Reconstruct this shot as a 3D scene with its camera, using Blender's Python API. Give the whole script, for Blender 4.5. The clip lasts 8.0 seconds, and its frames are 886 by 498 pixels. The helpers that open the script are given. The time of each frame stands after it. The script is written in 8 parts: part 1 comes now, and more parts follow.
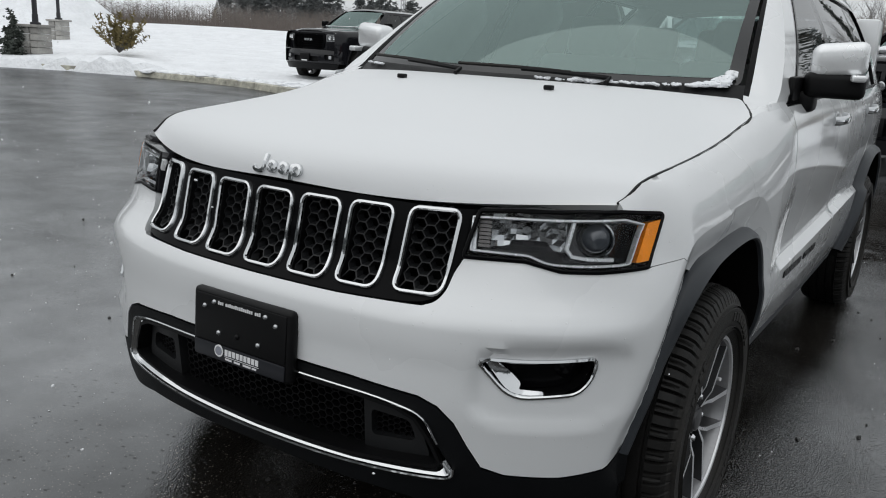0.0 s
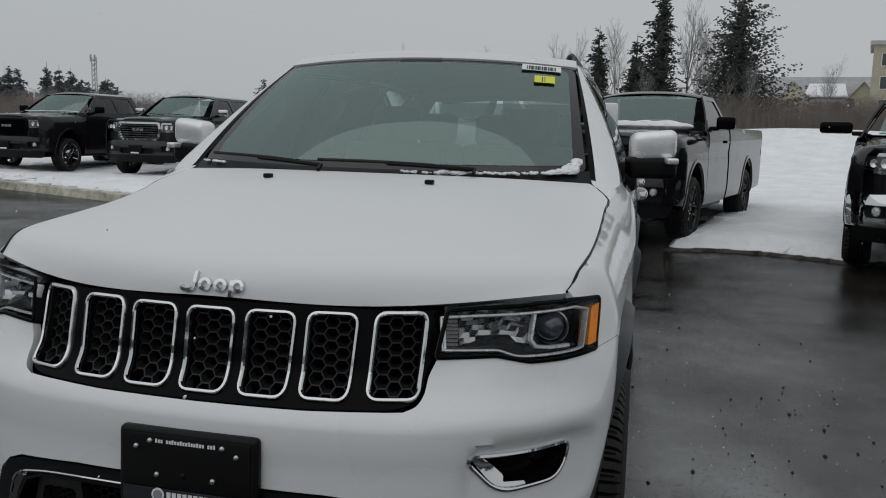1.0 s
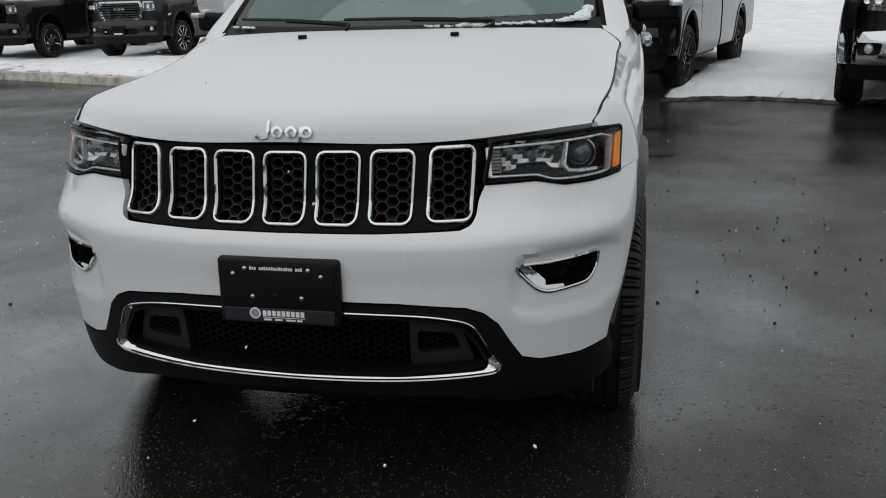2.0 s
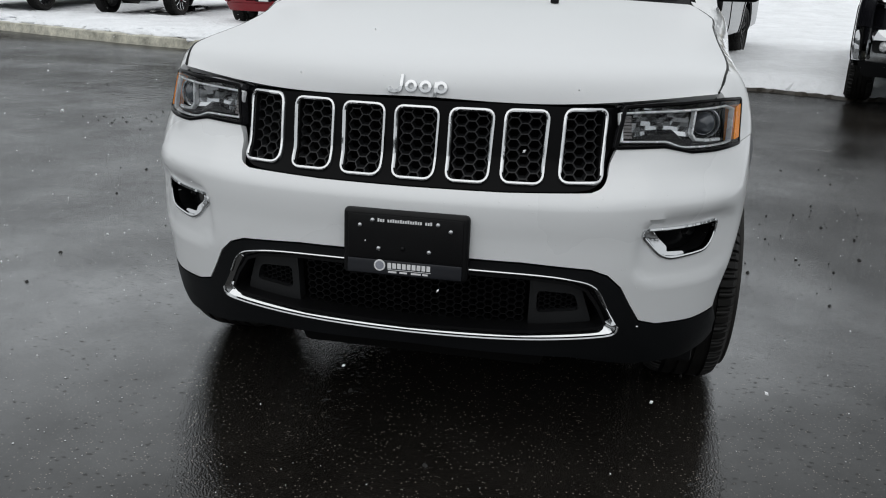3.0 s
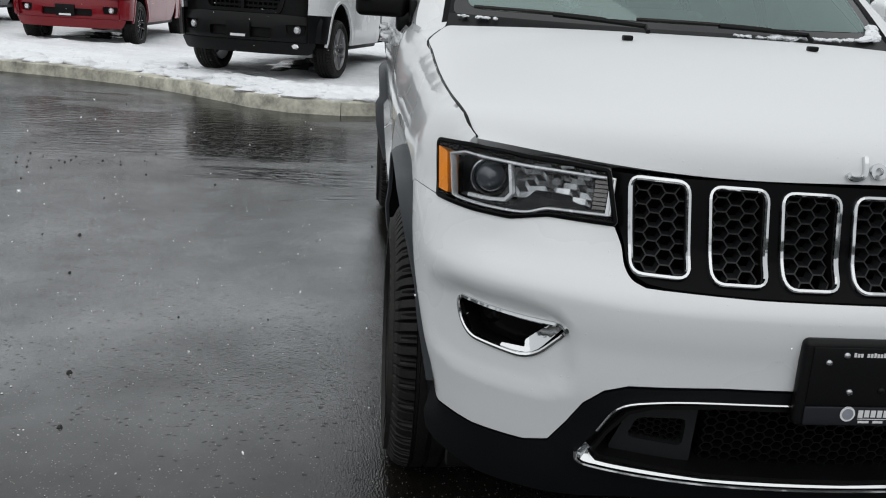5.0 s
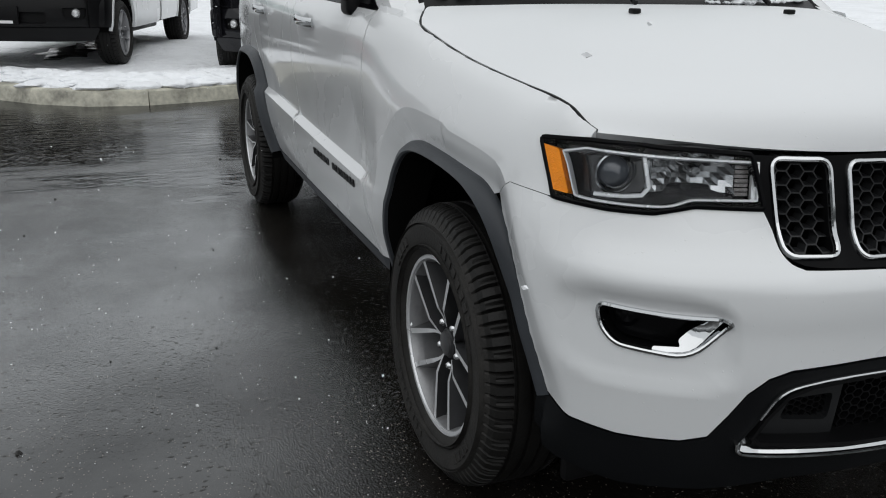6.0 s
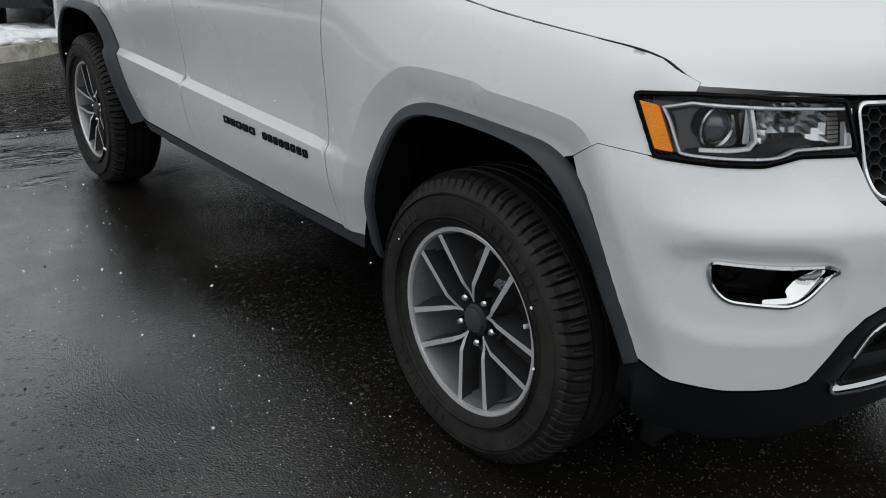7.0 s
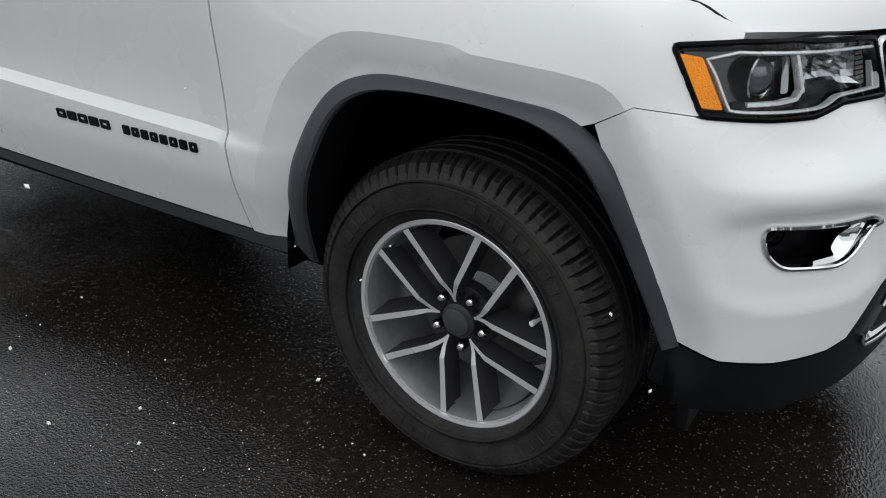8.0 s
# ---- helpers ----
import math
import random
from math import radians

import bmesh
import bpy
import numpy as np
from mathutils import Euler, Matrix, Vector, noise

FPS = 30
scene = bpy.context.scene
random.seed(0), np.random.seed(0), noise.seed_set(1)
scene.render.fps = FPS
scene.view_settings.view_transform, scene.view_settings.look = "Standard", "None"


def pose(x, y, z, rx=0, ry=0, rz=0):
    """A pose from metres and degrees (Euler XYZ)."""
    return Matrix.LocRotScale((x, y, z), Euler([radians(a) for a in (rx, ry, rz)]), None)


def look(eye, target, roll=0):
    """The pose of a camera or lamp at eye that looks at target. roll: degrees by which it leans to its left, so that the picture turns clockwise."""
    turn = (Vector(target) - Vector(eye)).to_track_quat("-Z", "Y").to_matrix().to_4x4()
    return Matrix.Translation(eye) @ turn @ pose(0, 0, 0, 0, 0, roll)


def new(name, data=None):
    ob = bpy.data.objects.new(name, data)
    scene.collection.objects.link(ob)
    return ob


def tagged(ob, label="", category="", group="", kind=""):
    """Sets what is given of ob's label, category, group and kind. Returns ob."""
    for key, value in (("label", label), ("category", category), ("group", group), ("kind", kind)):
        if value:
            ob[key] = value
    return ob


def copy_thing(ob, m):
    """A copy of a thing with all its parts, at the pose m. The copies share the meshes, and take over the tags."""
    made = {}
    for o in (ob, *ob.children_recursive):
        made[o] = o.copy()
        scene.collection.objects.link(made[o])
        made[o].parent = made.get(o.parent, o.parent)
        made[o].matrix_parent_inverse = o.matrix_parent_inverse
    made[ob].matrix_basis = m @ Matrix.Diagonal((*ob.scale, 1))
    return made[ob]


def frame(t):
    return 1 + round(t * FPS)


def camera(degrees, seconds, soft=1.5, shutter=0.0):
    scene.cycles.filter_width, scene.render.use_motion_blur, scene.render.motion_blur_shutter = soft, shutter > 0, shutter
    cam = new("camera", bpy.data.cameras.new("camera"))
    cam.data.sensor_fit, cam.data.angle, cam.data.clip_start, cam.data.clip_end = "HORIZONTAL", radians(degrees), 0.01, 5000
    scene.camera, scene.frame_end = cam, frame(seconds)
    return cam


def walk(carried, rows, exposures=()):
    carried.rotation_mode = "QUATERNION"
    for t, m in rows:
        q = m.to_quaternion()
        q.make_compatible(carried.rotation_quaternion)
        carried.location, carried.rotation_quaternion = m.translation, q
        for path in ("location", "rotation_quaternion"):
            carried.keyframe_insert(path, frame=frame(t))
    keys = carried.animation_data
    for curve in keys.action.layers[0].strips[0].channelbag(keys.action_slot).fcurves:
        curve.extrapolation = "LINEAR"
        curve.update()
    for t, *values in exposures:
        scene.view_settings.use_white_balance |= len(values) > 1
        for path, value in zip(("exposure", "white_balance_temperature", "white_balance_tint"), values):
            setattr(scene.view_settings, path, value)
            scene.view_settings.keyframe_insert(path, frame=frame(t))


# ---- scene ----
cam = camera(56.9, 8.0, 1.05)
PATH = [
    (0, (1.379, -2.121, 1.329), (0.329, -0.49, 0.839), 3.0),
    (0.2, (1.266, -2.108, 1.344), (0.282, -0.427, 0.888), 2.5),
    (0.5, (1.107, -2.151, 1.355), (0.293, -0.357, 1.01), 2.5),
    (0.7, (1.004, -2.213, 1.369), (0.336, -0.349, 1.085), 2.2),
    (1, (0.902, -2.34, 1.374), (0.45, -0.413, 1.087), 1.5),
    (1.2, (0.876, -2.415, 1.367), (0.445, -0.487, 1.058), 0.2),
    (1.5, (0.873, -2.519, 1.354), (0.445, -0.613, 0.927), -1.0),
    (1.7, (0.882, -2.572, 1.35), (0.447, -0.691, 0.829), -1.8),
    (2.8, (0.531, -2.774, 1.315), (0.19, -0.914, 0.665), 0.4),
    (3, (0.461, -2.764, 1.302), (0.11, -0.904, 0.657), 1.7),
    (3.2, (0.341, -2.733, 1.294), (0.005, -0.871, 0.647), 3.3),
    (3.5, (0.122, -2.649, 1.279), (-0.179, -0.773, 0.653), 4.7),
    (3.7, (-0.055, -2.585, 1.274), (-0.331, -0.696, 0.681), 5.0),
    (4, (-0.301, -2.523, 1.276), (-0.522, -0.623, 0.691), 5.1),
    (4.2, (-0.444, -2.48, 1.277), (-0.587, -0.558, 0.741), 3.2),
    (4.5, (-0.635, -2.376, 1.282), (-0.654, -0.462, 0.703), 3.9),
    (4.7, (-0.774, -2.281, 1.28), (-0.733, -0.366, 0.702), 3.9),
    (5.8, (-1.52, -1.931, 1.315), (-0.85, -0.156, 0.684), 2.2),
    (6, (-1.625, -1.831, 1.295), (-0.909, -0.075, 0.66), 1.3),
    (6.2, (-1.704, -1.742, 1.285), (-0.95, -0.001, 0.654), 1.1),
    (6.5, (-1.861, -1.59, 1.29), (-1.005, 0.101, 0.649), 0.7),
    (6.7, (-1.961, -1.497, 1.274), (-0.976, 0.108, 0.602), 1.2),
    (7, (-2.085, -1.367, 1.272), (-0.905, 0.073, 0.541), 1.7),
    (7.2, (-2.117, -1.26, 1.268), (-0.805, 0.039, 0.499), 1.8),
    (7.5, (-2.127, -1.087, 1.254), (-0.699, 0.06, 0.451), 1.4),
    (7.7, (-2.129, -0.973, 1.248), (-0.679, 0.133, 0.425), 0.4),
    (8, (-2.155, -0.834, 1.237), (-0.641, 0.178, 0.409), 0.6),
]
walk(cam, [(t, look(eye, target, roll)) for t, eye, target, roll in PATH],
     [(0, 0.29), (0.5, 0.04), (1.0, -0.29), (1.5, -0.15), (3.0, 0.32), (3.5, 0.33), (4.5, 0.33), (6.0, 0.30), (6.5, 0.29), (7.0, 0.29), (7.5, 0.57), (8.0, 0.64)])

# ---------------------------------------------------------------- world and light
world = bpy.data.worlds.new("overcast")
scene.world = world
world.use_nodes = True
wn, wl = world.node_tree.nodes, world.node_tree.links
wn.clear()
w_out, w_bg = wn.new("ShaderNodeOutputWorld"), wn.new("ShaderNodeBackground")
w_sky = wn.new("ShaderNodeTexSky")
w_sky.sky_type, w_sky.sun_disc = "NISHITA", False
w_sky.sun_elevation, w_sky.sun_rotation = radians(38), radians(200)
w_grey, w_mix = wn.new("ShaderNodeHueSaturation"), wn.new("ShaderNodeMix")
w_grey.inputs["Saturation"].default_value, w_grey.inputs["Value"].default_value = 0.12, 0.10
w_co, w_sep, w_ramp = wn.new("ShaderNodeTexCoord"), wn.new("ShaderNodeSeparateXYZ"), wn.new("ShaderNodeValToRGB")
w_ramp.color_ramp.elements[0].color = (0.60, 0.63, 0.652, 1)
w_ramp.color_ramp.elements[1].color = (0.90, 0.935, 0.955, 1)
w_mix.data_type, w_mix.inputs[0].default_value = "RGBA", 0.88
wl.new(w_sky.outputs[0], w_grey.inputs["Color"])
wl.new(w_co.outputs["Generated"], w_sep.inputs[0])
wl.new(w_sep.outputs["Z"], w_ramp.inputs[0])
wl.new(w_grey.outputs[0], w_mix.inputs[6])
wl.new(w_ramp.outputs[0], w_mix.inputs[7])
wl.new(w_mix.outputs[2], w_bg.inputs["Color"])
w_bg.inputs["Strength"].default_value = 0.85
wl.new(w_bg.outputs[0], w_out.inputs[0])

sun = new("sun", bpy.data.lights.new("sun", "SUN"))
sun.data.energy, sun.data.angle, sun.data.color = 0.5, radians(90), (1.0, 0.99, 0.97)
sun.matrix_world = look((0, 0, 30), (6, 14, 0))


# ---------------------------------------------------------------- materials
def mat(name, col, rough=0.5, metal=0.0, var=0.12, scale=3.0, fine=90.0, bump=0.0, coat=0.0, rvar=0.08, piece=0.0, grain=0.5, spec=0.5, bumpd=0.004):
    """A surface with broad stains and fine grain; piece: how far single objects differ."""
    m = bpy.data.materials.new(name)
    m.use_nodes = True
    n, l = m.node_tree.nodes, m.node_tree.links
    b = n["Principled BSDF"]
    co = n.new("ShaderNodeTexCoord")
    big, small = n.new("ShaderNodeTexNoise"), n.new("ShaderNodeTexNoise")
    big.inputs["Scale"].default_value, small.inputs["Scale"].default_value = scale, fine
    big.inputs["Detail"].default_value, small.inputs["Detail"].default_value = 4, 3
    l.new(co.outputs["Object"], big.inputs["Vector"])
    l.new(co.outputs["Object"], small.inputs["Vector"])
    add = n.new("ShaderNodeMath")
    add.operation = "MULTIPLY_ADD"
    l.new(small.outputs[0], add.inputs[0])
    add.inputs[1].default_value = grain
    l.new(big.outputs[0], add.inputs[2])
    rng = n.new("ShaderNodeMapRange")
    rng.inputs["From Min"].default_value, rng.inputs["From Max"].default_value = 0.3 + 0.3 * grain, 0.7 + 0.7 * grain
    rng.inputs["To Min"].default_value, rng.inputs["To Max"].default_value = 1 - var, 1 + var
    l.new(add.outputs[0], rng.inputs["Value"])
    tone = rng.outputs[0]
    if piece:
        info, pr, mul = n.new("ShaderNodeObjectInfo"), n.new("ShaderNodeMapRange"), n.new("ShaderNodeMath")
        pr.inputs["To Min"].default_value, pr.inputs["To Max"].default_value = 1 - piece, 1 + piece
        l.new(info.outputs["Random"], pr.inputs["Value"])
        mul.operation = "MULTIPLY"
        l.new(pr.outputs[0], mul.inputs[0])
        l.new(tone, mul.inputs[1])
        tone = mul.outputs[0]
    sc = n.new("ShaderNodeVectorMath")
    sc.operation = "SCALE"
    sc.inputs[0].default_value = col
    l.new(tone, sc.inputs["Scale"])
    l.new(sc.outputs[0], b.inputs["Base Color"])
    rr = n.new("ShaderNodeMapRange")
    rr.inputs["From Min"].default_value, rr.inputs["From Max"].default_value = 0.3, 0.7
    rr.inputs["To Min"].default_value, rr.inputs["To Max"].default_value = max(0.0, rough - rvar), min(1.0, rough + rvar)
    l.new(big.outputs[0], rr.inputs["Value"])
    l.new(rr.outputs[0], b.inputs["Roughness"])
    b.inputs["Metallic"].default_value = metal
    b.inputs["Specular IOR Level"].default_value = spec
    b.inputs["Coat Weight"].default_value = coat
    b.inputs["Coat Roughness"].default_value = 0.06
    if bump:
        bp = n.new("ShaderNodeBump")
        bp.inputs["Strength"].default_value, bp.inputs["Distance"].default_value = bump, bumpd
        l.new(small.outputs[0], bp.inputs["Height"])
        l.new(bp.outputs[0], b.inputs["Normal"])
    return m


def pane(name, tint, rough=0.01, ior=1.5, gloss=(1, 1, 1)):
    """Thin glass: what lies behind shows through, with a Fresnel gloss."""
    m = bpy.data.materials.new(name)
    m.use_nodes = True
    n, l = m.node_tree.nodes, m.node_tree.links
    n.clear()
    out, mix, tr, gl, fr = (n.new("ShaderNode" + k) for k in ("OutputMaterial", "MixShader", "BsdfTransparent", "BsdfGlossy", "Fresnel"))
    tr.inputs[0].default_value = (*tint, 1)
    gl.inputs["Roughness"].default_value = rough
    gl.inputs["Color"].default_value = (*gloss, 1)
    fr.inputs[0].default_value = ior
    l.new(fr.outputs[0], mix.inputs[0])
    l.new(tr.outputs[0], mix.inputs[1])
    l.new(gl.outputs[0], mix.inputs[2])
    l.new(mix.outputs[0], out.inputs[0])
    return m


def car_paint(name, col, rough=0.32, drops=0.0, coat=1.0, coat_rough=0.06, spec=0.5):
    """Clear-coated paint with a dusting of melted flakes and road film."""
    m = mat(name, col, rough, 0.0, 0.010, 2.0, 160, 0.0, coat, 0.08, spec=spec)
    m.node_tree.nodes["Principled BSDF"].inputs["Coat Roughness"].default_value = coat_rough
    if drops:
        n, l = m.node_tree.nodes, m.node_tree.links
        vor, rng, bp = n.new("ShaderNodeTexVoronoi"), n.new("ShaderNodeMapRange"), n.new("ShaderNodeBump")
        co = n.new("ShaderNodeTexCoord")
        vor.inputs["Scale"].default_value = 95
        l.new(co.outputs["Object"], vor.inputs["Vector"])
        rng.inputs["From Min"].default_value, rng.inputs["From Max"].default_value = 0.0, 0.2
        rng.inputs["To Min"].default_value, rng.inputs["To Max"].default_value = 1.0, 0.0
        l.new(vor.outputs["Distance"], rng.inputs["Value"])
        bp.inputs["Strength"].default_value, bp.inputs["Distance"].default_value = drops, 0.002
        few, pick = n.new("ShaderNodeSeparateColor"), n.new("ShaderNodeMath")
        l.new(vor.outputs["Color"], few.inputs[0])
        pick.operation, pick.inputs[1].default_value = "GREATER_THAN", 0.90
        l.new(few.outputs[0], pick.inputs[0])
        drop = n.new("ShaderNodeMath")
        drop.operation = "MULTIPLY"
        l.new(rng.outputs[0], drop.inputs[0])
        l.new(pick.outputs[0], drop.inputs[1])
        l.new(drop.outputs[0], bp.inputs["Height"])
        l.new(bp.outputs[0], n["Principled BSDF"].inputs["Normal"])
    return m


WHITE = car_paint("white_paint", (0.705, 0.716, 0.726), 0.28, 0.5)
WHITE_WET = car_paint("white_paint_under_melt", (0.715, 0.726, 0.738), 0.5, 0.4, 0.35, 0.35)
BLACK_GLOSS = mat("gloss_black", (0.003, 0.003, 0.0035), 0.14, 0, 0.2, 3, 90, spec=0.06)
BLACK_PLASTIC = mat("moulded_black_plastic", (0.004, 0.004, 0.0045), 0.42, 0, 0.25, 5, 400, 0.12, spec=0.18)
FLARE = mat("grey_black_cladding", (0.032, 0.036, 0.042), 0.46, 0, 0.25, 5, 500, 0.15, spec=0.4)
FASCIA = mat("black_fascia_plastic", (0.0045, 0.005, 0.0058), 0.5, 0, 0.25, 5, 500, 0.15, spec=0.12)
POD = mat("satin_dark_plastic", (0.013, 0.0135, 0.0145), 0.4, 0, 0.2, 6, 400, 0.1, spec=0.3)
CHROME = mat("chrome", (0.66, 0.67, 0.68), 0.06, 1.0, 0.04, 3, 60, 0, 0, 0.04)
DARK_CHROME = mat("satin_chrome", (0.45, 0.46, 0.47), 0.22, 1.0, 0.06)
RUBBER = mat("tyre_rubber", (0.018, 0.0168, 0.0155), 0.62, 0, 0.75, 12, 160, 0.35, spec=0.3)
# Tread is a darker copy of the rubber, with the wheel arch's shade in it.
TREAD = mat("shaded_tread_rubber", (0.0085, 0.008, 0.0075), 0.5, 0, 0.4, 12, 160, 0.25, spec=0.25)
ALLOY = mat("machined_alloy", (0.72, 0.725, 0.74), 0.32, 0.6, 0.05, 6, 300, 0.02)
ALLOY_DARK = mat("dark_alloy_paint", (0.036, 0.036, 0.038), 0.36, 0.3, 0.15, 6, spec=0.35)
BARREL = mat("silver_rim_barrel", (0.36, 0.36, 0.37), 0.36, 0.6, 0.15, 8)
CAST = mat("cast_iron", (0.12, 0.115, 0.11), 0.5, 0.7, 0.3, 12)
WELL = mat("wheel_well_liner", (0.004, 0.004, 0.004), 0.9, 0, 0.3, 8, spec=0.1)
GLASS = pane("windscreen_glass", (0.68, 0.86, 0.81), 0.01, 2.55, (0.76, 0.97, 0.93))
SIDE_GLASS = pane("tinted_side_glass", (0.22, 0.24, 0.25))
LENS = pane("clear_lamp_lens", (0.96, 0.97, 0.98), 0.02, 1.24)
FRIT = mat("black_glass_border", (0.010, 0.010, 0.011), 0.12, 0, 0.1)
AMBER = mat("amber_reflector", (0.90, 0.27, 0.006), 0.30, 0, 0.15, 20, 300, 0.5, 0.15, spec=0.3)
SEAT = mat("grey_seat_cloth", (0.34, 0.335, 0.32), 0.85, 0, 0.2, 5, 300, 0.1)
TRIM_DARK = mat("dark_cabin_trim", (0.025, 0.025, 0.026), 0.7, 0, 0.2)
LABEL_YELLOW = mat("yellow_tag", (0.70, 0.74, 0.06), 0.6, 0, 0.05)
PRINT_WHITE = mat("white_print", (0.75, 0.75, 0.76), 0.5, 0, 0.05)
PRINT_DARK = mat("dark_print", (0.03, 0.03, 0.03), 0.5, 0, 0.05)
PRINT_BLUE = mat("navy_print", (0.010, 0.011, 0.015), 0.3, 0, 0.05)
SNOW = mat("snow", (0.84, 0.855, 0.88), 0.75, 0, 0.10, 1.3, 7, 1.0, 0, 0.1, bumpd=0.06)
CONCRETE = mat("kerb_concrete", (0.41, 0.395, 0.33), 0.6, 0, 0.62, 5.0, 26, 0.4, 0, 0.1, 0.06, grain=0.35)


# ---------------------------------------------------------------- building blocks
def mesh_of(name, verts, faces, material, smooth=38.0):
    me = bpy.data.meshes.new(name)
    me.from_pydata([tuple(float(c) for c in v) for v in verts], [], [tuple(int(i) for i in f) for f in faces])
    me.update()
    if smooth:
        me.shade_smooth()
        me.set_sharp_from_angle(angle=radians(smooth))
    if material:
        me.materials.append(material)
    return me


def thing(name, label, category, m=None, group="", kind=""):
    ob = new(name)
    ob.empty_display_size = 0.1
    if m is not None:
        ob.matrix_world = m
    return tagged(ob, label, category, group, kind)


def part(name, geo, material, parent=None, label="", m=None, smooth=38.0):
    """Links geo (verts, faces), a bmesh or a mesh as one mesh object under parent."""
    if isinstance(geo, bpy.types.Mesh):
        me = geo
    elif isinstance(geo, tuple):
        me = mesh_of(name, geo[0], geo[1], material, smooth)
    else:
        me = bpy.data.meshes.new(name)
        geo.to_mesh(me)
        geo.free()
        me.materials.append(material)
        if smooth:
            me.shade_smooth()
            me.set_sharp_from_angle(angle=radians(smooth))
    ob = new(name, me)
    if parent is not None:
        ob.parent = parent
    if m is not None:
        ob.matrix_basis = m
    if label:
        ob["label"] = label
    return ob


def join(*geos):
    vs, fs = [], []
    for v, f in geos:
        k = len(vs)
        vs.extend([tuple(p) for p in v])
        fs.extend([tuple(i + k for i in q) for q in f])
    return vs, fs


def moved(geo, m):
    return [tuple(m @ Vector(v)) for v in geo[0]], geo[1]


def mirrored(geo):
    return [(-v[0], v[1], v[2]) for v in geo[0]], [tuple(reversed(f)) for f in geo[1]]


def box(x0, x1, y0, y1, z0, z1, r=0.0, seg=2):
    """A block with rounded edges."""
    bm = bmesh.new()
    bmesh.ops.create_cube(bm, size=1)
    for v in bm.verts:
        v.co = Vector(((x0 + x1) / 2 + v.co.x * (x1 - x0), (y0 + y1) / 2 + v.co.y * (y1 - y0), (z0 + z1) / 2 + v.co.z * (z1 - z0)))
    if r:
        bmesh.ops.bevel(bm, geom=bm.edges[:], offset=r, segments=seg, profile=0.5, affect="EDGES", clamp_overlap=True)
    bm.verts.ensure_lookup_table()
    out = [v.co[:] for v in bm.verts], [[v.index for v in f.verts] for f in bm.faces]
    bm.free()
    return out


def lathe(profile, n=48, axis="x"):
    """Turns (along the axis, radius) pairs round it; closed rings where the radius is not 0."""
    vs, fs = [], []
    k = len(profile)
    for i in range(n):
        a = 2 * math.pi * i / n
        for p, r in profile:
            vs.append((p, r * math.cos(a), r * math.sin(a)) if axis == "x" else (r * math.cos(a), r * math.sin(a), p) if axis == "z" else (r * math.sin(a), p, r * math.cos(a)))
    for i in range(n):
        j = (i + 1) % n
        for q in range(k - 1):
            fs.append((i * k + q, j * k + q, j * k + q + 1, i * k + q + 1))
    return vs, fs


def sweep(points, normals, profile, closed=False, cap=True):
    """Carries a profile of (across, out) pairs along a line of points."""
    P, N = np.array(points, float), np.array(normals, float)
    if closed:
        T = np.roll(P, -1, 0) - np.roll(P, 1, 0)
    else:
        T = np.gradient(P, axis=0)
    T /= np.linalg.norm(T, axis=1)[:, None] + 1e-12
    B = np.cross(T, N)
    B /= np.linalg.norm(B, axis=1)[:, None] + 1e-12
    N = np.cross(B, T)
    k, n = len(profile), len(P)
    vs = [P[i] + a * B[i] + o * N[i] for i in range(n) for a, o in profile]
    fs = []
    for i in range(n if closed else n - 1):
        j = (i + 1) % n
        for q in range(k):
            w = (q + 1) % k
            fs.append((i * k + q, i * k + w, j * k + w, j * k + q))
    if not closed and cap:
        fs.append(tuple(range(k - 1, -1, -1)))
        fs.append(tuple((n - 1) * k + q for q in range(k)))
    return vs, fs


def tube(points, r, n=8, closed=False):
    P = np.array(points, float)
    T = np.gradient(P, axis=0)
    ref = np.array([0, 0, 1.0]) if abs(T[:, 2]).max() < 0.8 * np.linalg.norm(T, axis=1).max() else np.array([0.0, 1.0, 0.02])
    return sweep(P, np.tile(ref, (len(P), 1)), [(r * math.cos(2 * math.pi * i / n), r * math.sin(2 * math.pi * i / n)) for i in range(n)], closed)


def rounded(pts, r, n=4):
    """A closed outline with its corners rounded; r: one radius, or one a corner."""
    out, m = [], len(pts)
    for i in range(m):
        a, b, c = (np.array(pts[(i + k) % m], float) for k in (-1, 0, 1))
        rr = r[i] if isinstance(r, (list, tuple)) else r
        la, lc = np.linalg.norm(a - b), np.linalg.norm(c - b)
        q = min(rr, 0.48 * la, 0.48 * lc)
        if q < 1e-5:
            out.append(tuple(b))
            continue
        p0, p1 = b + (a - b) / la * q, b + (c - b) / lc * q
        for k in range(n + 1):
            t = k / n
            out.append(tuple((1 - t) ** 2 * p0 + 2 * t * (1 - t) * b + t * t * p1))
    return out


def dense(pts, step, closed=True):
    out, m = [], len(pts)
    for i in range(m if closed else m - 1):
        a, b = np.array(pts[i], float), np.array(pts[(i + 1) % m], float)
        k = max(1, int(math.ceil(np.linalg.norm(b - a) / step)))
        out += [tuple(a + (b - a) * j / k) for j in range(k)]
    return out if closed else out + [tuple(pts[-1])]


def smooth_line(pts, n=8):
    """A soft curve through the points."""
    P = np.array(pts, float)
    P = np.vstack([2 * P[0] - P[1], P, 2 * P[-1] - P[-2]])
    out = []
    for i in range(1, len(P) - 2):
        for k in range(n):
            t = k / n
            a, b, c, d = P[i - 1], P[i], P[i + 1], P[i + 2]
            out.append(0.5 * (2 * b + (c - a) * t + (2 * a - 5 * b + 4 * c - d) * t * t + (3 * b - a - 3 * c + d) * t**3))
    return [tuple(p) for p in out] + [tuple(P[-2])]


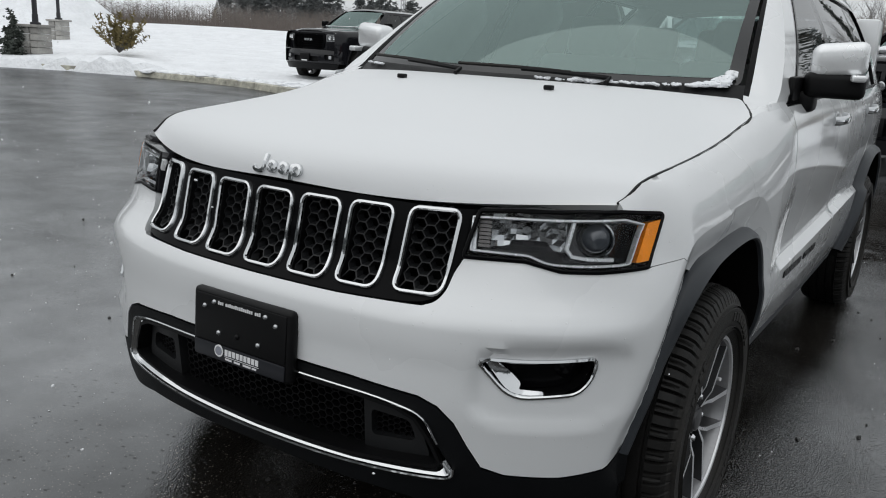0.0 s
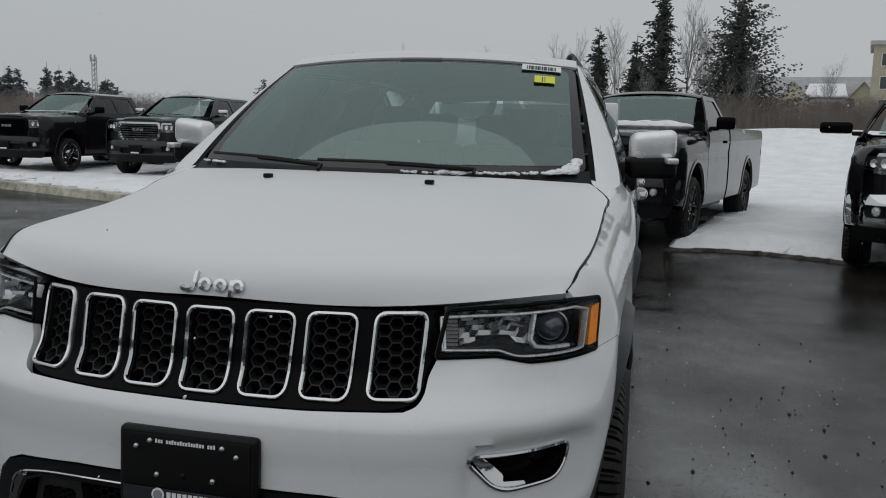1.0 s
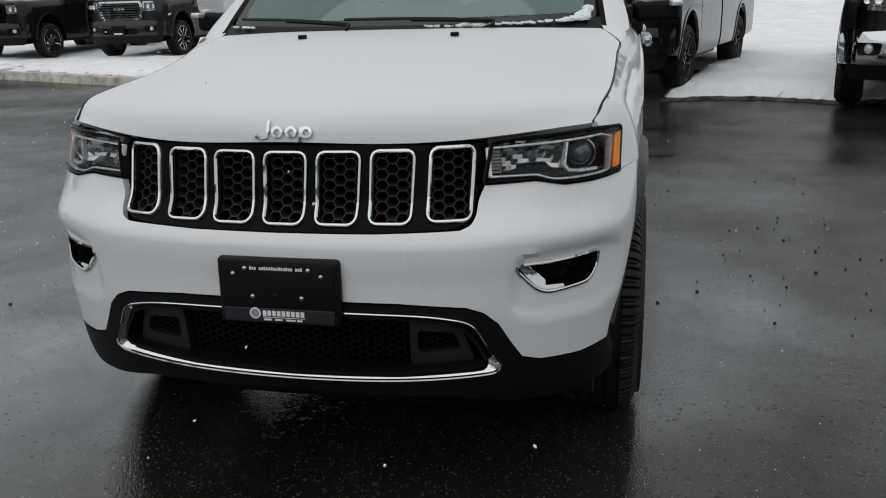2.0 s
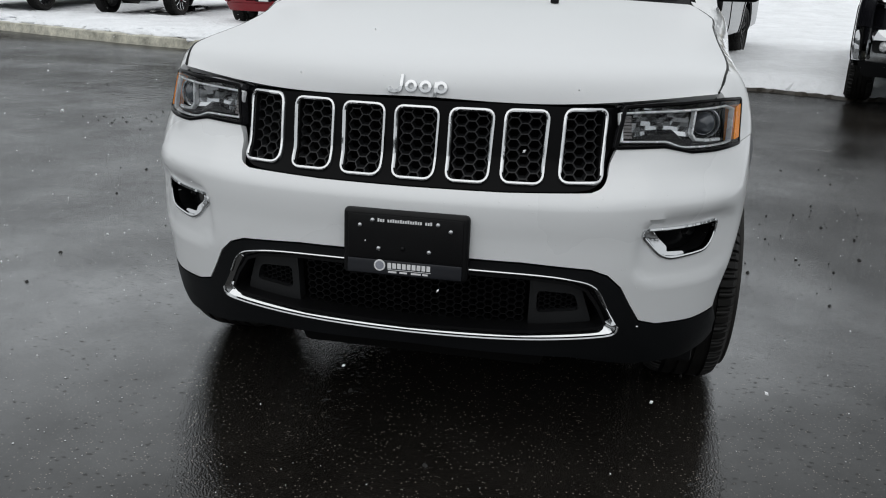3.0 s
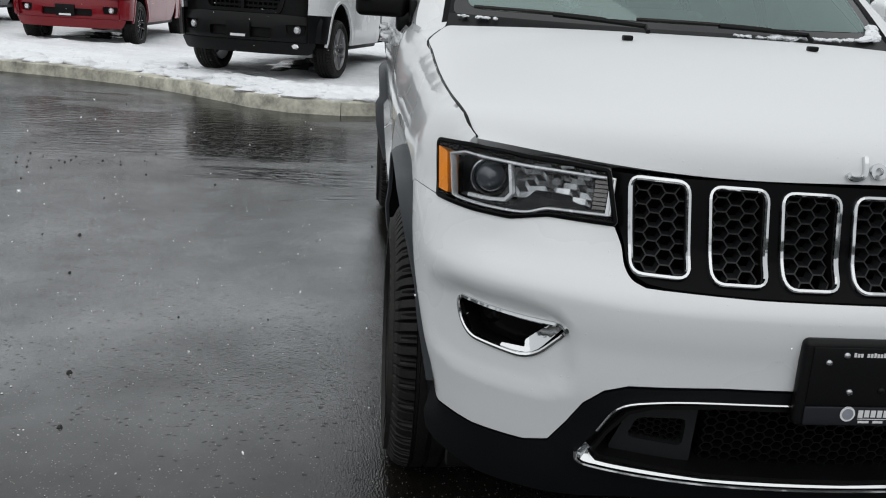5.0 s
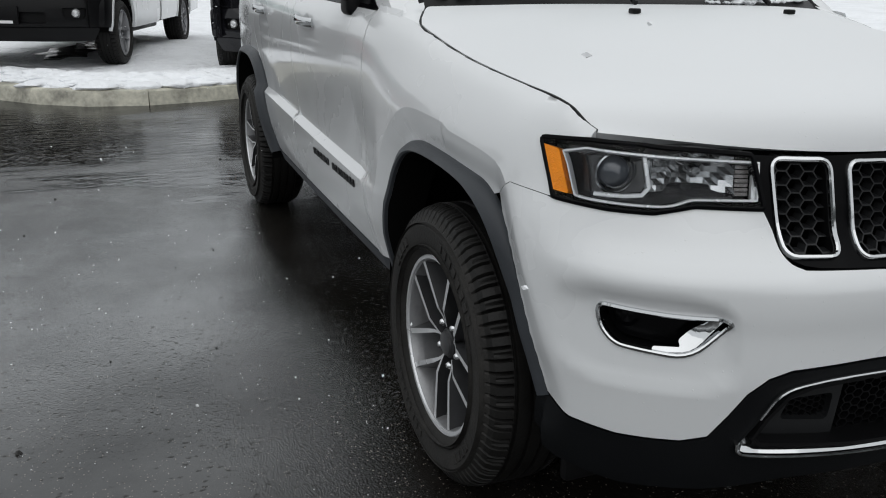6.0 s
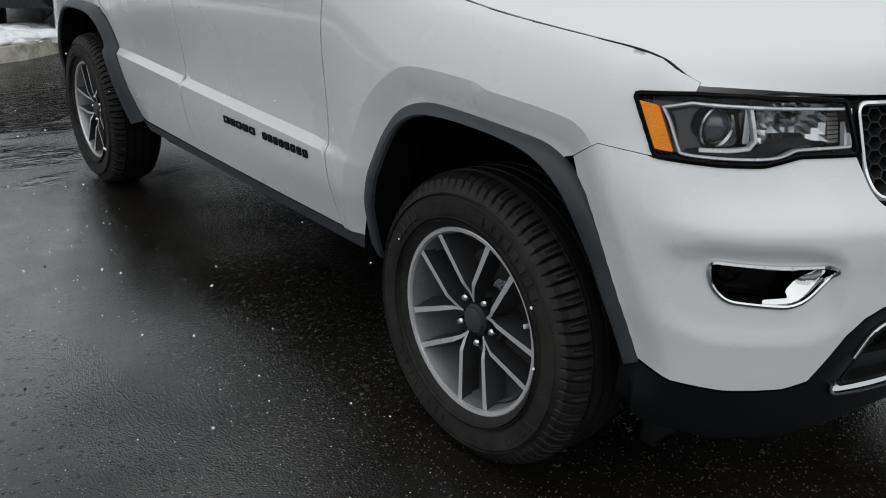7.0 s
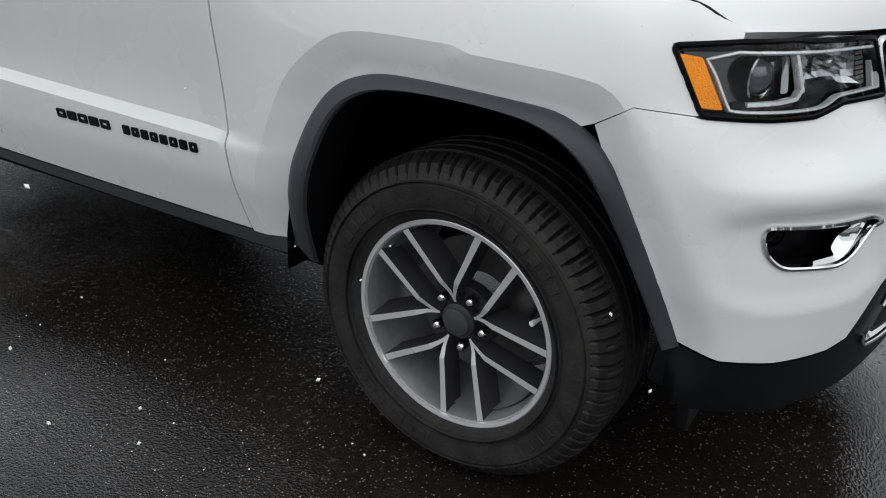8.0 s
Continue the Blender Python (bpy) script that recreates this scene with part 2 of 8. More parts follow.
def inside(P, poly):
    P, q = np.asarray(P, float), np.asarray(poly, float)
    hit = np.zeros(len(P), bool)
    for (x0, y0), (x1, y1) in zip(q, np.roll(q, -1, 0)):
        if y0 == y1:
            continue
        c = (y0 > P[:, 1]) != (y1 > P[:, 1])
        hit ^= c & (P[:, 0] < (x1 - x0) * (P[:, 1] - y0) / (y1 - y0) + x0)
    return hit


def edge_gap(P, poly):
    P, q = np.asarray(P, float), np.asarray(poly, float)
    best = np.full(len(P), 1e9)
    for a, b in zip(q, np.roll(q, -1, 0)):
        ab = b - a
        k = np.clip(((P - a) @ ab) / (ab @ ab + 1e-12), 0, 1)
        best = np.minimum(best, np.hypot(*(P - a - k[:, None] * ab).T))
    return best


from mathutils.geometry import delaunay_2d_cdt


def sheet(outline, holes, step, place, lip=0.012, lift=0.0, flip=False, lines=()):
    """A skin over the outline less the holes, bent by place(u, v) -> points; its edges turn inward by lip."""
    loops = [dense(outline, step)] + [dense(h, step * 0.7) for h in holes]
    lo, hi = np.min(loops[0], 0), np.max(loops[0], 0)
    gx, gy = np.meshgrid(np.arange(lo[0] + step / 2, hi[0], step), np.arange(lo[1] + step / 2, hi[1], step))
    G = np.stack([gx.ravel(), gy.ravel()], 1)
    keep = inside(G, loops[0]) & (edge_gap(G, loops[0]) > 0.4 * step)
    for h in loops[1:]:
        keep &= ~inside(G, h) & (edge_gap(G, h) > 0.35 * step)
    G = G[keep]
    strands = []
    for ln in lines:
        L = np.array(dense(ln, step * 0.7, False))
        ok = inside(L, loops[0]) & (edge_gap(L, loops[0]) > 0.4 * step)
        for h in loops[1:]:
            ok &= ~inside(L, h) & (edge_gap(L, h) > 0.35 * step)
        run = []
        for p, o in zip(L, ok):
            if o:
                run.append(tuple(p))
            elif run:
                strands.append(run)
                run = []
        if run:
            strands.append(run)
    strands = [q for q in strands if len(q) > 1]
    for q in strands:
        q_ = np.array(q)
        far = np.min(np.hypot(G[:, None, 0] - q_[None, :, 0], G[:, None, 1] - q_[None, :, 1]), 1)
        G = G[far > 0.5 * step]
    pts, edges, spans = [], [], []
    for lp in loops:
        k = len(pts)
        pts += lp
        spans.append((k, len(lp)))
        edges += [(k + i, k + (i + 1) % len(lp)) for i in range(len(lp))]
    for q in strands:
        k = len(pts)
        pts += q
        edges += [(k + i, k + i + 1) for i in range(len(q) - 1)]
    pts += [tuple(g) for g in G]
    v2, _, f2, ov, _, _ = delaunay_2d_cdt([Vector(p) for p in pts], edges, [], 0, 1e-7)
    V = np.array([v[:] for v in v2])
    F = np.array([f[:] for f in f2])
    C = V[F].mean(1)
    ok = inside(C, loops[0])
    for h in loops[1:]:
        ok &= ~inside(C, h)
    F = F[ok]
    X, N = place_n(place, V)
    X = X + N * lift
    vs, fs = [tuple(p) for p in X], [tuple(f) for f in F]
    new_of = {}
    for i, olds in enumerate(ov):
        for o in olds:
            new_of[o] = i
    if lip:
        for k, n in spans:
            ids = [new_of[k + i] for i in range(n)]
            base = len(vs)
            vs += [tuple(X[i] - N[i] * lip) for i in ids]
            area = sum(pts[k + i][0] * pts[k + (i + 1) % n][1] - pts[k + (i + 1) % n][0] * pts[k + i][1] for i in range(n))
            turn = (area > 0) == (k == 0)
            for i in range(n):
                j = (i + 1) % n
                q = (ids[j], ids[i], base + i, base + j)
                fs.append(q if turn else q[::-1])
    if flip:
        fs = [f[::-1] for f in fs]
    return vs, fs


def place_n(place, V):
    """Points of a bent skin and their outward normals."""
    V = np.asarray(V, float)
    e = 1e-3
    X = place(V[:, 0], V[:, 1])
    du = place(V[:, 0] + e, V[:, 1]) - place(V[:, 0] - e, V[:, 1])
    dv = place(V[:, 0], V[:, 1] + e) - place(V[:, 0], V[:, 1] - e)
    N = np.cross(du, dv)
    return X, N / (np.linalg.norm(N, axis=1)[:, None] + 1e-12)


def ring(outline, place, profile, closed=True, step=0.02):
    """A moulding along an outline on a bent skin."""
    V = np.array(dense(outline, step, closed))
    X, N = place_n(place, V)
    return sweep(X, N, profile, closed)


def pchip(x, y):
    """A smooth curve through the points that never overshoots."""
    x, y = np.array(x, float), np.array(y, float)
    h, dl = np.diff(x), np.diff(y) / np.diff(x)
    d = np.zeros(len(x))
    for i in range(1, len(x) - 1):
        if dl[i - 1] * dl[i] > 0:
            w1, w2 = 2 * h[i] + h[i - 1], h[i] + 2 * h[i - 1]
            d[i] = (w1 + w2) / (w1 / dl[i - 1] + w2 / dl[i])
    d[0], d[-1] = dl[0], dl[-1]

    def f(t):
        t = np.clip(np.asarray(t, float), x[0], x[-1])
        i = np.clip(np.searchsorted(x, t) - 1, 0, len(x) - 2)
        s = (t - x[i]) / h[i]
        return y[i] * (1 + 2 * s) * (1 - s) ** 2 + d[i] * h[i] * s * (1 - s) ** 2 + y[i + 1] * s * s * (3 - 2 * s) + d[i + 1] * h[i] * s * s * (s - 1)

    return f


# ---------------------------------------------------------------- the white car: skins
RIM_X, WHEEL_Z, TYRE_R, REAR_AXLE = 0.885, 0.371, 0.373, 2.915
_c = np.array(smooth_line([(-0.25, -0.822), (0, -0.832), (0.25, -0.822), (0.46, -0.79), (0.60, -0.745), (0.72, -0.675), (0.80, -0.595), (0.86, -0.49), (0.89, -0.36), (0.900, -0.2), (0.905, 0.0), (0.91, 0.5), (0.912, 1.3), (0.905, 2.3), (0.89, 2.9), (0.86, 3.4), (0.80, 3.72), (0.70, 3.84), (0.4, 3.90), (0, 3.92)], 40))
_c = _c[40:]
_cs = np.r_[0, np.cumsum(np.hypot(*np.diff(_c, axis=0).T))]
CS = np.linspace(0, _cs[-1], 1600)
CX, CY = np.interp(CS, _cs, _c[:, 0]), np.interp(CS, _cs, _c[:, 1])
CX, CY = (np.convolve(np.pad(a, 12, mode="reflect", reflect_type="odd"), np.ones(25) / 25, "valid") for a in (CX, CY))
CX[0] = 0
_t = np.stack([np.gradient(CX), np.gradient(CY)], 1)
_t /= np.linalg.norm(_t, axis=1)[:, None]
CNX, CNY = _t[:, 1], -_t[:, 0]


def foot(x, y):
    """How far round the car's plan outline a place lies."""
    return float(CS[np.argmin((CX - x) ** 2 + (CY - y) ** 2)])


def S(y):
    """The same for a place along the flank."""
    k = (CX > 0.8) & (CY > -0.6) & (CY < 3.6)
    return float(np.interp(y, CY[k], CS[k]))


TOP_Z = pchip([0, 0.51, 0.86, 0.97, 1.06, 1.2, 1.477, 1.61, 1.73, 1.82, 1.98, 2.15, 3.8, 5.3], [0.99, 0.987, 1.003, 1.03, 1.063, 1.078, 1.103, 1.121, 1.142, 1.164, 1.19, 1.195, 1.21, 1.23])
Z_ROWS = [0.15, 0.25, 0.33, 0.41, 0.50, 0.58, 0.66, 0.69, 0.72, 0.76, 0.79, 0.82, 0.85]
Q_ROWS = [0.25, 0.5, 0.7, 0.85, 0.95, 1.0]
DEPTH = [
    (0.00, [0.12, 0.07, 0.035, 0.022, 0.014, 0.008, 0.009, 0.0065, 0.006, 0.012, 0.042, 0.070, 0.085], [0.092, 0.10, 0.105, 0.11, 0.113, 0.115]),
    (0.45, [0.12, 0.07, 0.035, 0.022, 0.014, 0.008, 0.009, 0.0065, 0.006, 0.012, 0.038, 0.066, 0.085], [0.094, 0.103, 0.110, 0.116, 0.120, 0.122]),
    (0.62, [0.12, 0.07, 0.035, 0.022, 0.014, 0.008, 0.009, 0.0065, 0.005, 0.006, 0.026, 0.052, 0.072], [0.09, 0.10, 0.108, 0.114, 0.118, 0.122]),
    (0.78, [0.12, 0.07, 0.035, 0.022, 0.014, 0.008, 0.009, 0.0065, 0.004, 0.004, 0.022, 0.046, 0.060], [0.072, 0.08, 0.086, 0.091, 0.096, 0.10]),
    (0.92, [0.12, 0.07, 0.035, 0.022, 0.014, 0.006, 0.006, 0.0045, 0.002, 0.0, 0.013, 0.027, 0.039], [0.052, 0.06, 0.066, 0.073, 0.08, 0.09]),
    (1.05, [0.12, 0.07, 0.03, 0.018, 0.01, 0.002, 0, 0, 0, 0.001, 0.003, 0.008, 0.016], [0.036, 0.05, 0.062, 0.075, 0.088, 0.10]),
    (1.14, [0.12, 0.07, 0.03, 0.018, 0.01, 0.002, 0, 0, 0, 0, 0.001, 0.002, 0.004], [0.010, 0.022, 0.038, 0.058, 0.08, 0.10]),
    (1.30, [0.12, 0.08, 0.05, 0.03, 0.012, 0.002, 0, 0, 0, 0, 0, 0.001, 0.002], [0.008, 0.022, 0.040, 0.060, 0.08, 0.10]),
    (1.75, [0.14, 0.1, 0.08, 0.052, 0.025, 0.006, 0, 0.004, 0.006, 0.006, 0.006, 0.005, 0.004], [0.006, 0.018, 0.036, 0.055, 0.078, 0.10]),
    (2.10, [0.14, 0.1, 0.08, 0.058, 0.032, 0.01, 0.002, 0.001, 0, 0, 0, 0, 0], [0, 0.001, 0.006, 0.018, 0.035, 0.05]),
    (3.60, [0.14, 0.1, 0.08, 0.058, 0.032, 0.014, 0.004, 0.002, 0.001, 0, 0, 0, 0], [0, 0.001, 0.006, 0.018, 0.035, 0.05]),
    (4.40, [0.14, 0.1, 0.08, 0.05, 0.025, 0.006, 0, 0, 0, 0, 0.002, 0.004, 0.004], [0.004, 0.0, 0.006, 0.018, 0.035, 0.05]),
    (6.60, [0.14, 0.1, 0.06, 0.04, 0.02, 0.006, 0, 0, 0, 0, 0.002, 0.004, 0.004], [0.004, 0.01, 0.02, 0.04, 0.06, 0.08]),
]
_hn = Z_ROWS + [0.85 + 0.2 * q for q in Q_ROWS]
_hg = np.linspace(0.15, 1.07, 260)
_col = np.array([pchip(_hn, a + b)(_hg) for _, a, b in DEPTH])
_sg = np.linspace(0, 6.6, 700)
_tab = np.array([pchip([d[0] for d in DEPTH], _col[:, k])(_sg) for k in range(len(_hg))]).T
_tab = np.apply_along_axis(lambda a: np.convolve(np.pad(a, 4, mode="edge"), np.ones(9) / 9, "valid"), 0, _tab)


def inset(a, z):
    top = TOP_Z(a)
    h = np.where(z <= 0.85, z, 0.85 + 0.2 * (z - 0.85) / (top - 0.85))
    i = np.clip((a - _sg[0]) / (_sg[1] - _sg[0]), 0, len(_sg) - 1.001)
    j = np.clip((h - _hg[0]) / (_hg[1] - _hg[0]), 0, len(_hg) - 1.001)
    i0, j0 = i.astype(int), j.astype(int)
    fi, fj = i - i0, j - j0
    return _tab[i0, j0] * (1 - fi) * (1 - fj) + _tab[i0 + 1, j0] * fi * (1 - fj) + _tab[i0, j0 + 1] * (1 - fi) * fj + _tab[i0 + 1, j0 + 1] * fi * fj


def hollow(a, z):
    """The dish round each fog lamp, with a brow above it."""
    cu = 0.775 + 0.18 * (z - 0.655)
    u, w = (a - cu) / 0.185, (z - 0.642) / 0.088
    g = np.clip(2.0 * (1 - (np.abs(u) ** 5 + np.abs(w) ** 5)), 0, 1)
    fade = 1 - 0.75 * np.clip((a - 0.86) / 0.10, 0, 1)
    return 0.019 * g * g * (3 - 2 * g) * fade * (0.55 + 0.45 * np.clip((z - 0.56) / 0.13, 0, 1))


ARCH_OUT = [(0.478, 0.445), (0.457, 0.565), (0.42, 0.666), (0.352, 0.792), (0.27, 0.862), (0.217, 0.881), (0.112, 0.882), (-0.078, 0.874), (-0.249, 0.861), (-0.292, 0.842), (-0.343, 0.757), (-0.403, 0.638), (-0.457, 0.522), (-0.486, 0.447)]
_ap = np.array([(S(y), z) for y, z in smooth_line(ARCH_OUT, 5)])
_as, _az = np.linspace(0.7, 2.3, 480), np.linspace(0.3, 1.1, 300)
_gg = np.stack(np.meshgrid(_as, _az, indexing="ij"), -1).reshape(-1, 2)
_gap = edge_gap(_gg, _ap)
_gap = np.where(inside(_gg, np.vstack([_ap, [(_ap[-1, 0], 0.2), (_ap[0, 0], 0.2)]])), 0, _gap).reshape(480, 300)
_tuck = 0.030 * np.clip(1 - _gap / np.where(_as < S(0), 0.070, 0.080)[:, None], 0, 1)


def arch_tuck(a, z):
    """The flank falls inward from a crease that runs round the wheel arch."""
    i = np.clip((a - _as[0]) / (_as[1] - _as[0]), 0, len(_as) - 1.001)
    j = np.clip((z - _az[0]) / (_az[1] - _az[0]), 0, len(_az) - 1.001)
    i0, j0 = i.astype(int), j.astype(int)
    fi, fj = i - i0, j - j0
    return _tuck[i0, j0] * (1 - fi) * (1 - fj) + _tuck[i0 + 1, j0] * fi * (1 - fj) + _tuck[i0, j0 + 1] * (1 - fi) * fj + _tuck[i0 + 1, j0 + 1] * fi * fj


_nm = np.stack([np.gradient(_ap[:, 1]), -np.gradient(_ap[:, 0])], 1)
_nm /= np.linalg.norm(_nm, axis=1)[:, None]
_nm *= -np.sign((_nm * (np.array([S(0), 0.5]) - _ap)).sum(1))[:, None]
BAND = [[tuple(p) for p in _ap + _nm * k * np.where(_ap[:, 0] < S(0), 0.070, 0.080)[:, None]] for k in (0.25, 0.5, 0.75, 1.0, 1.2, 1.4)]
CREASE = [tuple(p) for p in _ap + _nm * np.where(_ap[:, 0] < S(0), 0.070, 0.080)[:, None]]


def ledge(a, z):
    """The hollow of the doors above a crisp shelf that climbs toward the back."""
    zl = 0.664 + 0.045 * (a - 2.1) / 1.5
    k = np.clip((a - 1.95) / 0.25, 0, 1) * np.clip((4.5 - a) / 0.8, 0, 1)
    up = np.clip((z - zl) / 0.024, 0, 1)
    down = np.clip((1.02 - z) / 0.30, 0, 1)
    return 0.030 * k * up * down * down * (3 - 2 * down)


SHELF = [[(q, 0.664 + 0.045 * (q - 2.1) / 1.5 + dz) for q in np.linspace(1.82, 4.4, 60)] for dz in (0.0, 0.024)]


def wrap(s, z, off=0.0):
    """The car's skin: s round the plan outline from the middle of the nose, z up."""
    s, z = np.asarray(s, float), np.asarray(z, float)
    a = np.abs(s)
    d = inset(a, z) + hollow(a, z) + arch_tuck(a, z) + ledge(a, z) - off
    x = np.interp(a, CS, CX) - d * np.interp(a, CS, CNX)
    y = np.interp(a, CS, CY) - d * np.interp(a, CS, CNY)
    return np.stack([np.where(s < 0, -x, x), y, z], -1)


# bonnet: r across (-1 to 1, times 0.8), w along (0 to 1, times 1.0)
_hw = [0, 0.035, 0.07, 0.11, 0.18, 0.30, 0.45, 0.62, 0.76, 0.86, 0.94, 1.0]
H_YC = pchip(_hw, [-0.722, -0.718, -0.705, -0.68, -0.62, -0.50, -0.33, -0.12, 0.06, 0.18, 0.255, 0.308])
H_ZC = pchip(_hw, [0.995, 1.020, 1.047, 1.072, 1.100, 1.126, 1.155, 1.184, 1.205, 1.216, 1.2225, 1.226])
_he = [foot(x, y) for x, y in ((0.768, -0.489), (0.776, -0.468), (0.784, -0.448), (0.788, -0.42), (0.788, -0.36), (0.786, -0.25), (0.792, -0.12), (0.801, 0.02), (0.810, 0.14), (0.809, 0.255), (0.803, 0.345))]
_hp = np.vstack([wrap(np.array(_he), TOP_Z(np.array(_he)) - 0.001) - np.outer([0.009, 0.007, 0.004, 0.002] + [0] * (len(_he) - 4), [0, 0, 1]), [(0.752, 0.492, 1.209)]])
H_XE, H_YE, H_ZE = (pchip(_hw, _hp[:, k] - (0.003 if k == 0 else 0)) for k in range(3))


def bonnet(u, w):
    r, w = np.clip(np.asarray(u, float) / 0.8, -1.05, 1.05), np.clip(np.asarray(w, float), 0, 1)
    a = np.abs(r)
    blend = np.clip(1 - a**2.5, 0, 1)
    dome = 1 / (1 + np.exp((a - (0.52 + 0.20 * w)) / 0.07))
    g = 0.89 * blend + 0.11 * dome
    x = r * H_XE(w)
    y = H_YC(w) + (H_YE(w) - H_YC(w)) * a**2.1
    z = H_ZE(w) + (H_ZC(w) - H_ZE(w)) * g - 0.010 * np.clip(1 - w / 0.08, 0, 1) * (4 * a * (1 - a)) ** 2
    return np.stack([x, y, z], -1)


# greenhouse
WS_B, WS_T = (0.743, 0.536, 1.232), (0.626, 1.197, 1.659)


def screen(u, w):
    """The windscreen: u -1 to 1 across, w 0 to 1 up."""
    u, w = np.asarray(u, float), np.asarray(w, float)
    hx = WS_B[0] + (WS_T[0] - WS_B[0]) * w
    y0 = 0.33 + (WS_B[1] - 0.33) * np.abs(u) ** 2.2
    y1 = 1.07 + (WS_T[1] - 1.07) * np.abs(u) ** 2.2
    z0 = 1.222 + (WS_B[2] - 1.222) * u**2
    z1 = 1.688 + (WS_T[2] - 1.688) * u**2
    bow = 0.025 * np.sin(np.pi * np.clip(w, 0, 1))
    return np.stack([u * hx, y0 + (y1 - y0) * w - bow, z0 + (z1 - z0) * w + bow * 0.6], -1)


ROOF_X = pchip([0.4, 1.2, 2.2, 3.2, 3.9], [0.66, 0.635, 0.63, 0.61, 0.56])
ROOF_Z = pchip([0.4, 1.2, 1.8, 2.6, 3.4, 3.9], [1.60, 1.655, 1.685, 1.675, 1.64, 1.56])
BELT_X = pchip([0.3, 0.6, 2.2, 3.2, 3.9], [0.80, 0.856, 0.86, 0.83, 0.74])


def cabin(y, w):
    """The flank above the doors: w 0 at the belt, 1 at the gutter."""
    y, w = np.asarray(y, float), np.asarray(w, float)
    zb = TOP_Z(np.clip(y, -0.3, 3.6) + 1.477)
    bow = 0.022 * np.sin(np.pi * np.clip(w, 0, 1))
    return np.stack([BELT_X(y) + (ROOF_X(y) - BELT_X(y)) * w + bow, y, zb + (ROOF_Z(y) - zb) * w], -1)


def roof_skin(u, y):
    """u -1 to 1 across."""
    u, y = np.asarray(u, float), np.asarray(y, float)
    return np.stack([u * (ROOF_X(y) + 0.004), y, ROOF_Z(y) + 0.045 * (1 - np.abs(u) ** 2.4)], -1)


# ---------------------------------------------------------------- the white car: parts
car = thing("sport_utility_vehicle", "white sport utility vehicle with chrome-ringed grille slots on wet asphalt", "car")

GRILLE_LOW = [(0, 0.780), (0.25, 0.781), (0.44, 0.786), (0.485, 0.794)]
HEAD = [(0.508, -0.612, 0.987), (0.60, -0.574, 0.994), (0.69, -0.532, 0.999), (0.765, -0.487, 1.000), (0.818, -0.392, 0.992), (0.812, -0.452, 0.884), (0.74, -0.535, 0.878), (0.685, -0.590, 0.878), (0.625, -0.628, 0.893), (0.50, -0.662, 0.890)]
HEAD2 = [(foot(x, y), z) for x, y, z in HEAD]
SEAM = [(HEAD2[5][0] + 0.004, 0.884), (foot(0.890, -0.355), 0.893), (S(-0.290), 0.850)]
ARCH_IN = [(0.395, 0.400), (0.388, 0.529), (0.329, 0.71), (0.259, 0.817), (0.213, 0.846), (0.150, 0.860), (0.074, 0.865), (-0.11, 0.859), (-0.226, 0.838), (-0.270, 0.812), (-0.320, 0.722), (-0.376, 0.613), (-0.430, 0.500), (-0.456, 0.435)]


def both(right_half):
    """A closed outline from its half with s >= 0, listed from the top middle outward to the bottom middle."""
    return [(-s, z) for s, z in reversed(right_half) if s > 1e-6] + list(right_half)


# nose: white bumper cover
GRILLE_END = smooth_line([(HEAD2[9][0] - 0.002, 0.887), (0.519, 0.855), (0.508, 0.822), (0.490, 0.801), (0.462, 0.790)], 5)
cover = [(s, z) for s, z in GRILLE_LOW[:-2]] + [(0.43, 0.7855)] + [(a + 0.002, z - 0.003) for a, z in GRILLE_END[::-1]] + [(HEAD2[9][0] + 0.004, 0.885), (HEAD2[8][0], 0.888)] + [(HEAD2[7][0], 0.873), (HEAD2[6][0], 0.873), (HEAD2[5][0] + 0.002, 0.880), (SEAM[0][0] + 0.01, SEAM[0][1] - 0.0006), (SEAM[1][0], SEAM[1][1] - 0.0006), (SEAM[2][0] + 0.004, SEAM[2][1] - 0.0006)]
cover += [(S(y + 0.017), z) for y, z in ARCH_OUT[10:13]]
cover += [(S(-0.455), 0.462), (foot(0.828, -0.555), 0.436), (foot(0.76, -0.636), 0.428), (foot(0.66, -0.715), 0.432), (foot(0.612, -0.74), 0.446)]
cover += [(foot(0.58, -0.752), 0.495), (foot(0.55, -0.762), 0.545), (foot(0.515, -0.775), 0.578), (foot(0.47, -0.787), 0.594), (0.30, 0.607), (0, 0.612)]
FOG = [(foot(0.588, -0.75), 0.691), (foot(0.69, -0.695), 0.692), (foot(0.806, -0.588), 0.698), (foot(0.801, -0.595), 0.655), (foot(0.778, -0.622), 0.622), (foot(0.658, -0.716), 0.611)]
FOG_R = rounded(FOG, [0.024, 0.03, 0.018, 0.03, 0.03, 0.04], 5)
fog_hole = rounded([(a + 0.0, z) for a, z in FOG], [0.024, 0.03, 0.018, 0.03, 0.03, 0.04], 5)
part("bumper_cover", sheet(both(cover), [fog_hole, [(-a, z) for a, z in fog_hole]], 0.018, wrap, 0.022, lines=BAND + [[(-a, z) for a, z in q] for q in BAND]), WHITE, car)

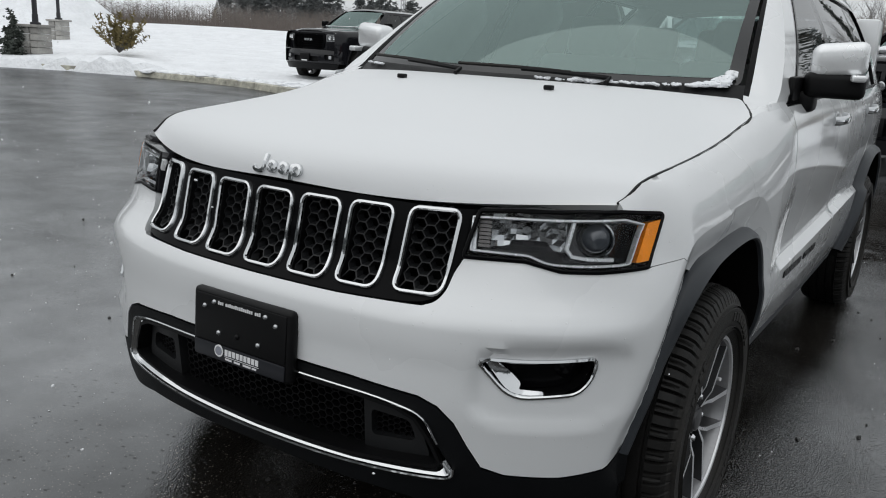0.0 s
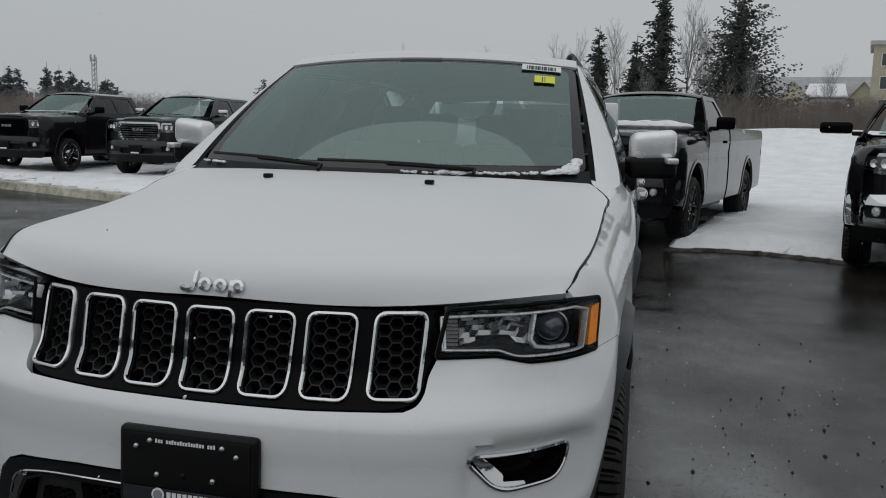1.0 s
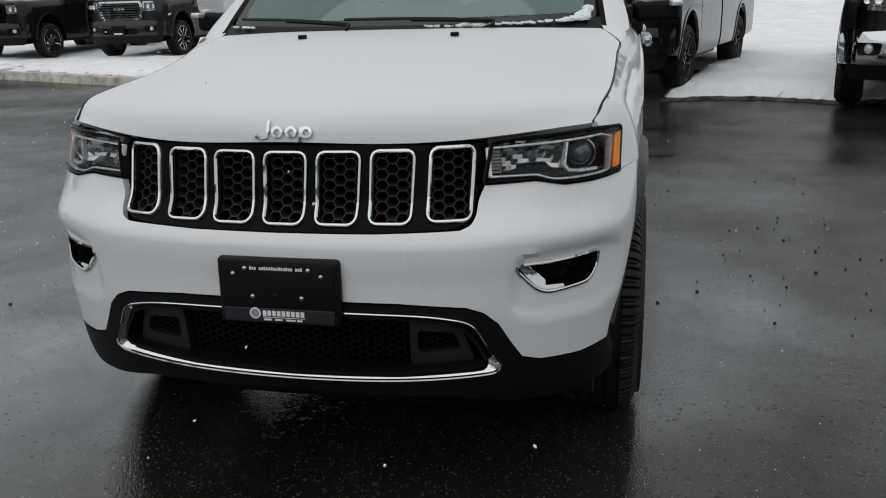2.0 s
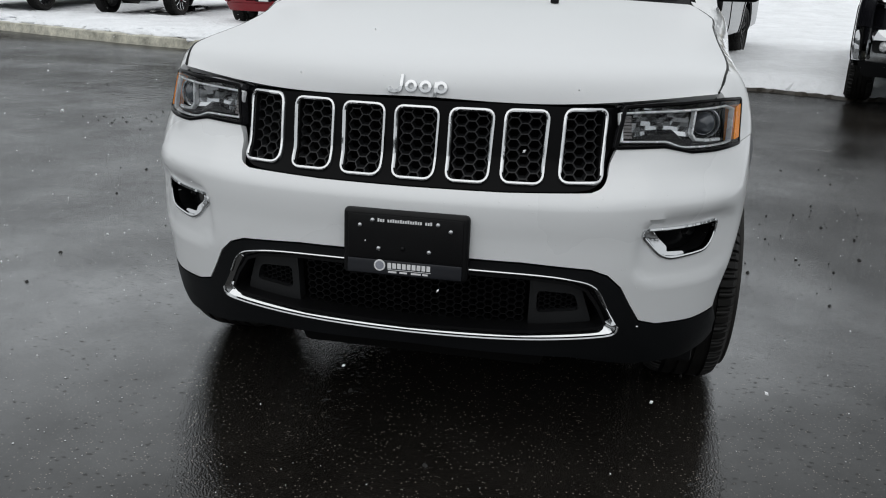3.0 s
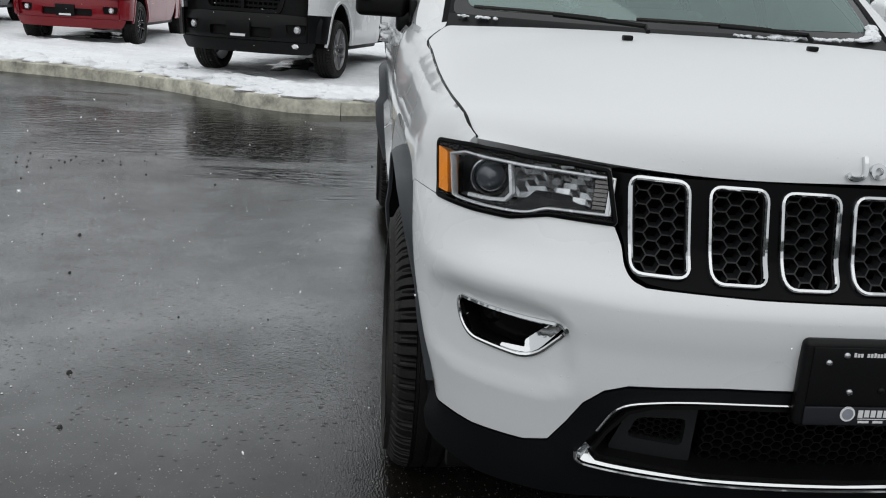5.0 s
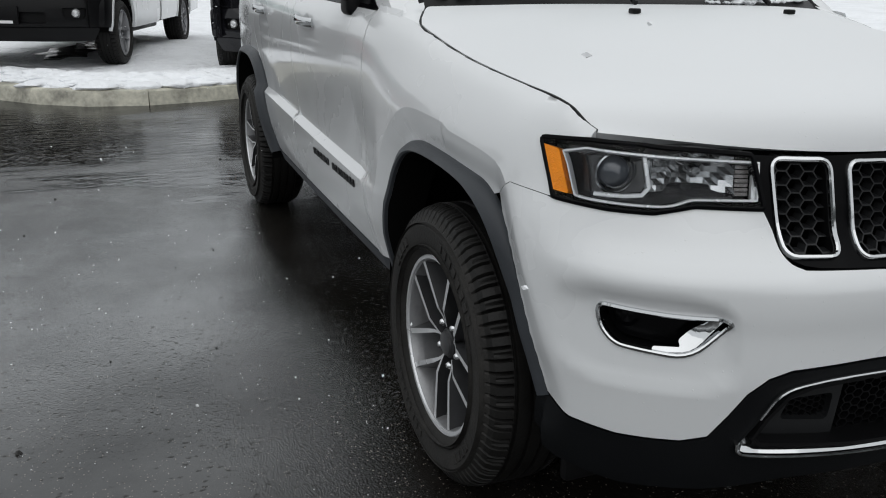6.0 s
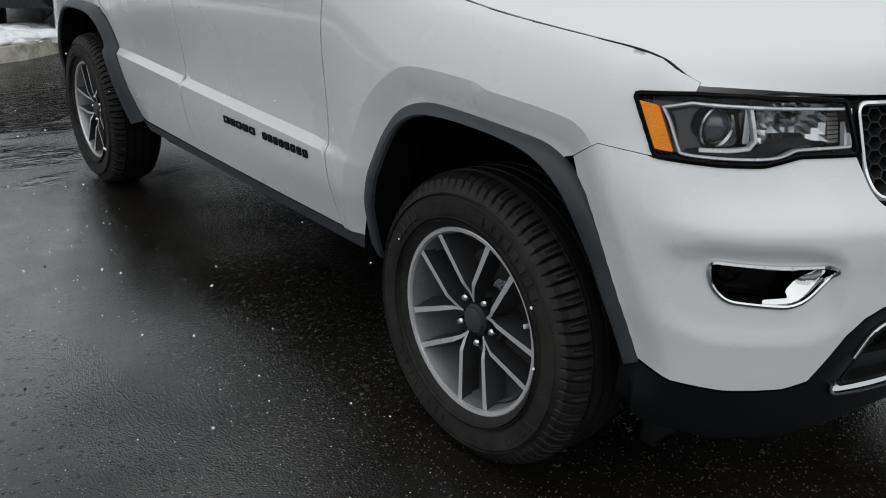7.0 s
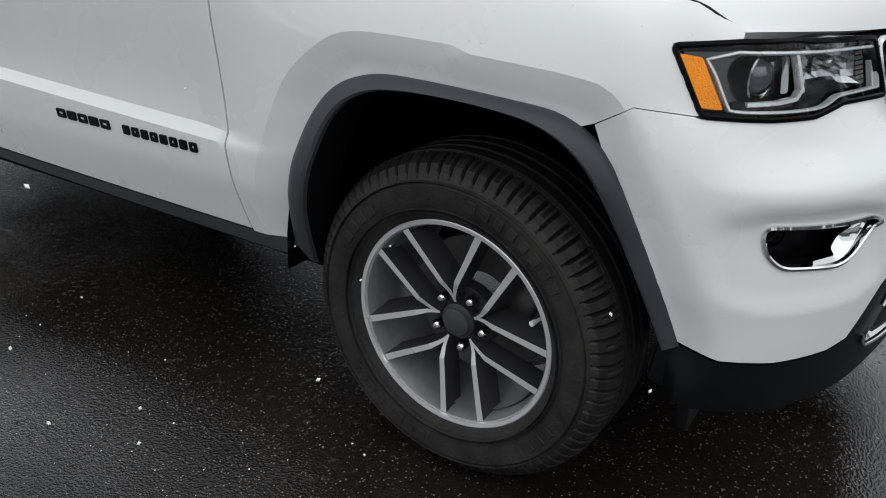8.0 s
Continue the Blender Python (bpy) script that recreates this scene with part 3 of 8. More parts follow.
# black lower fascia with the intake
low = [(0, 0.606), (0.30, 0.601), (foot(0.47, -0.787), 0.588), (foot(0.515, -0.775), 0.572), (foot(0.55, -0.762), 0.539), (foot(0.58, -0.752), 0.489), (foot(0.612, -0.74), 0.440), (foot(0.66, -0.715), 0.426), (foot(0.76, -0.636), 0.422), (foot(0.828, -0.555), 0.430), (S(-0.450), 0.456)]
low += [(S(-0.435), 0.36), (foot(0.84, -0.52), 0.315), (foot(0.76, -0.64), 0.30), (foot(0.60, -0.745), 0.31), (0.45, 0.335), (0, 0.345)]
U_OUT = [(0, 0.582), (0.30, 0.578), (0.43, 0.566), (foot(0.485, -0.782), 0.545), (foot(0.52, -0.772), 0.49), (foot(0.553, -0.76), 0.43), (foot(0.548, -0.762), 0.408), (foot(0.50, -0.776), 0.398), (0.30, 0.385), (0, 0.380)]
U_IN = [(0, 0.571), (0.30, 0.567), (0.42, 0.556), (0.468, 0.538), (foot(0.50, -0.776), 0.487), (foot(0.522, -0.770), 0.442), (foot(0.508, -0.774), 0.430), (0.44, 0.424), (0.30, 0.412), (0, 0.407)]
part("lower_fascia", sheet(both(low), [both(U_OUT)], 0.022, wrap, 0.05), FASCIA, car, "black moulded lower bumper")
u_band = both(U_OUT), both(U_IN)
u_edge = np.array(dense(u_band[0], 0.02))


def trim_slope(s, z):
    """The surround falls inward from its outer edge."""
    t = edge_gap(np.stack([s, z], -1).reshape(-1, 2), u_edge)
    return wrap(s, z, 0.007 - 1.1 * t)


trim = part("intake_trim", sheet(u_band[0], [u_band[1]], 0.012, trim_slope, 0.03), CHROME, car, "chrome intake surround with water drops")
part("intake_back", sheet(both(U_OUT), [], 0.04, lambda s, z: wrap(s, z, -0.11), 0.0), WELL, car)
part("intake_duct", ring(u_band[1], lambda s, z: wrap(s, z, -0.03), [(0.004, 0.03), (-0.004, 0.03), (-0.010, -0.085), (0.010, -0.085)], True, 0.03), BLACK_PLASTIC, car)


def hex_mesh(s0, s1, z0, z1, pitch, rise, off, wire=0.0035, deep=0.012, clip=None, skin=None):
    """A moulded honeycomb on the car's skin, set back by off."""
    skin = skin or wrap
    pts, segs, seen = [], [], {}

    def node(a, b):
        key = (round(a, 4), round(b, 4))
        if key not in seen:
            seen[key] = len(pts)
            pts.append((a, b))
        return seen[key]

    row = 0
    z = z0
    while z <= z1 + rise:
        s = s0 + (pitch / 2 if row % 2 else 0)
        while s <= s1 + pitch:
            h, q, tip = pitch * 0.165, rise / 2, pitch * 0.335
            ring6 = [(s - h, z + q), (s + h, z + q), (s + tip, z), (s + h, z - q), (s - h, z - q), (s - tip, z)]
            for k in range(6):
                segs.append((ring6[k], ring6[(k + 1) % 6]))
            s += pitch
        z += rise / 2
        row += 1
    done, geos = set(), []
    A, B = [], []
    for a, b in segs:
        key = tuple(sorted(((round(a[0], 3), round(a[1], 3)), (round(b[0], 3), round(b[1], 3)))))
        if key in done:
            continue
        done.add(key)
        A.append(a)
        B.append(b)
    A, B = np.array(A), np.array(B)
    M = (A + B) / 2
    ok = (M[:, 0] > s0) & (M[:, 0] < s1) & (M[:, 1] > z0) & (M[:, 1] < z1)
    if clip is not None:
        ok &= inside(M, clip)
    A, B = A[ok], B[ok]
    vs, fs = [], []
    D = (B - A) / np.linalg.norm(B - A, axis=1)[:, None]
    P = np.stack([-D[:, 1], D[:, 0]], 1) * wire / 2
    Q = P * 1.7
    P = P * 0.62
    A, B = A - D * wire * 0.4, B + D * wire * 0.4
    for quad, o in ((((A - P), (B - P), (B + P), (A + P)), off), (((A - Q), (B - Q), (B + Q), (A + Q)), off + deep)):
        for c in quad:
            vs.append(skin(c[:, 0], c[:, 1], -o))
    n = len(A)
    V = np.concatenate(vs)
    for i in range(n):
        q = [i + k * n for k in range(8)]
        fs += [(q[0], q[1], q[2], q[3]), (q[0], q[4], q[5], q[1]), (q[1], q[5], q[6], q[2]), (q[2], q[6], q[7], q[3]), (q[3], q[7], q[4], q[0])]
    return [tuple(v) for v in V], fs


part("intake_mesh", hex_mesh(-0.31, 0.31, 0.40, 0.575, 0.042, 0.020, 0.045, 0.0045, 0.02), BLACK_PLASTIC, car, "black honeycomb intake mesh", smooth=0)
for sgn in (1, -1):
    blank = rounded([(sgn * 0.325, 0.565), (sgn * 0.325, 0.405), (sgn * 0.50, 0.428), (sgn * 0.455, 0.548)], 0.02, 4)
    win = rounded([(sgn * 0.345, 0.520), (sgn * 0.345, 0.455), (sgn * 0.462, 0.466), (sgn * 0.445, 0.513)], 0.015, 4)
    if sgn > 0:
        blank, win = blank[::-1], win[::-1]
    pod = part("intake_pod", sheet(blank, [win], 0.02, lambda s, z: wrap(s, z, -0.030 - 0.10 * np.clip(0.36 - np.abs(s), 0, 0.03)), 0.03), POD, car, "smooth dark panel with a small honeycomb window")
    part("pod_mesh", hex_mesh(min(w[0] for w in win), max(w[0] for w in win), 0.455, 0.52, 0.030, 0.014, 0.045, 0.0035, 0.01, win), BLACK_PLASTIC, pod, smooth=0)

# fog lamps
def fog_lamp(sgn):
    out = [(sgn * a, z) for a, z in FOG_R]
    sg = 1 if sgn > 0 else -1
    bezel = part("fog_lamp", ring(out, wrap, [(sg * 0.003, -0.012), (sg * 0.003, 0.004), (sg * 0.0, 0.006), (sg * -0.005, 0.004), (sg * -0.007, -0.012)], True, 0.012), CHROME, car, "chrome fog lamp bezel")
    part("pocket_wall", ring(out, wrap, [(sg * -0.004, -0.004), (sg * -0.004, -0.06), (sg * 0.001, -0.06), (sg * 0.001, -0.004)], True, 0.015), BLACK_PLASTIC, bezel)
    part("lamp_pocket", sheet(out if sgn > 0 else out[::-1], [], 0.02, lambda s, z: wrap(s, z, -0.05), 0.0, flip=sgn > 0), BLACK_GLOSS, bezel)
    c = (np.mean([a for a, _ in FOG]), 0.652)
    # broad chrome wedge along the inner and lower edge
    s0, s5 = FOG[0][0], FOG[5][0]
    wedge = rounded([(sgn * a, z) for a, z in [(s0 + 0.020, 0.684), (s5 - 0.002, 0.6175), (s5 + 0.075, 0.6165), (s5 + 0.073, 0.6245), (s5 + 0.018, 0.6265), (s5 + 0.024, 0.638), (s0 + 0.050, 0.685)]], [0.003, 0.03, 0.004, 0.003, 0.008, 0.008, 0.003], 4)
    rim_line = np.array(out)

    def slope(s, z):
        a = np.abs(s)
        t = edge_gap(np.stack([s, z], -1).reshape(-1, 2), rim_line)
        return wrap(s, z, 0.0 * a - 0.003 - 0.55 * t)

    part("bezel_blade", sheet(wedge if sgn < 0 else wedge[::-1], [], 0.012, slope, 0.006, flip=sgn > 0), CHROME, bezel)
    p = wrap(np.array([sgn * (FOG[2][0] - 0.055)]), np.array([0.664]), -0.045)[0]
    lamp = lathe([(0.0, 0.0005), (0.004, 0.014), (0.0, 0.024), (-0.02, 0.027)], 24, "y")
    part("fog_lens", (moved(lamp, pose(*p, 0, 0, sgn * 35 + 180))), BLACK_GLOSS, bezel)


fog_lamp(1), fog_lamp(-1)

# grille
gr = [(0, 0.988), (0.25, 0.988), (0.42, 0.985), (HEAD2[0][0] - 0.004, 0.982), (HEAD2[0][0] - 0.008, 0.955)] + [(a - 0.002, z + 0.002) for a, z in GRILLE_END] + [(0.43, 0.789), (0.25, 0.784), (0, 0.783)]


def grille_skin(s, z, off=0.0):
    """The grille turns away from the nose toward its ends."""
    return wrap(s, z, off - 0.9 * np.clip(np.abs(np.asarray(s, float)) - 0.37, 0, 1) ** 2)


slots = []
for k in range(-3, 4):
    side = (abs(k) == 3) * math.copysign(1, k)
    c0, c1, hw = k * 0.1465 + 0.015 * side, k * 0.1420 + 0.012 * side, 0.0 + 0.003 * abs(side)
    z1_, z0_ = 0.969 + 0.0009 * k * k, 0.797 + 0.0009 * k * k
    slots.append(rounded([(c0 - 0.056 - hw, z1_), (c1 - 0.052 - hw, z0_), (c1 + 0.052 + hw, z0_), (c0 + 0.056 + hw, z1_)], 0.022, 5))
grille = part("grille", sheet(both(gr), slots, 0.018, grille_skin, 0.03), BLACK_GLOSS, car, "gloss black grille frame")
for o in slots:
    slot = part("slot_surround", ring(o, grille_skin, [(0.007, -0.01), (0.007, 0.005), (0.005, 0.009), (0.0, 0.010), (-0.003, 0.007), (-0.004, -0.012)][::-1], True, 0.012), CHROME, grille, "chrome ring of a grille slot")
    q = np.array(o)
    part("slot_mesh", hex_mesh(q[:, 0].min() - 0.002, q[:, 0].max() + 0.002, 0.795, 0.980, 0.057, 0.0265, 0.012, 0.0042, 0.022, o, grille_skin), POD, slot, "black honeycomb mesh", smooth=0)
    part("slot_lining", ring(o, grille_skin, [(-0.003, 0.0), (-0.003, -0.045), (-0.0045, -0.045), (-0.0045, 0.0)], True, 0.015), BLACK_PLASTIC, slot)
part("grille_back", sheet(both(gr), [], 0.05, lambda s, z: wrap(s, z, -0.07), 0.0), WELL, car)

# bonnet
edge = [(-0.8, 1.0), (-0.8, 0.0), (0.8, 0.0), (0.8, 1.0)]
part("bonnet", sheet(rounded([(-0.799, 0.998), (-0.799, 0.003), (0.799, 0.003), (0.799, 0.998)], [0.014, 0.004, 0.004, 0.014], 4), [], 0.02, bonnet, 0.022), WHITE_WET, car, "white bonnet with a thin film of melting snow")

# Dark strip laid along the bonnet gap to draw its shade.
for sx in (1, -1):
    gap = [bonnet(sx * 0.8025, w) + np.array([0, 0, -0.0045 + 0.0045 * max(0.0, 1 - w / 0.3) + 0.004 * max(0.0, 1 - w / 0.12)]) for w in np.linspace(0.0, 0.985, 70)]
    part("bonnet_seal", tube(gap, 0.0044, 6), BLACK_PLASTIC, car, "dark strip that paints the shade of the bonnet gap")

# wings
wing = [(HEAD2[5][0] + 0.003, SEAM[0][1] + 0.0008), (SEAM[0][0] + 0.01, SEAM[0][1] + 0.0008), (SEAM[1][0], SEAM[1][1] + 0.0008), (SEAM[2][0] + 0.006, SEAM[2][1] + 0.0008)] + [(S(y), z - 0.022) for y, z in reversed(ARCH_OUT[0:9])] + [(S(0.478), 0.43), (S(0.600), 0.43)]
wing += [(S(0.608), 0.50), (S(0.616), 0.70), (S(0.618), 0.98), (S(0.612), 1.09)] + [(S(y), float(TOP_Z(S(y))) - 0.001) for y in (0.60, 0.55, 0.50, 0.45, 0.40)]
_bl = _he[::-1]
wing += [(s, float(TOP_Z(s)) - 0.002) for s in _bl] + [(_he[0] + 0.006, 1.0015), (HEAD2[4][0] + 0.002, 0.996), (HEAD2[4][0] + 0.003, 0.985)]
wg = sheet(wing, [], 0.016, wrap, 0.02, lines=BAND)
for gg in (wg, mirrored(wg)):
    skin = part("front_wing", gg, WHITE, car).data
    co = np.array([v.co[:] for v in skin.vertices])
    cd = dense(CREASE, 0.004, False)
    ce = wrap(np.array([q[0] for q in cd]), np.array([q[1] for q in cd]))[:, 1:]
    on = np.array([np.min(np.hypot(ce[:, 0] - y, ce[:, 1] - z)) < 0.004 for _, y, z in co])
    for e in skin.edges:
        if on[e.vertices[0]] and on[e.vertices[1]]:
            e.use_edge_sharp = True

# doors, sill and rear quarter
d1 = [(S(0.606), 0.436), (S(1.60), 0.440), (S(1.66), 0.50), (S(1.665), 1.0), (S(1.655), 1.205), (S(0.607), 1.19), (S(0.618), 1.09), (S(0.624), 0.98), (S(0.622), 0.70), (S(0.614), 0.50)]
d2 = [(S(1.606), 0.440), (S(2.20), 0.446), (S(2.30), 0.47), (S(2.40), 0.70), (S(2.52), 0.88), (S(2.63), 1.0), (S(2.64), 1.21), (S(1.661), 1.206), (S(1.671), 1.0), (S(1.666), 0.50)]
ARCH_R = [(2.235, 0.44), (2.30, 0.55), (2.36, 0.68), (2.46, 0.83), (2.56, 0.895), (2.70, 0.905), (3.00, 0.90), (3.16, 0.87), (3.28, 0.76), (3.37, 0.60), (3.40, 0.48)]
qp = [(S(2.305), 0.46), (S(2.406), 0.70), (S(2.526), 0.875)] + [(S(y), z) for y, z in ARCH_R[4:]] + [(CS[-1] - 0.5, 0.42), (CS[-1] - 0.02, 0.42), (CS[-1] - 0.02, 1.24), (CS[-1] - 0.55, 1.23), (S(3.3), 1.222), (S(2.646), 1.212), (S(2.636), 1.0)]
sill = [(S(0.47), 0.428), (S(2.26), 0.436), (S(2.22), 0.400), (S(0.50), 0.388)]
for nm, out, mt in (("front_door", d1, WHITE), ("rear_door", d2, WHITE), ("rear_quarter", qp, WHITE), ("sill", sill[::-1], FLARE)):
    g = sheet(out, [], 0.03 if nm != "front_door" else 0.022, wrap, 0.02, lines=SHELF if nm.endswith("door") else [])
    for gg in (g, mirrored(g)):
        ob = part(nm, gg, mt, car)
        if nm.endswith("door"):
            sx = 1 if gg is g else -1
            y0 = 1.36 if nm == "front_door" else 2.36
            b = np.array([(y0 - 0.115 + 0.23 * k / 10, 0.0) for k in range(11)])
            line = []
            for k in range(13):
                t = k / 12
                p = wrap(np.array([S(y0 - 0.115 + 0.23 * t)]), np.array([1.118 + 0.01 * t]), 0.010 + 0.032 * math.sin(math.pi * t) ** 0.5)[0]
                line.append((sx * p[0], p[1], p[2]))
            pull = sweep(line, [(sx, 0, 0)] * 13, [(0.017 * math.cos(a), 0.008 * math.sin(a)) for a in np.linspace(0, 2 * math.pi, 12, False)])
            part("door_handle", pull, CHROME, ob, "chrome door handle")
            cup = wrap(np.array([S(y0)]), np.array([1.12]), -0.001)[0]
            part("handle_cup", moved(lathe([(0.0, 0.0005), (0.002, 0.03), (0.004, 0.045), (0.003, 0.05)], 20, "x"), pose(sx * cup[0], cup[1], cup[2]) @ Matrix.Diagonal((sx, 1.1, 0.6, 1))), WHITE, ob)

# badges on the doors and the bonnet, as plain shapes
word = [(0.712, 1.006, 8), (1.052, 1.296, 5)]
for sx in (1, -1):
    for y0, y1, n in word:
        w = (y1 - y0) / n
        for k in range(n):
            o = [(S(y0 + w * k + 0.005), 0.622), (S(y0 + w * (k + 1) - 0.005), 0.622), (S(y0 + w * (k + 1) - 0.005), 0.647), (S(y0 + w * k + 0.005), 0.647)]
            i_ = [(S(y0 + w * k + 0.015), 0.631), (S(y0 + w * (k + 1) - 0.012), 0.631), (S(y0 + w * (k + 1) - 0.012), 0.639), (S(y0 + w * k + 0.015), 0.639)]
            g = sheet(rounded(o, 0.004, 2), [i_] if k % 2 == 0 else [], 0.02, lambda s, z: wrap(s, z, 0.004), 0.006)
            part("badge_bar", g if sx > 0 else mirrored(g), BLACK_GLOSS, car)


def on_bonnet(pts, off=0.0):
    X, N = place_n(bonnet, np.array(pts))
    return X + N * off, N


def oval(cu, cw, ru, rw, n=20):
    return [(cu + ru * math.cos(2 * math.pi * k / n), cw + rw * math.sin(2 * math.pi * k / n)) for k in range(n)]


badge_prof = [(0.0054, -0.003), (0.0054, 0.005), (0.0038, 0.0075), (-0.0038, 0.0075), (-0.0054, 0.005), (-0.0054, -0.003)]
for cu in (-0.020, 0.019, 0.061):
    part("badge_ring", ring(oval(cu, 0.036, 0.0125, 0.0135), bonnet, badge_prof, True, 0.004), CHROME, car, "chrome badge shape")
hookline = smooth_line([(-0.082, 0.030), (-0.076, 0.020), (-0.060, 0.018), (-0.048, 0.028), (-0.045, 0.068)], 5)
part("badge_hook", ring(hookline, bonnet, badge_prof, False, 0.004), CHROME, car, "chrome badge shape")
part("badge_stem", ring([(0.047, 0.050), (0.045, 0.004)], bonnet, badge_prof, False, 0.004), CHROME, car, "chrome badge shape")

# number-plate bracket
PB = pose(0, -0.838, 0.642, -3, 0, 0)
bracket = part("plate_bracket", join(moved(box(-0.164, 0.164, -0.008, 0.022, -0.093, 0.082, 0.012, 3), Matrix()), box(-0.15, 0.15, -0.011, -0.006, -0.045, 0.07, 0.003)), BLACK_PLASTIC, car, "black plastic number plate bracket with printed dealer strip", PB)
part("strip", box(-0.15, 0.15, -0.0125, -0.008, -0.086, -0.048, 0.003), PRINT_BLUE, bracket)
part("mark_disc", moved(lathe([(0, 0.0005), (0, 0.015), (0.002, 0.015)], 24, "y"), pose(-0.064, -0.0135, -0.062)), PRINT_WHITE, bracket)
part("mark_disc", moved(lathe([(0, 0.0005), (0, 0.011), (0.002, 0.011)], 24, "y"), pose(-0.064, -0.0142, -0.062)), mat("grey_print", (0.25, 0.26, 0.3), 0.5), bracket)
for k in range(9):
    part("print_bar", box(-0.043 + 0.0128 * k, -0.0335 + 0.0128 * k, -0.0136, -0.012, -0.068 + (0.0 if k else -0.001), -0.054), PRINT_WHITE, bracket, smooth=0)
part("print_bar", box(-0.043, 0.0705, -0.0136, -0.012, -0.0725, -0.0712), PRINT_WHITE, bracket, smooth=0)
for k, w in enumerate((0.022, 0.02, 0.026, 0.014)):
    part("print_bar", box(-0.041 + 0.03 * k, -0.041 + 0.03 * k + w, -0.0136, -0.012, -0.080, -0.0755), PRINT_WHITE, bracket, smooth=0)
for k in range(22):
    if k not in (3, 18):
        part("print_bar", box(-0.0715 + 0.0065 * k, -0.0670 + 0.0065 * k, -0.0126, -0.0105, 0.0525, 0.0595 + 0.0015 * (k % 3 == 0)), PRINT_WHITE, bracket, smooth=0)
for x, z in ((-0.085, 0.055), (0.085, 0.055), (-0.118, 0.040), (0.118, 0.040), (-0.068, -0.018), (0.064, -0.018), (-0.005, -0.014)):
    part("screw", moved(lathe([(-0.005, 0.0005), (-0.0045, 0.004), (-0.002, 0.0065), (0.001, 0.007)], 12, "y"), pose(x, -0.0115, z)), DARK_CHROME if abs(x) > 0.02 else BLACK_PLASTIC, bracket)


# wheel-arch flares
def flare(out, inn, bulge, back=False):
    """A moulding between two (y, z) lines of the flank, standing proud of the skin."""
    a, b = np.array(smooth_line(out, 5)), np.array(smooth_line(inn, 5))
    n = 80

    def even(p):
        t = np.r_[0, np.cumsum(np.hypot(*np.diff(p, axis=0).T))]
        q = np.linspace(0, t[-1], n)
        return np.stack([np.interp(q, t, p[:, 0]), np.interp(q, t, p[:, 1])], 1)

    soft = lambda p: np.stack([np.convolve(np.pad(p[:, k], 5, mode="reflect", reflect_type="odd"), np.ones(11) / 11, "valid") for k in (0, 1)], 1)
    a, b = soft(even(a)), soft(even(b))
    rows = [(a, -0.004), (a, 0.010), (a + (b - a) * 0.10, 0.017), (a + (b - a) * 0.35, bulge * 0.72), (a + (b - a) * 0.85, bulge), (b, bulge - 0.003), (b + (b - a) * 0.05, bulge - 0.012)]
    if back:
        rows = [(b + (b - a) * 0.05, bulge - 0.0125), (b, -0.085)]
    vs, fs = [], []
    for p, off in rows:
        fade = np.where(p[:, 0] < -0.2, np.clip((p[:, 1] - 0.60) / 0.24, 0.16, 1), 1.0)
        off = off * fade if off > 0 else off
        vs += [tuple(v) for v in wrap(np.array([S(y) for y in p[:, 0]]), p[:, 1], off)]
    for r in range(len(rows) - 1):
        for i in range(n - 1):
            k = r * n + i
            fs.append((k, k + n, k + n + 1, k + 1))
    return vs, fs


fl = flare(ARCH_OUT, ARCH_IN, 0.045)
ARCH_RI = [(2.335, 0.41), (2.37, 0.55), (2.43, 0.69), (2.51, 0.80), (2.60, 0.855), (2.72, 0.87), (2.98, 0.865), (3.12, 0.83), (3.21, 0.73), (3.28, 0.60), (3.30, 0.48)]
fr = flare(ARCH_R, ARCH_RI, 0.045)
for g in (fl, fr):
    part("arch_flare", g, FLARE, car, "grey-black plastic wheel arch moulding"), part("arch_flare", mirrored(g), FLARE, car, "grey-black plastic wheel arch moulding")
# Inner returns of the flares: their shade is put in as near-black.
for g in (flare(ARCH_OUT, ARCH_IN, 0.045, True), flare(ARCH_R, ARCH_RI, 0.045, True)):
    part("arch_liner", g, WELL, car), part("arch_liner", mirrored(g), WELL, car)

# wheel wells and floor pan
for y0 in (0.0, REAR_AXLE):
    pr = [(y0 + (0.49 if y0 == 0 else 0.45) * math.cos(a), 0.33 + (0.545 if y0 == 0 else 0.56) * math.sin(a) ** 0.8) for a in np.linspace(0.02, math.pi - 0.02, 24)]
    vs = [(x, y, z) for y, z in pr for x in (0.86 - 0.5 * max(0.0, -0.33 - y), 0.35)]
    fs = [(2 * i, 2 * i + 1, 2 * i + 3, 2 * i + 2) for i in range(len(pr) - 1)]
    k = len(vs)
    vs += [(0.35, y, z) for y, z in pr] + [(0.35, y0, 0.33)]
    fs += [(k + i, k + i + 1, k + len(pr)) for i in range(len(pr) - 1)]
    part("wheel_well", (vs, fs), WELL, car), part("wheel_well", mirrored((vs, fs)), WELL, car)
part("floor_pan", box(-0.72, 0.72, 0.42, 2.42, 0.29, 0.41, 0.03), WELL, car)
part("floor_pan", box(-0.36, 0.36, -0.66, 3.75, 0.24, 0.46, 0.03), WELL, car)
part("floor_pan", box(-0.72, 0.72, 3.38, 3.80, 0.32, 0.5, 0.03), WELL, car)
for sx in (1, -1):
    part("air_dam", box(sx * 0.69 - 0.09, sx * 0.69 + 0.09, -0.50, -0.47, 0.235, 0.36, 0.01), BLACK_PLASTIC, car)
    part("bulkhead", box(sx * 0.56 - 0.2, sx * 0.56 + 0.2, -0.44, -0.42, 0.34, 0.95, 0.005), WELL, car)


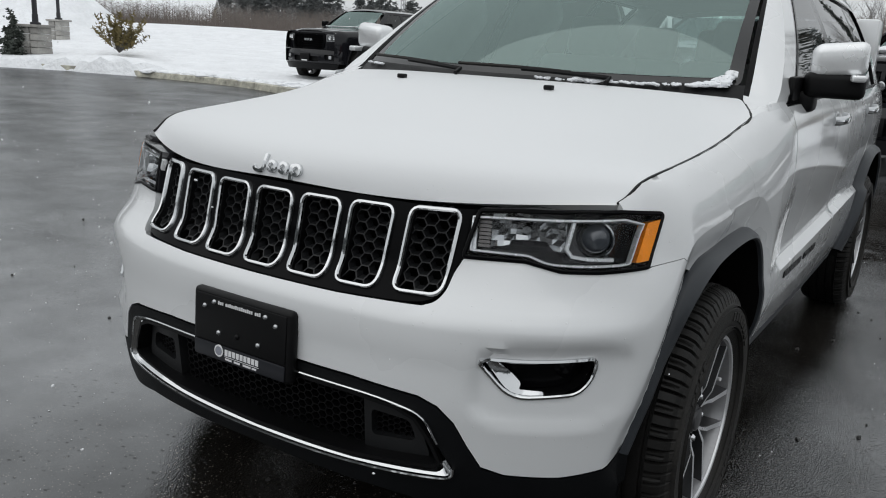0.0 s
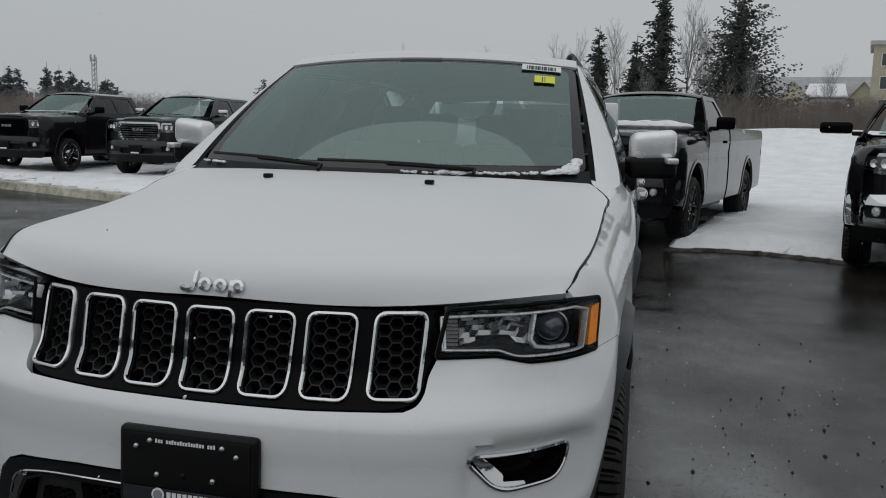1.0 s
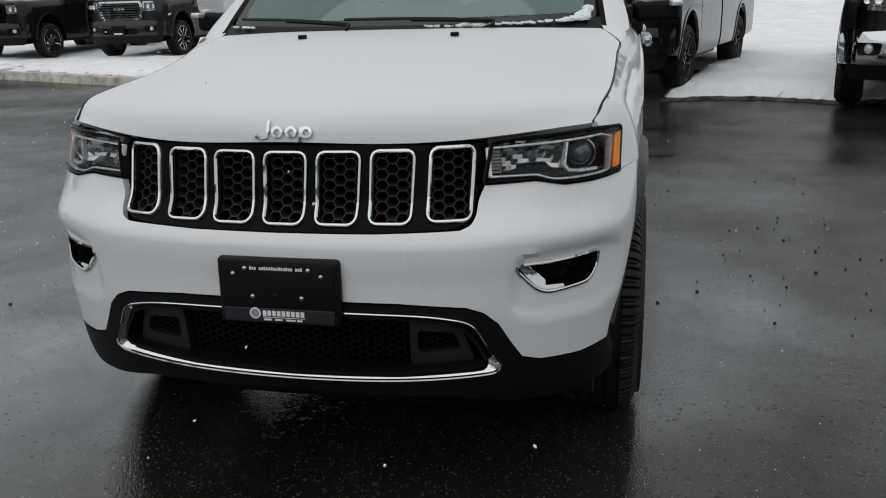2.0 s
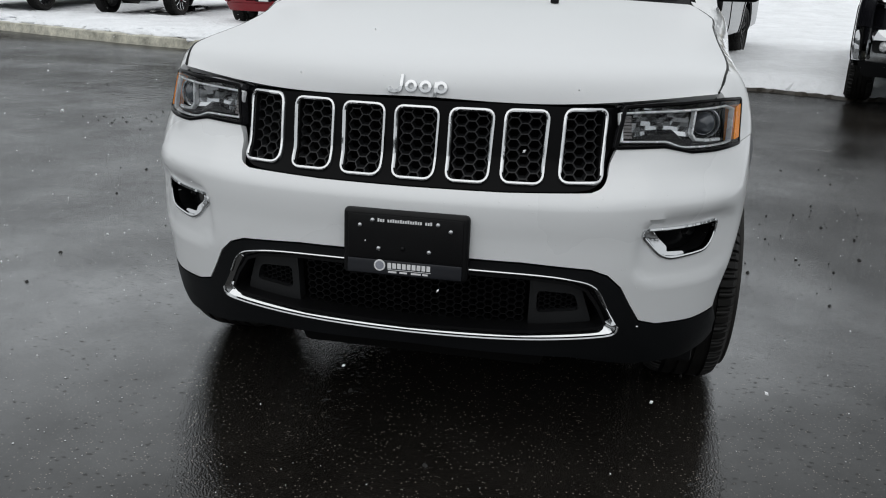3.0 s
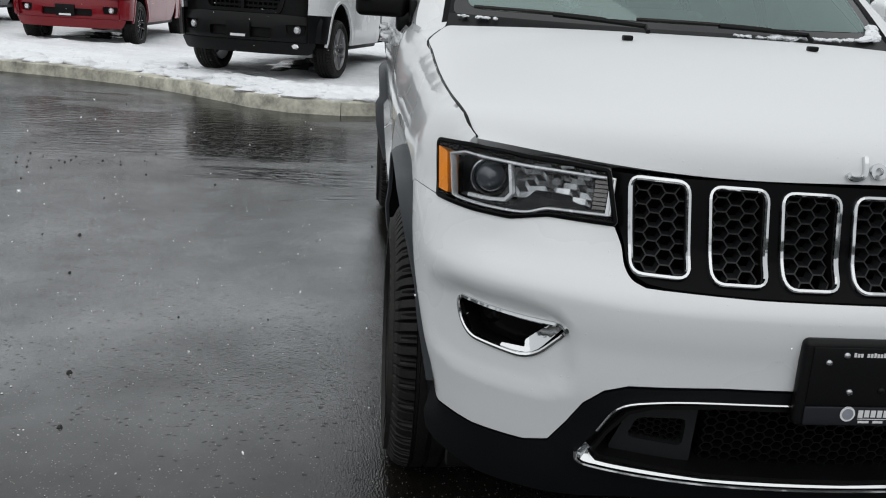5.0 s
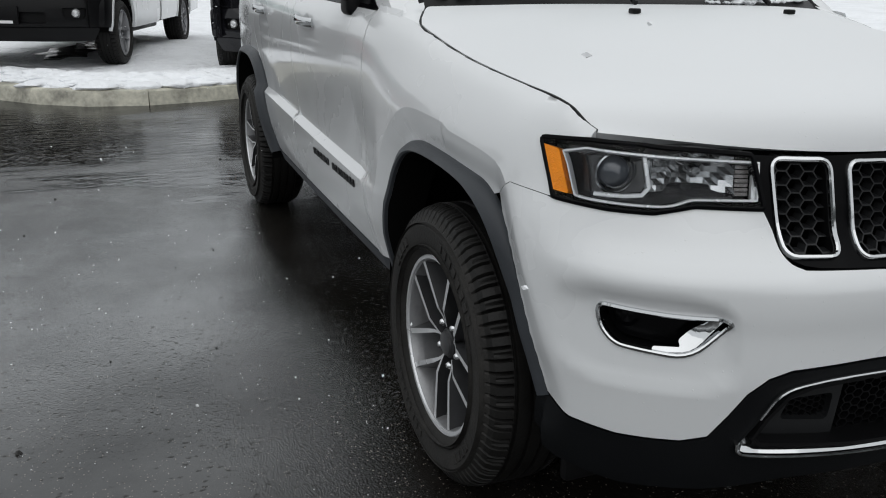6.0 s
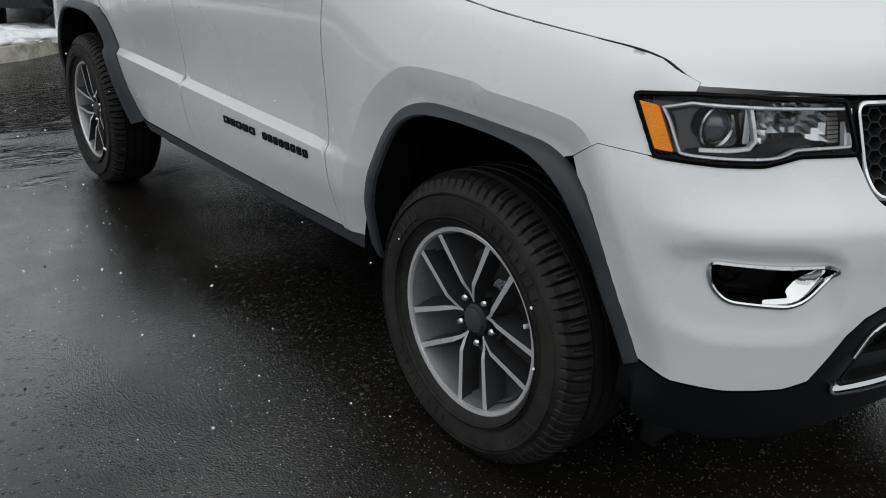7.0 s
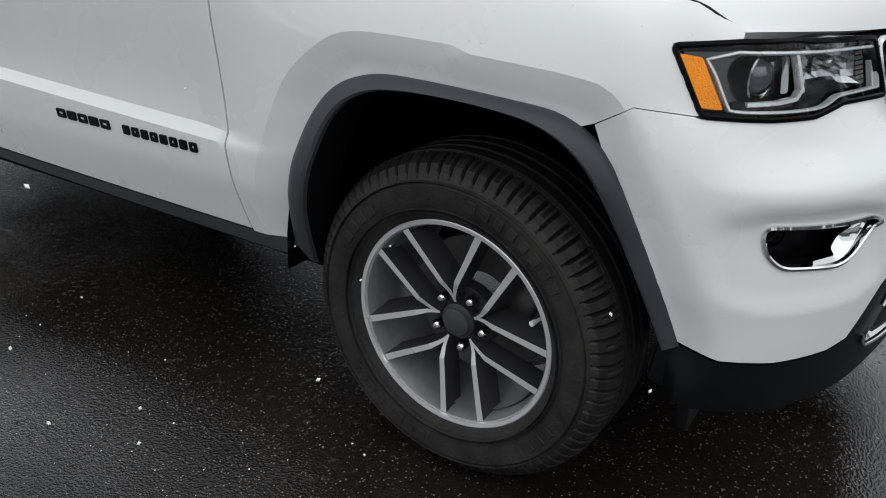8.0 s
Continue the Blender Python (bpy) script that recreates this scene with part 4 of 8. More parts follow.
# ---------------------------------------------------------------- the white car: head lamps
REFLECTOR = mat("lamp_reflector", (0.84, 0.85, 0.86), 0.24, 0.6, 0.1, 30, 200, 0.05)
LAMP_BLACK = mat("lamp_housing_grey", (0.22, 0.225, 0.23), 0.24, 0.45, 0.25, 12)
LAMP_DARK = mat("lamp_housing_black", (0.016, 0.016, 0.018), 0.18, 0.0, 0.25, 12, 90, 0, 0.5)
LAMP_CHROME = mat("bright_lamp_trim", (0.86, 0.87, 0.88), 0.25, 0.35, 0.06, 20)
BOWL = mat("shaded_reflector", (0.50, 0.51, 0.52), 0.12, 0.9, 0.12, 25)
FLUTE = mat("smoked_fluted_plastic", (0.15, 0.135, 0.13), 0.22, 0.2, 0.2, 30, 200, 0, 0.5)
PROJECTOR = mat("projector_glass", (0.055, 0.062, 0.074), 0.04, 0, 0.05, 3, 60, 0, 1.0)


def head_lamp(sgn):
    """A lamp bowl on the car's skin: gasket, trim line, projector behind an angled blade, faceted high beam, flutes, amber corner."""
    h = HEAD2
    at_ = lambda pts: [(sgn * a, z) for a, z in pts]
    turn = lambda pts: pts[::-1] if sgn > 0 else pts
    soft = rounded(at_(h), 0.008, 3)
    if sgn < 0:
        soft = soft[::-1]
    body = part("head_lamp", ring(soft, wrap, [(0.004, -0.05), (0.004, 0.002), (0.001, 0.004), (-0.005, 0.003), (-0.007, -0.05)], True, 0.014), BLACK_GLOSS, car, "clear head lamp with projector and amber corner")
    part("lamp_back", sheet(soft[::-1], [], 0.03, lambda s, z: wrap(s, z, -0.058), 0.0), LAMP_DARK, body)
    part("lamp_wall", ring(soft, wrap, [(-0.004, 0.0), (-0.004, -0.09), (-0.006, -0.09), (-0.006, 0.0)], True, 0.02), LAMP_DARK, body)
    part("lens", sheet(soft[::-1], [], 0.02, lambda s, z: wrap(s, z, 0.001), 0.0), LENS, body, "clear plastic lens")
    # bright line round the bowl, inside the amber corner
    loop = [(h[9][0] + 0.013, 0.972), (h[9][0] + 0.015, 0.9035)] + smooth_line([(h[8][0] - 0.01, 0.903), (h[8][0] + 0.012, 0.9015), (h[8][0] + 0.05, 0.891), (h[7][0] + 0.006, 0.888), (h[6][0], 0.888), (h[5][0] - 0.056, 0.8915), (h[5][0] - 0.044, 0.899), (h[5][0] - 0.033, 0.917), (h[5][0] - 0.013, 0.950), (h[4][0] - 0.059, 0.972)], 4) + [(h[3][0] + 0.01, 0.9835), (h[2][0], 0.9815), (h[1][0], 0.977)]
    part("chrome_line", ring(at_(loop), lambda s, z: wrap(s, z, -0.006), [(0.003, -0.009), (0.003, 0.002), (0.0015, 0.0045), (-0.0015, 0.0045), (-0.003, 0.002), (-0.003, -0.009)], True, 0.01), LAMP_CHROME, body, "bright trim line round the lamp bowl")
    end = [(h[9][0] + 0.016, 0.970), (h[9][0] + 0.018, 0.903), (h[9][0] + 0.026, 0.903), (h[9][0] + 0.024, 0.970)]
    part("end_bar", sheet(turn(at_(end))[::-1], [], 0.012, lambda s, z: wrap(s, z, -0.010), 0.01), LAMP_CHROME, body)
    am = [(h[4][0] - 0.052, 0.976), (h[4][0] - 0.003, 0.982), (h[5][0] + 0.006, 0.898), (h[5][0] - 0.036, 0.895)]
    am = rounded(at_(am), 0.006, 3)
    part("corner_reflector", sheet(am[::-1] if sgn > 0 else am, [], 0.012, lambda s, z: wrap(s, z, 0.0025), 0.03), AMBER, body, "amber side reflector")
    # projector
    s_p = h[6][0] + 0.016
    p, _ = place_n(lambda s, z: wrap(s, z, -0.042), np.array([(sgn * s_p, 0.938)]))
    aim = Vector((sgn * 0.25, -1, -0.03)).to_track_quat("Y", "Z").to_matrix().to_4x4()
    at = Matrix.Translation(p[0]) @ aim
    bowl = lathe([(-0.035, 0.030), (0.0, 0.038), (0.005, 0.042), (0.007, 0.039), (0.003, 0.035)], 28, "y")
    part("projector_ring", moved(bowl, at), DARK_CHROME, body)
    ball = lathe([(0.024, 0.0005), (0.021, 0.014), (0.014, 0.025), (0.004, 0.032), (-0.01, 0.034)], 28, "y")
    part("projector_lens", moved(ball, at), PROJECTOR, body, "dark glass projector ball")
    # grey cup behind the projector, toward the blade
    cup = [(h[6][0] - 0.072, 0.972), (h[6][0] - 0.074, 0.905), (h[6][0] - 0.012, 0.902), (h[6][0] - 0.022, 0.972)]
    part("projector_cup", sheet(turn(at_(rounded(cup, 0.008, 3)))[::-1], [], 0.012, lambda s, z: wrap(s, z, -0.050 + 0.5 * np.clip(np.abs(s) - h[6][0] + 0.074, 0, 0.02) * -1), 0.0), DARK_CHROME, body)
    blade = [(h[6][0] - 0.058, 0.977), (h[6][0] - 0.069, 0.947), (h[6][0] - 0.078, 0.919), (h[6][0] - 0.064, 0.9045), (h[6][0] - 0.02, 0.900), (h[6][0] + 0.045, 0.899)]
    part("blade", ring(at_(blade), lambda s, z: wrap(s, z, -0.016), [(0.0045, -0.010), (0.0045, 0.0), (0.003, 0.003), (-0.003, 0.003), (-0.0045, 0.0), (-0.0045, -0.010)], False, 0.008), LAMP_CHROME, body, "bright angled daytime blade")
    # gloss black floor of the bowl
    floor_ = [(h[9][0] + 0.018, 0.906), (h[8][0] + 0.012, 0.904), (h[8][0] + 0.055, 0.893), (h[7][0] + 0.006, 0.890), (h[6][0], 0.890), (h[5][0] - 0.053, 0.895), (h[5][0] - 0.057, 0.900), (h[6][0] - 0.064, 0.902), (h[6][0] - 0.080, 0.919), (h[7][0] - 0.02, 0.926), (h[8][0], 0.926), (h[9][0] + 0.018, 0.918)]
    part("bowl_floor", sheet(turn(at_(floor_))[::-1], [], 0.012, lambda s, z: wrap(s, z, -0.014 - 0.9 * np.clip(z - 0.890, 0, 0.05)), 0.0), LAMP_DARK, body)
    # faceted high-beam reflector with its bulb shield
    s_a, s_b = h[9][0] + 0.062, h[6][0] - 0.078
    vs = []
    for i in range(13):
        for j in range(7):
            a, z = s_a + (s_b - s_a) * i / 12, 0.912 + 0.066 * j / 6
            d = 0.016 + 0.040 * max(0.0, 1 - ((i - 6) / 6.6) ** 2 - ((j - 4) / 5.0) ** 2 * 0.6) + 0.004 * ((i * 7 + j * 3) % 4)
            vs.append(tuple(wrap(np.array([sgn * a]), np.array([z]), -d)[0]))
    fs = [(i * 7 + j, i * 7 + j + 1, (i + 1) * 7 + j + 1, (i + 1) * 7 + j) for i in range(12) for j in range(6)]
    part("reflector_bowl", (vs, fs), BOWL, body, "faceted high-beam reflector", smooth=0)
    q = wrap(np.array([sgn * (s_a + s_b) / 2]), np.array([0.953]), -0.040)[0]
    part("bulb_shield", moved(lathe([(0.020, 0.0005), (0.019, 0.008), (0.012, 0.0125), (-0.01, 0.013)], 20, "y"), Matrix.Translation(q) @ aim), DARK_CHROME, body)
    # fluted block at the inner end
    for k in range(8):
        z = 0.908 + 0.0082 * k
        o = [(h[9][0] + 0.028, z), (h[9][0] + 0.060, z), (h[9][0] + 0.060, z + 0.0062), (h[9][0] + 0.028, z + 0.0062)]
        part("flute", sheet(turn(at_(o))[::-1], [], 0.03, lambda s, q_: wrap(s, q_, -0.024), 0.02), FLUTE, body, smooth=0)


head_lamp(1), head_lamp(-1)

# ---------------------------------------------------------------- the white car: cabin
WSO = rounded([(-0.985, 0.015), (0.985, 0.015), (0.985, 0.945), (-0.985, 0.945)], 0.06, 4)
part("windscreen", sheet(rounded([(-0.93, 0.07), (0.93, 0.07), (0.945, 0.915), (-0.945, 0.915)], 0.07, 4), [], 0.08, screen, 0.0), GLASS, car, "greenish windscreen glass").visible_shadow = False
part("windscreen_border", sheet(WSO, [rounded([(-0.93, 0.07), (0.93, 0.07), (0.945, 0.915), (-0.945, 0.915)], 0.07, 4)], 0.05, lambda u, w: screen(u, w) + [0, 0.001, -0.001], 0.006), FRIT, car)
part("roof_header", sheet([(-1.0, 0.949), (1.0, 0.949), (1.0, 1.03), (-1.0, 1.03)], [], 0.04, lambda u, w: screen(u, w) + [0, 0, 0.006], 0.012), WHITE, car)
# roof
R0 = [(u, float(1.09 + (WS_T[1] - 1.09) * abs(u) ** 2.2)) for u in np.linspace(-1, 1, 25)]
part("roof", sheet(R0 + [(1.0, 3.60), (0.9, 3.75), (-0.9, 3.75), (-1.0, 3.60)], [], 0.07, roof_skin, 0.03), WHITE, car)
ROOF_GLASS = mat("dark_roof_glass", (0.012, 0.013, 0.015), 0.05, 0, 0.05)
part("roof_glass", sheet(rounded([(-0.72, 1.48), (0.72, 1.48), (0.72, 2.9), (-0.72, 2.9)], 0.08, 4), [], 0.08, lambda u, y: roof_skin(u, y) + [0, 0, 0.004], 0.004), ROOF_GLASS, car)
FRONT_Y = lambda w: 0.50 + 0.70 * w
W_SIDE = {
    "a_pillar": [(0.50, 0.0), (0.60, 0.0), (0.80, 0.14), (1.30, 0.90), (1.33, 1.0), (1.19, 1.0)],
    "side_frame": [(1.33, 1.0), (1.30, 0.90), (3.2, 0.90), (3.45, 1.0)],
    "d_pillar": [(2.95, 0.0), (3.66, 0.0), (3.62, 1.0), (3.45, 1.0), (3.2, 0.9)],
}
W_GLASS = {
    "door_window": [(0.66, 0.02), (1.60, 0.02), (1.62, 0.88), (1.31, 0.88), (0.84, 0.15)],
    "rear_window": [(1.69, 0.02), (2.53, 0.02), (2.58, 0.88), (1.70, 0.88)],
    "quarter_window": [(2.62, 0.02), (2.92, 0.02), (3.14, 0.88), (2.66, 0.88)],
    "b_pillar": [(1.60, 0.02), (1.69, 0.02), (1.70, 0.88), (1.62, 0.88)],
    "c_pillar": [(2.53, 0.02), (2.62, 0.02), (2.66, 0.88), (2.58, 0.88)],
}
W_IN = rounded([(0.60, 0.0), (2.95, 0.0), (3.2, 0.90), (1.30, 0.90), (0.80, 0.14)], 0.0)
for nm, o in W_SIDE.items():
    g = sheet(o, [], 0.05, cabin, 0.02)
    part(nm, g, WHITE, car), part(nm, mirrored(g), WHITE, car)
for nm, o in W_GLASS.items():
    g = sheet(o, [], 0.08, cabin, 0.004, -0.006)
    mt = SIDE_GLASS if nm.endswith("window") else FRIT
    part(nm, g, mt, car), part(nm, mirrored(g), mt, car)
gl = ring([(0.62, 0.008), (2.94, 0.008), (3.18, 0.89), (1.305, 0.89), (0.82, 0.148)], cabin, [(0.007, -0.012), (0.007, 0.003), (-0.007, 0.003), (-0.007, -0.012)], True, 0.05)
part("window_seal", gl, BLACK_GLOSS, car), part("window_seal", mirrored(gl), BLACK_GLOSS, car)
# A-pillar inner strip that meets the glass
for sx in (1, -1):
    inner = [bonnet(0.803, w) + np.array([0, 0, -0.001]) for w in (0.86, 0.89, 0.92, 0.945, 0.97, 0.985, 0.998)] + [screen(1.0, w) for w in np.linspace(0.0, 1.0, 16)]
    outer = [wrap(S(y), TOP_Z(S(y)) - 0.003, 0.0005) for y in (0.262, 0.30, 0.34, 0.375, 0.41, 0.44, 0.47)] + [cabin(0.50 + 0.69 * w, w) for w in np.linspace(0, 1, 16)]
    I_, O_ = np.array(smooth_line(inner, 2)), np.array(smooth_line(outer, 2))
    n_, m_ = len(I_), 7
    vs = []
    for i in range(n_):
        for j in range(m_):
            t = j / (m_ - 1)
            p = I_[i] * (1 - t) + O_[i] * t
            k_ = 0.22 * np.linalg.norm(O_[i] - I_[i]) * t * (1 - t)
            vs.append((sx * (p[0] + 0.5 * k_), p[1] - 0.5 * k_, p[2] + 0.8 * k_))
    fs = [(i * m_ + j, i * m_ + j + 1, (i + 1) * m_ + j + 1, (i + 1) * m_ + j) for i in range(n_ - 1) for j in range(m_ - 1)]
    trim_ = [k for k in range(len(fs)) if k // (m_ - 1) >= 13 and k % (m_ - 1) < 1]
    for nm, keep, mt in (("pillar_cover", sorted(set(range(len(fs))) - set(trim_)), WHITE), ("screen_moulding", trim_, BLACK_GLOSS)):
        part(nm, (vs, [fs[k] if sx > 0 else fs[k][::-1] for k in keep]), mt, car, smooth=60)
    q = [np.array([sx, 1, 1]) * p for y in (0.45, 0.50, 0.55, 0.60) for p in (wrap(S(y), TOP_Z(S(y)) - 0.006), cabin(y, 0.03))]
    part("cowl_corner", ([tuple(p) for p in q], [f if sx > 0 else f[::-1] for f in ((1, 0, 2, 3), (3, 2, 4, 5), (5, 4, 6, 7))]), WHITE, car, smooth=60)
    rail = [(sx * x, y, z) for x, y, z in smooth_line([(0.55, 1.66, 1.705), (0.555, 1.72, 1.737), (0.56, 1.85, 1.744), (0.555, 2.6, 1.735), (0.54, 3.3, 1.70), (0.53, 3.42, 1.665)], 6)]
    part("roof_rail", tube(rail, 0.016, 10), BLACK_GLOSS, car, "black roof rail")

# cowl, wipers, nozzles
cowl = [tuple(screen(u, 0.03)) for u in np.linspace(-1, 1, 25)]
cow2 = [tuple(bonnet(np.array([u * 0.8]), np.array([0.995]))[0] + np.array([0, 0, -0.014])) for u in np.linspace(-1, 1, 25)]
vs = [p for ab in zip(cow2, cowl) for p in ab]
part("cowl_panel", (vs, [(2 * i, 2 * i + 2, 2 * i + 3, 2 * i + 1) for i in range(24)]), BLACK_PLASTIC, car)
for u0, u1, w0, w1 in ((0.50, -0.25, 0.012, 0.040), (-0.22, -0.90, 0.012, 0.040)):
    line = [screen(u0 + (u1 - u0) * t, w0 + (w1 - w0) * t + 0.012 * math.sin(math.pi * t)) + np.array([0, -0.022, 0.016]) for t in np.linspace(0, 1, 14)]
    arm = part("wiper", tube([line[0] + np.array([0, -0.03, -0.015])] + line[:8], 0.008, 6), BLACK_PLASTIC, car)
    part("wiper_blade", tube([l + np.array([0, 0.004, 0.004]) for l in line[3:]] , 0.006, 6), RUBBER, arm)
for sx in (1, -1):
    X, N = on_bonnet([(sx * 0.27, 0.815)])
    part("washer_nozzle", moved(box(-0.014, 0.014, -0.012, 0.012, 0.0, 0.014, 0.004), Matrix.Translation(X[0])), BLACK_PLASTIC, car)

# inside
cab = part("dashboard", join(moved(box(-0.70, 0.70, 0.62, 1.02, 0.85, 1.16, 0.06, 3), Matrix()), moved(box(0.20, 0.52, 0.72, 0.98, 1.12, 1.20, 0.04, 3), Matrix())), TRIM_DARK, car)
part("steering_wheel", moved(lathe([(0.0, 0.165), (0.012, 0.178), (0.0, 0.190), (-0.012, 0.178), (0.0, 0.165)], 36, "y"), pose(0.37, 1.10, 1.08, 25)), TRIM_DARK, car)


def car_seat(x, y, w, tilt=14):
    geo = join(box(x - w / 2, x + w / 2, y - 0.28, y + 0.26, 0.55, 0.75, 0.06, 3), moved(box(-w / 2, w / 2, -0.07, 0.07, 0.0, 0.66, 0.06, 3), pose(x, y + 0.27, 0.66, -tilt)), moved(box(-0.13, 0.13, -0.05, 0.05, 0.66, 0.86, 0.045, 3), pose(x, y + 0.28, 0.66, -tilt)))
    return part("seat", geo, SEAT, car)


for x in (0.37, -0.37):
    car_seat(x, 1.45, 0.52)
for x in (0.38, 0.0, -0.38):
    car_seat(x, 2.38, 0.40, 18)
part("cabin_floor", box(-0.78, 0.78, 0.6, 3.7, 0.42, 0.50, 0.02), TRIM_DARK, car)
part("headliner", sheet([(-0.96, 1.25), (0.96, 1.25), (0.96, 3.6), (-0.96, 3.6)], [], 0.12, lambda u, y: roof_skin(u, y) - [0, 0, 0.035], 0.0), mat("headliner_cloth", (0.42, 0.41, 0.39), 0.9), car)
part("load_floor", box(-0.72, 0.72, 2.75, 3.7, 0.6, 0.85, 0.03), TRIM_DARK, car)
mirror_in = join(moved(box(-0.12, 0.12, -0.015, 0.02, -0.03, 0.03, 0.014, 3), pose(0, 1.06, 1.575, 10)), moved(box(-0.10, 0.10, -0.02, 0.03, -0.035, 0.045, 0.02, 3), pose(0, 1.03, 1.62, 28)))
part("inside_mirror", mirror_in, TRIM_DARK, car)
rw = sheet(rounded([(-0.80, 3.70), (0.80, 3.70), (0.80, 3.86), (-0.80, 3.86)], 0.03, 3), [], 0.08, lambda u, y: np.stack([u * 0.72, 3.70 + (y - 3.70) * 1.3, 1.58 - (y - 3.70) * 2.2], -1), 0.0)
part("rear_screen", rw, SIDE_GLASS, car)
part("tailgate_pillar", box(-0.74, -0.60, 3.68, 3.86, 1.2, 1.6, 0.02), WHITE, car), part("tailgate_pillar", box(0.60, 0.74, 3.68, 3.86, 1.2, 1.6, 0.02), WHITE, car)
# stickers inside the glass, on the driver's side
P = lambda u, w, o=0.004: tuple(screen(u, w) + np.array([0, -0.006 - o, 0.006]))


def sticker(u0, u1, w0, w1, material, name, o=0.0, parent=None):
    vs = [P(u0, w0, o), P(u1, w0, o), P(u1, w1, o), P(u0, w1, o), P(u0, w0, o - 0.002), P(u1, w0, o - 0.002), P(u1, w1, o - 0.002), P(u0, w1, o - 0.002)]
    return part(name, (vs, [(0, 1, 2, 3), (7, 6, 5, 4), (0, 4, 5, 1), (1, 5, 6, 2), (2, 6, 7, 3), (3, 7, 4, 0)]), material, parent or car, smooth=0)


st = sticker(0.66, 0.90, 0.865, 0.930, PRINT_WHITE, "barcode_label")
for k in range(14):
    sticker(0.69 + 0.013 * k, 0.695 + 0.013 * k + 0.003 * (k % 3), 0.875, 0.915, PRINT_DARK, "label_bar", 0.002, st)
st = sticker(0.74, 0.86, 0.735, 0.81, LABEL_YELLOW, "yellow_tag")
sticker(0.785, 0.79, 0.745, 0.80, PRINT_DARK, "label_bar", 0.002, st)
sticker(0.80, 0.803, 0.745, 0.80, PRINT_DARK, "label_bar", 0.002, st)

# door mirrors
FROSTED = mat("chrome_with_snow_film", (0.84, 0.85, 0.86), 0.24, 0.5, 0.06, 8, 120, 0.05, 0, 0.12)
def door_mirror(sgn):
    cap_in = moved(box(-0.072, 0.096, -0.050, 0.050, 0.030, 0.142, 0.030, 5), pose(0.940, 0.855, 1.250, 0, 0, 14))
    # taper toward the outer edge
    cap_in = [(x, y, z + 0.010 * (x - 0.95) / 0.1) for x, y, z in cap_in[0]], cap_in[1]
    foot_ = join(moved(box(-0.085, 0.098, -0.052, 0.052, -0.030, 0.052, 0.022, 4), pose(0.940, 0.855, 1.245, 0, 0, 14)), box(0.82, 0.90, 0.80, 0.90, 1.165, 1.235, 0.02, 3), moved(box(-0.012, 0.012, -0.12, 0.07, 0, 0.10, 0.01, 2), pose(0.845, 0.82, 1.18)))
    lamp = moved(box(-0.030, 0.012, -0.058, 0.0, -0.010, 0.012, 0.006, 3), pose(1.022, 0.838, 1.282, 0, 0, 14))
    glass = moved(box(-0.06, 0.09, 0.048, 0.053, 0.008, 0.125, 0.02, 3), pose(0.945, 0.855, 1.255, 0, 0, 14))
    fx = (lambda g: g) if sgn > 0 else mirrored
    ob = part("door_mirror", fx(cap_in), FROSTED, car, "chrome-capped door mirror")
    part("mirror_base", fx(foot_), BLACK_PLASTIC, ob), part("mirror_lamp", fx(lamp), REFLECTOR, ob), part("mirror_glass", fx(glass), FRIT, ob)


door_mirror(1), door_mirror(-1)


# ---------------------------------------------------------------- wheels
def tyre_geo(R, r, w, n=480, every=6):
    """A tyre about the x axis, with shoulder blocks and grooves; outer side at +x."""
    prof = [(-w / 2 + 0.02, r - 0.008), (-w / 2 + 0.003, r + 0.018), (-w / 2 - 0.003, r + 0.045), (-w / 2 - 0.004, (R + r) / 2 + 0.01), (-w / 2 + 0.004, R - 0.046), (-w / 2 + 0.006, R - 0.044), (-w / 2 + 0.012, R - 0.030), (-w / 2 + 0.020, R - 0.016), (-w / 2 + 0.036, R - 0.006), (-w / 2 + 0.058, R - 0.001)]
    tread = []
    for a in (-0.24, -0.08, 0.08, 0.24):
        c = a * w
        tread += [(c - 0.006, R), (c - 0.004, R - 0.009), (c + 0.004, R - 0.009), (c + 0.006, R)]
    prof = prof + tread + [(-p, q) for p, q in reversed(prof)]
    vs, fs = lathe(prof, n)
    k = len(prof)
    vs = [list(v) for v in vs]
    for i in range(n):
        deep = 0.011 if i % every == 0 else 0.005 if i % (2 * every) == every // 2 else 0.0
        for q in ((6, 7, 8, 9, k - 10, k - 9, k - 8, k - 7) if deep > 0.01 else (8, 9, k - 10, k - 9) if deep else ()):
            x, y, z = vs[i * k + q]
            f = 1 - deep / R
            vs[i * k + q] = [x * 0.978, y * f, z * f]
    side = [f for j, f in enumerate(fs) if j % (k - 1) < 6 or j % (k - 1) >= k - 7]
    tread = [f for j, f in enumerate(fs) if 6 <= j % (k - 1) < k - 7]
    return vs, side, tread


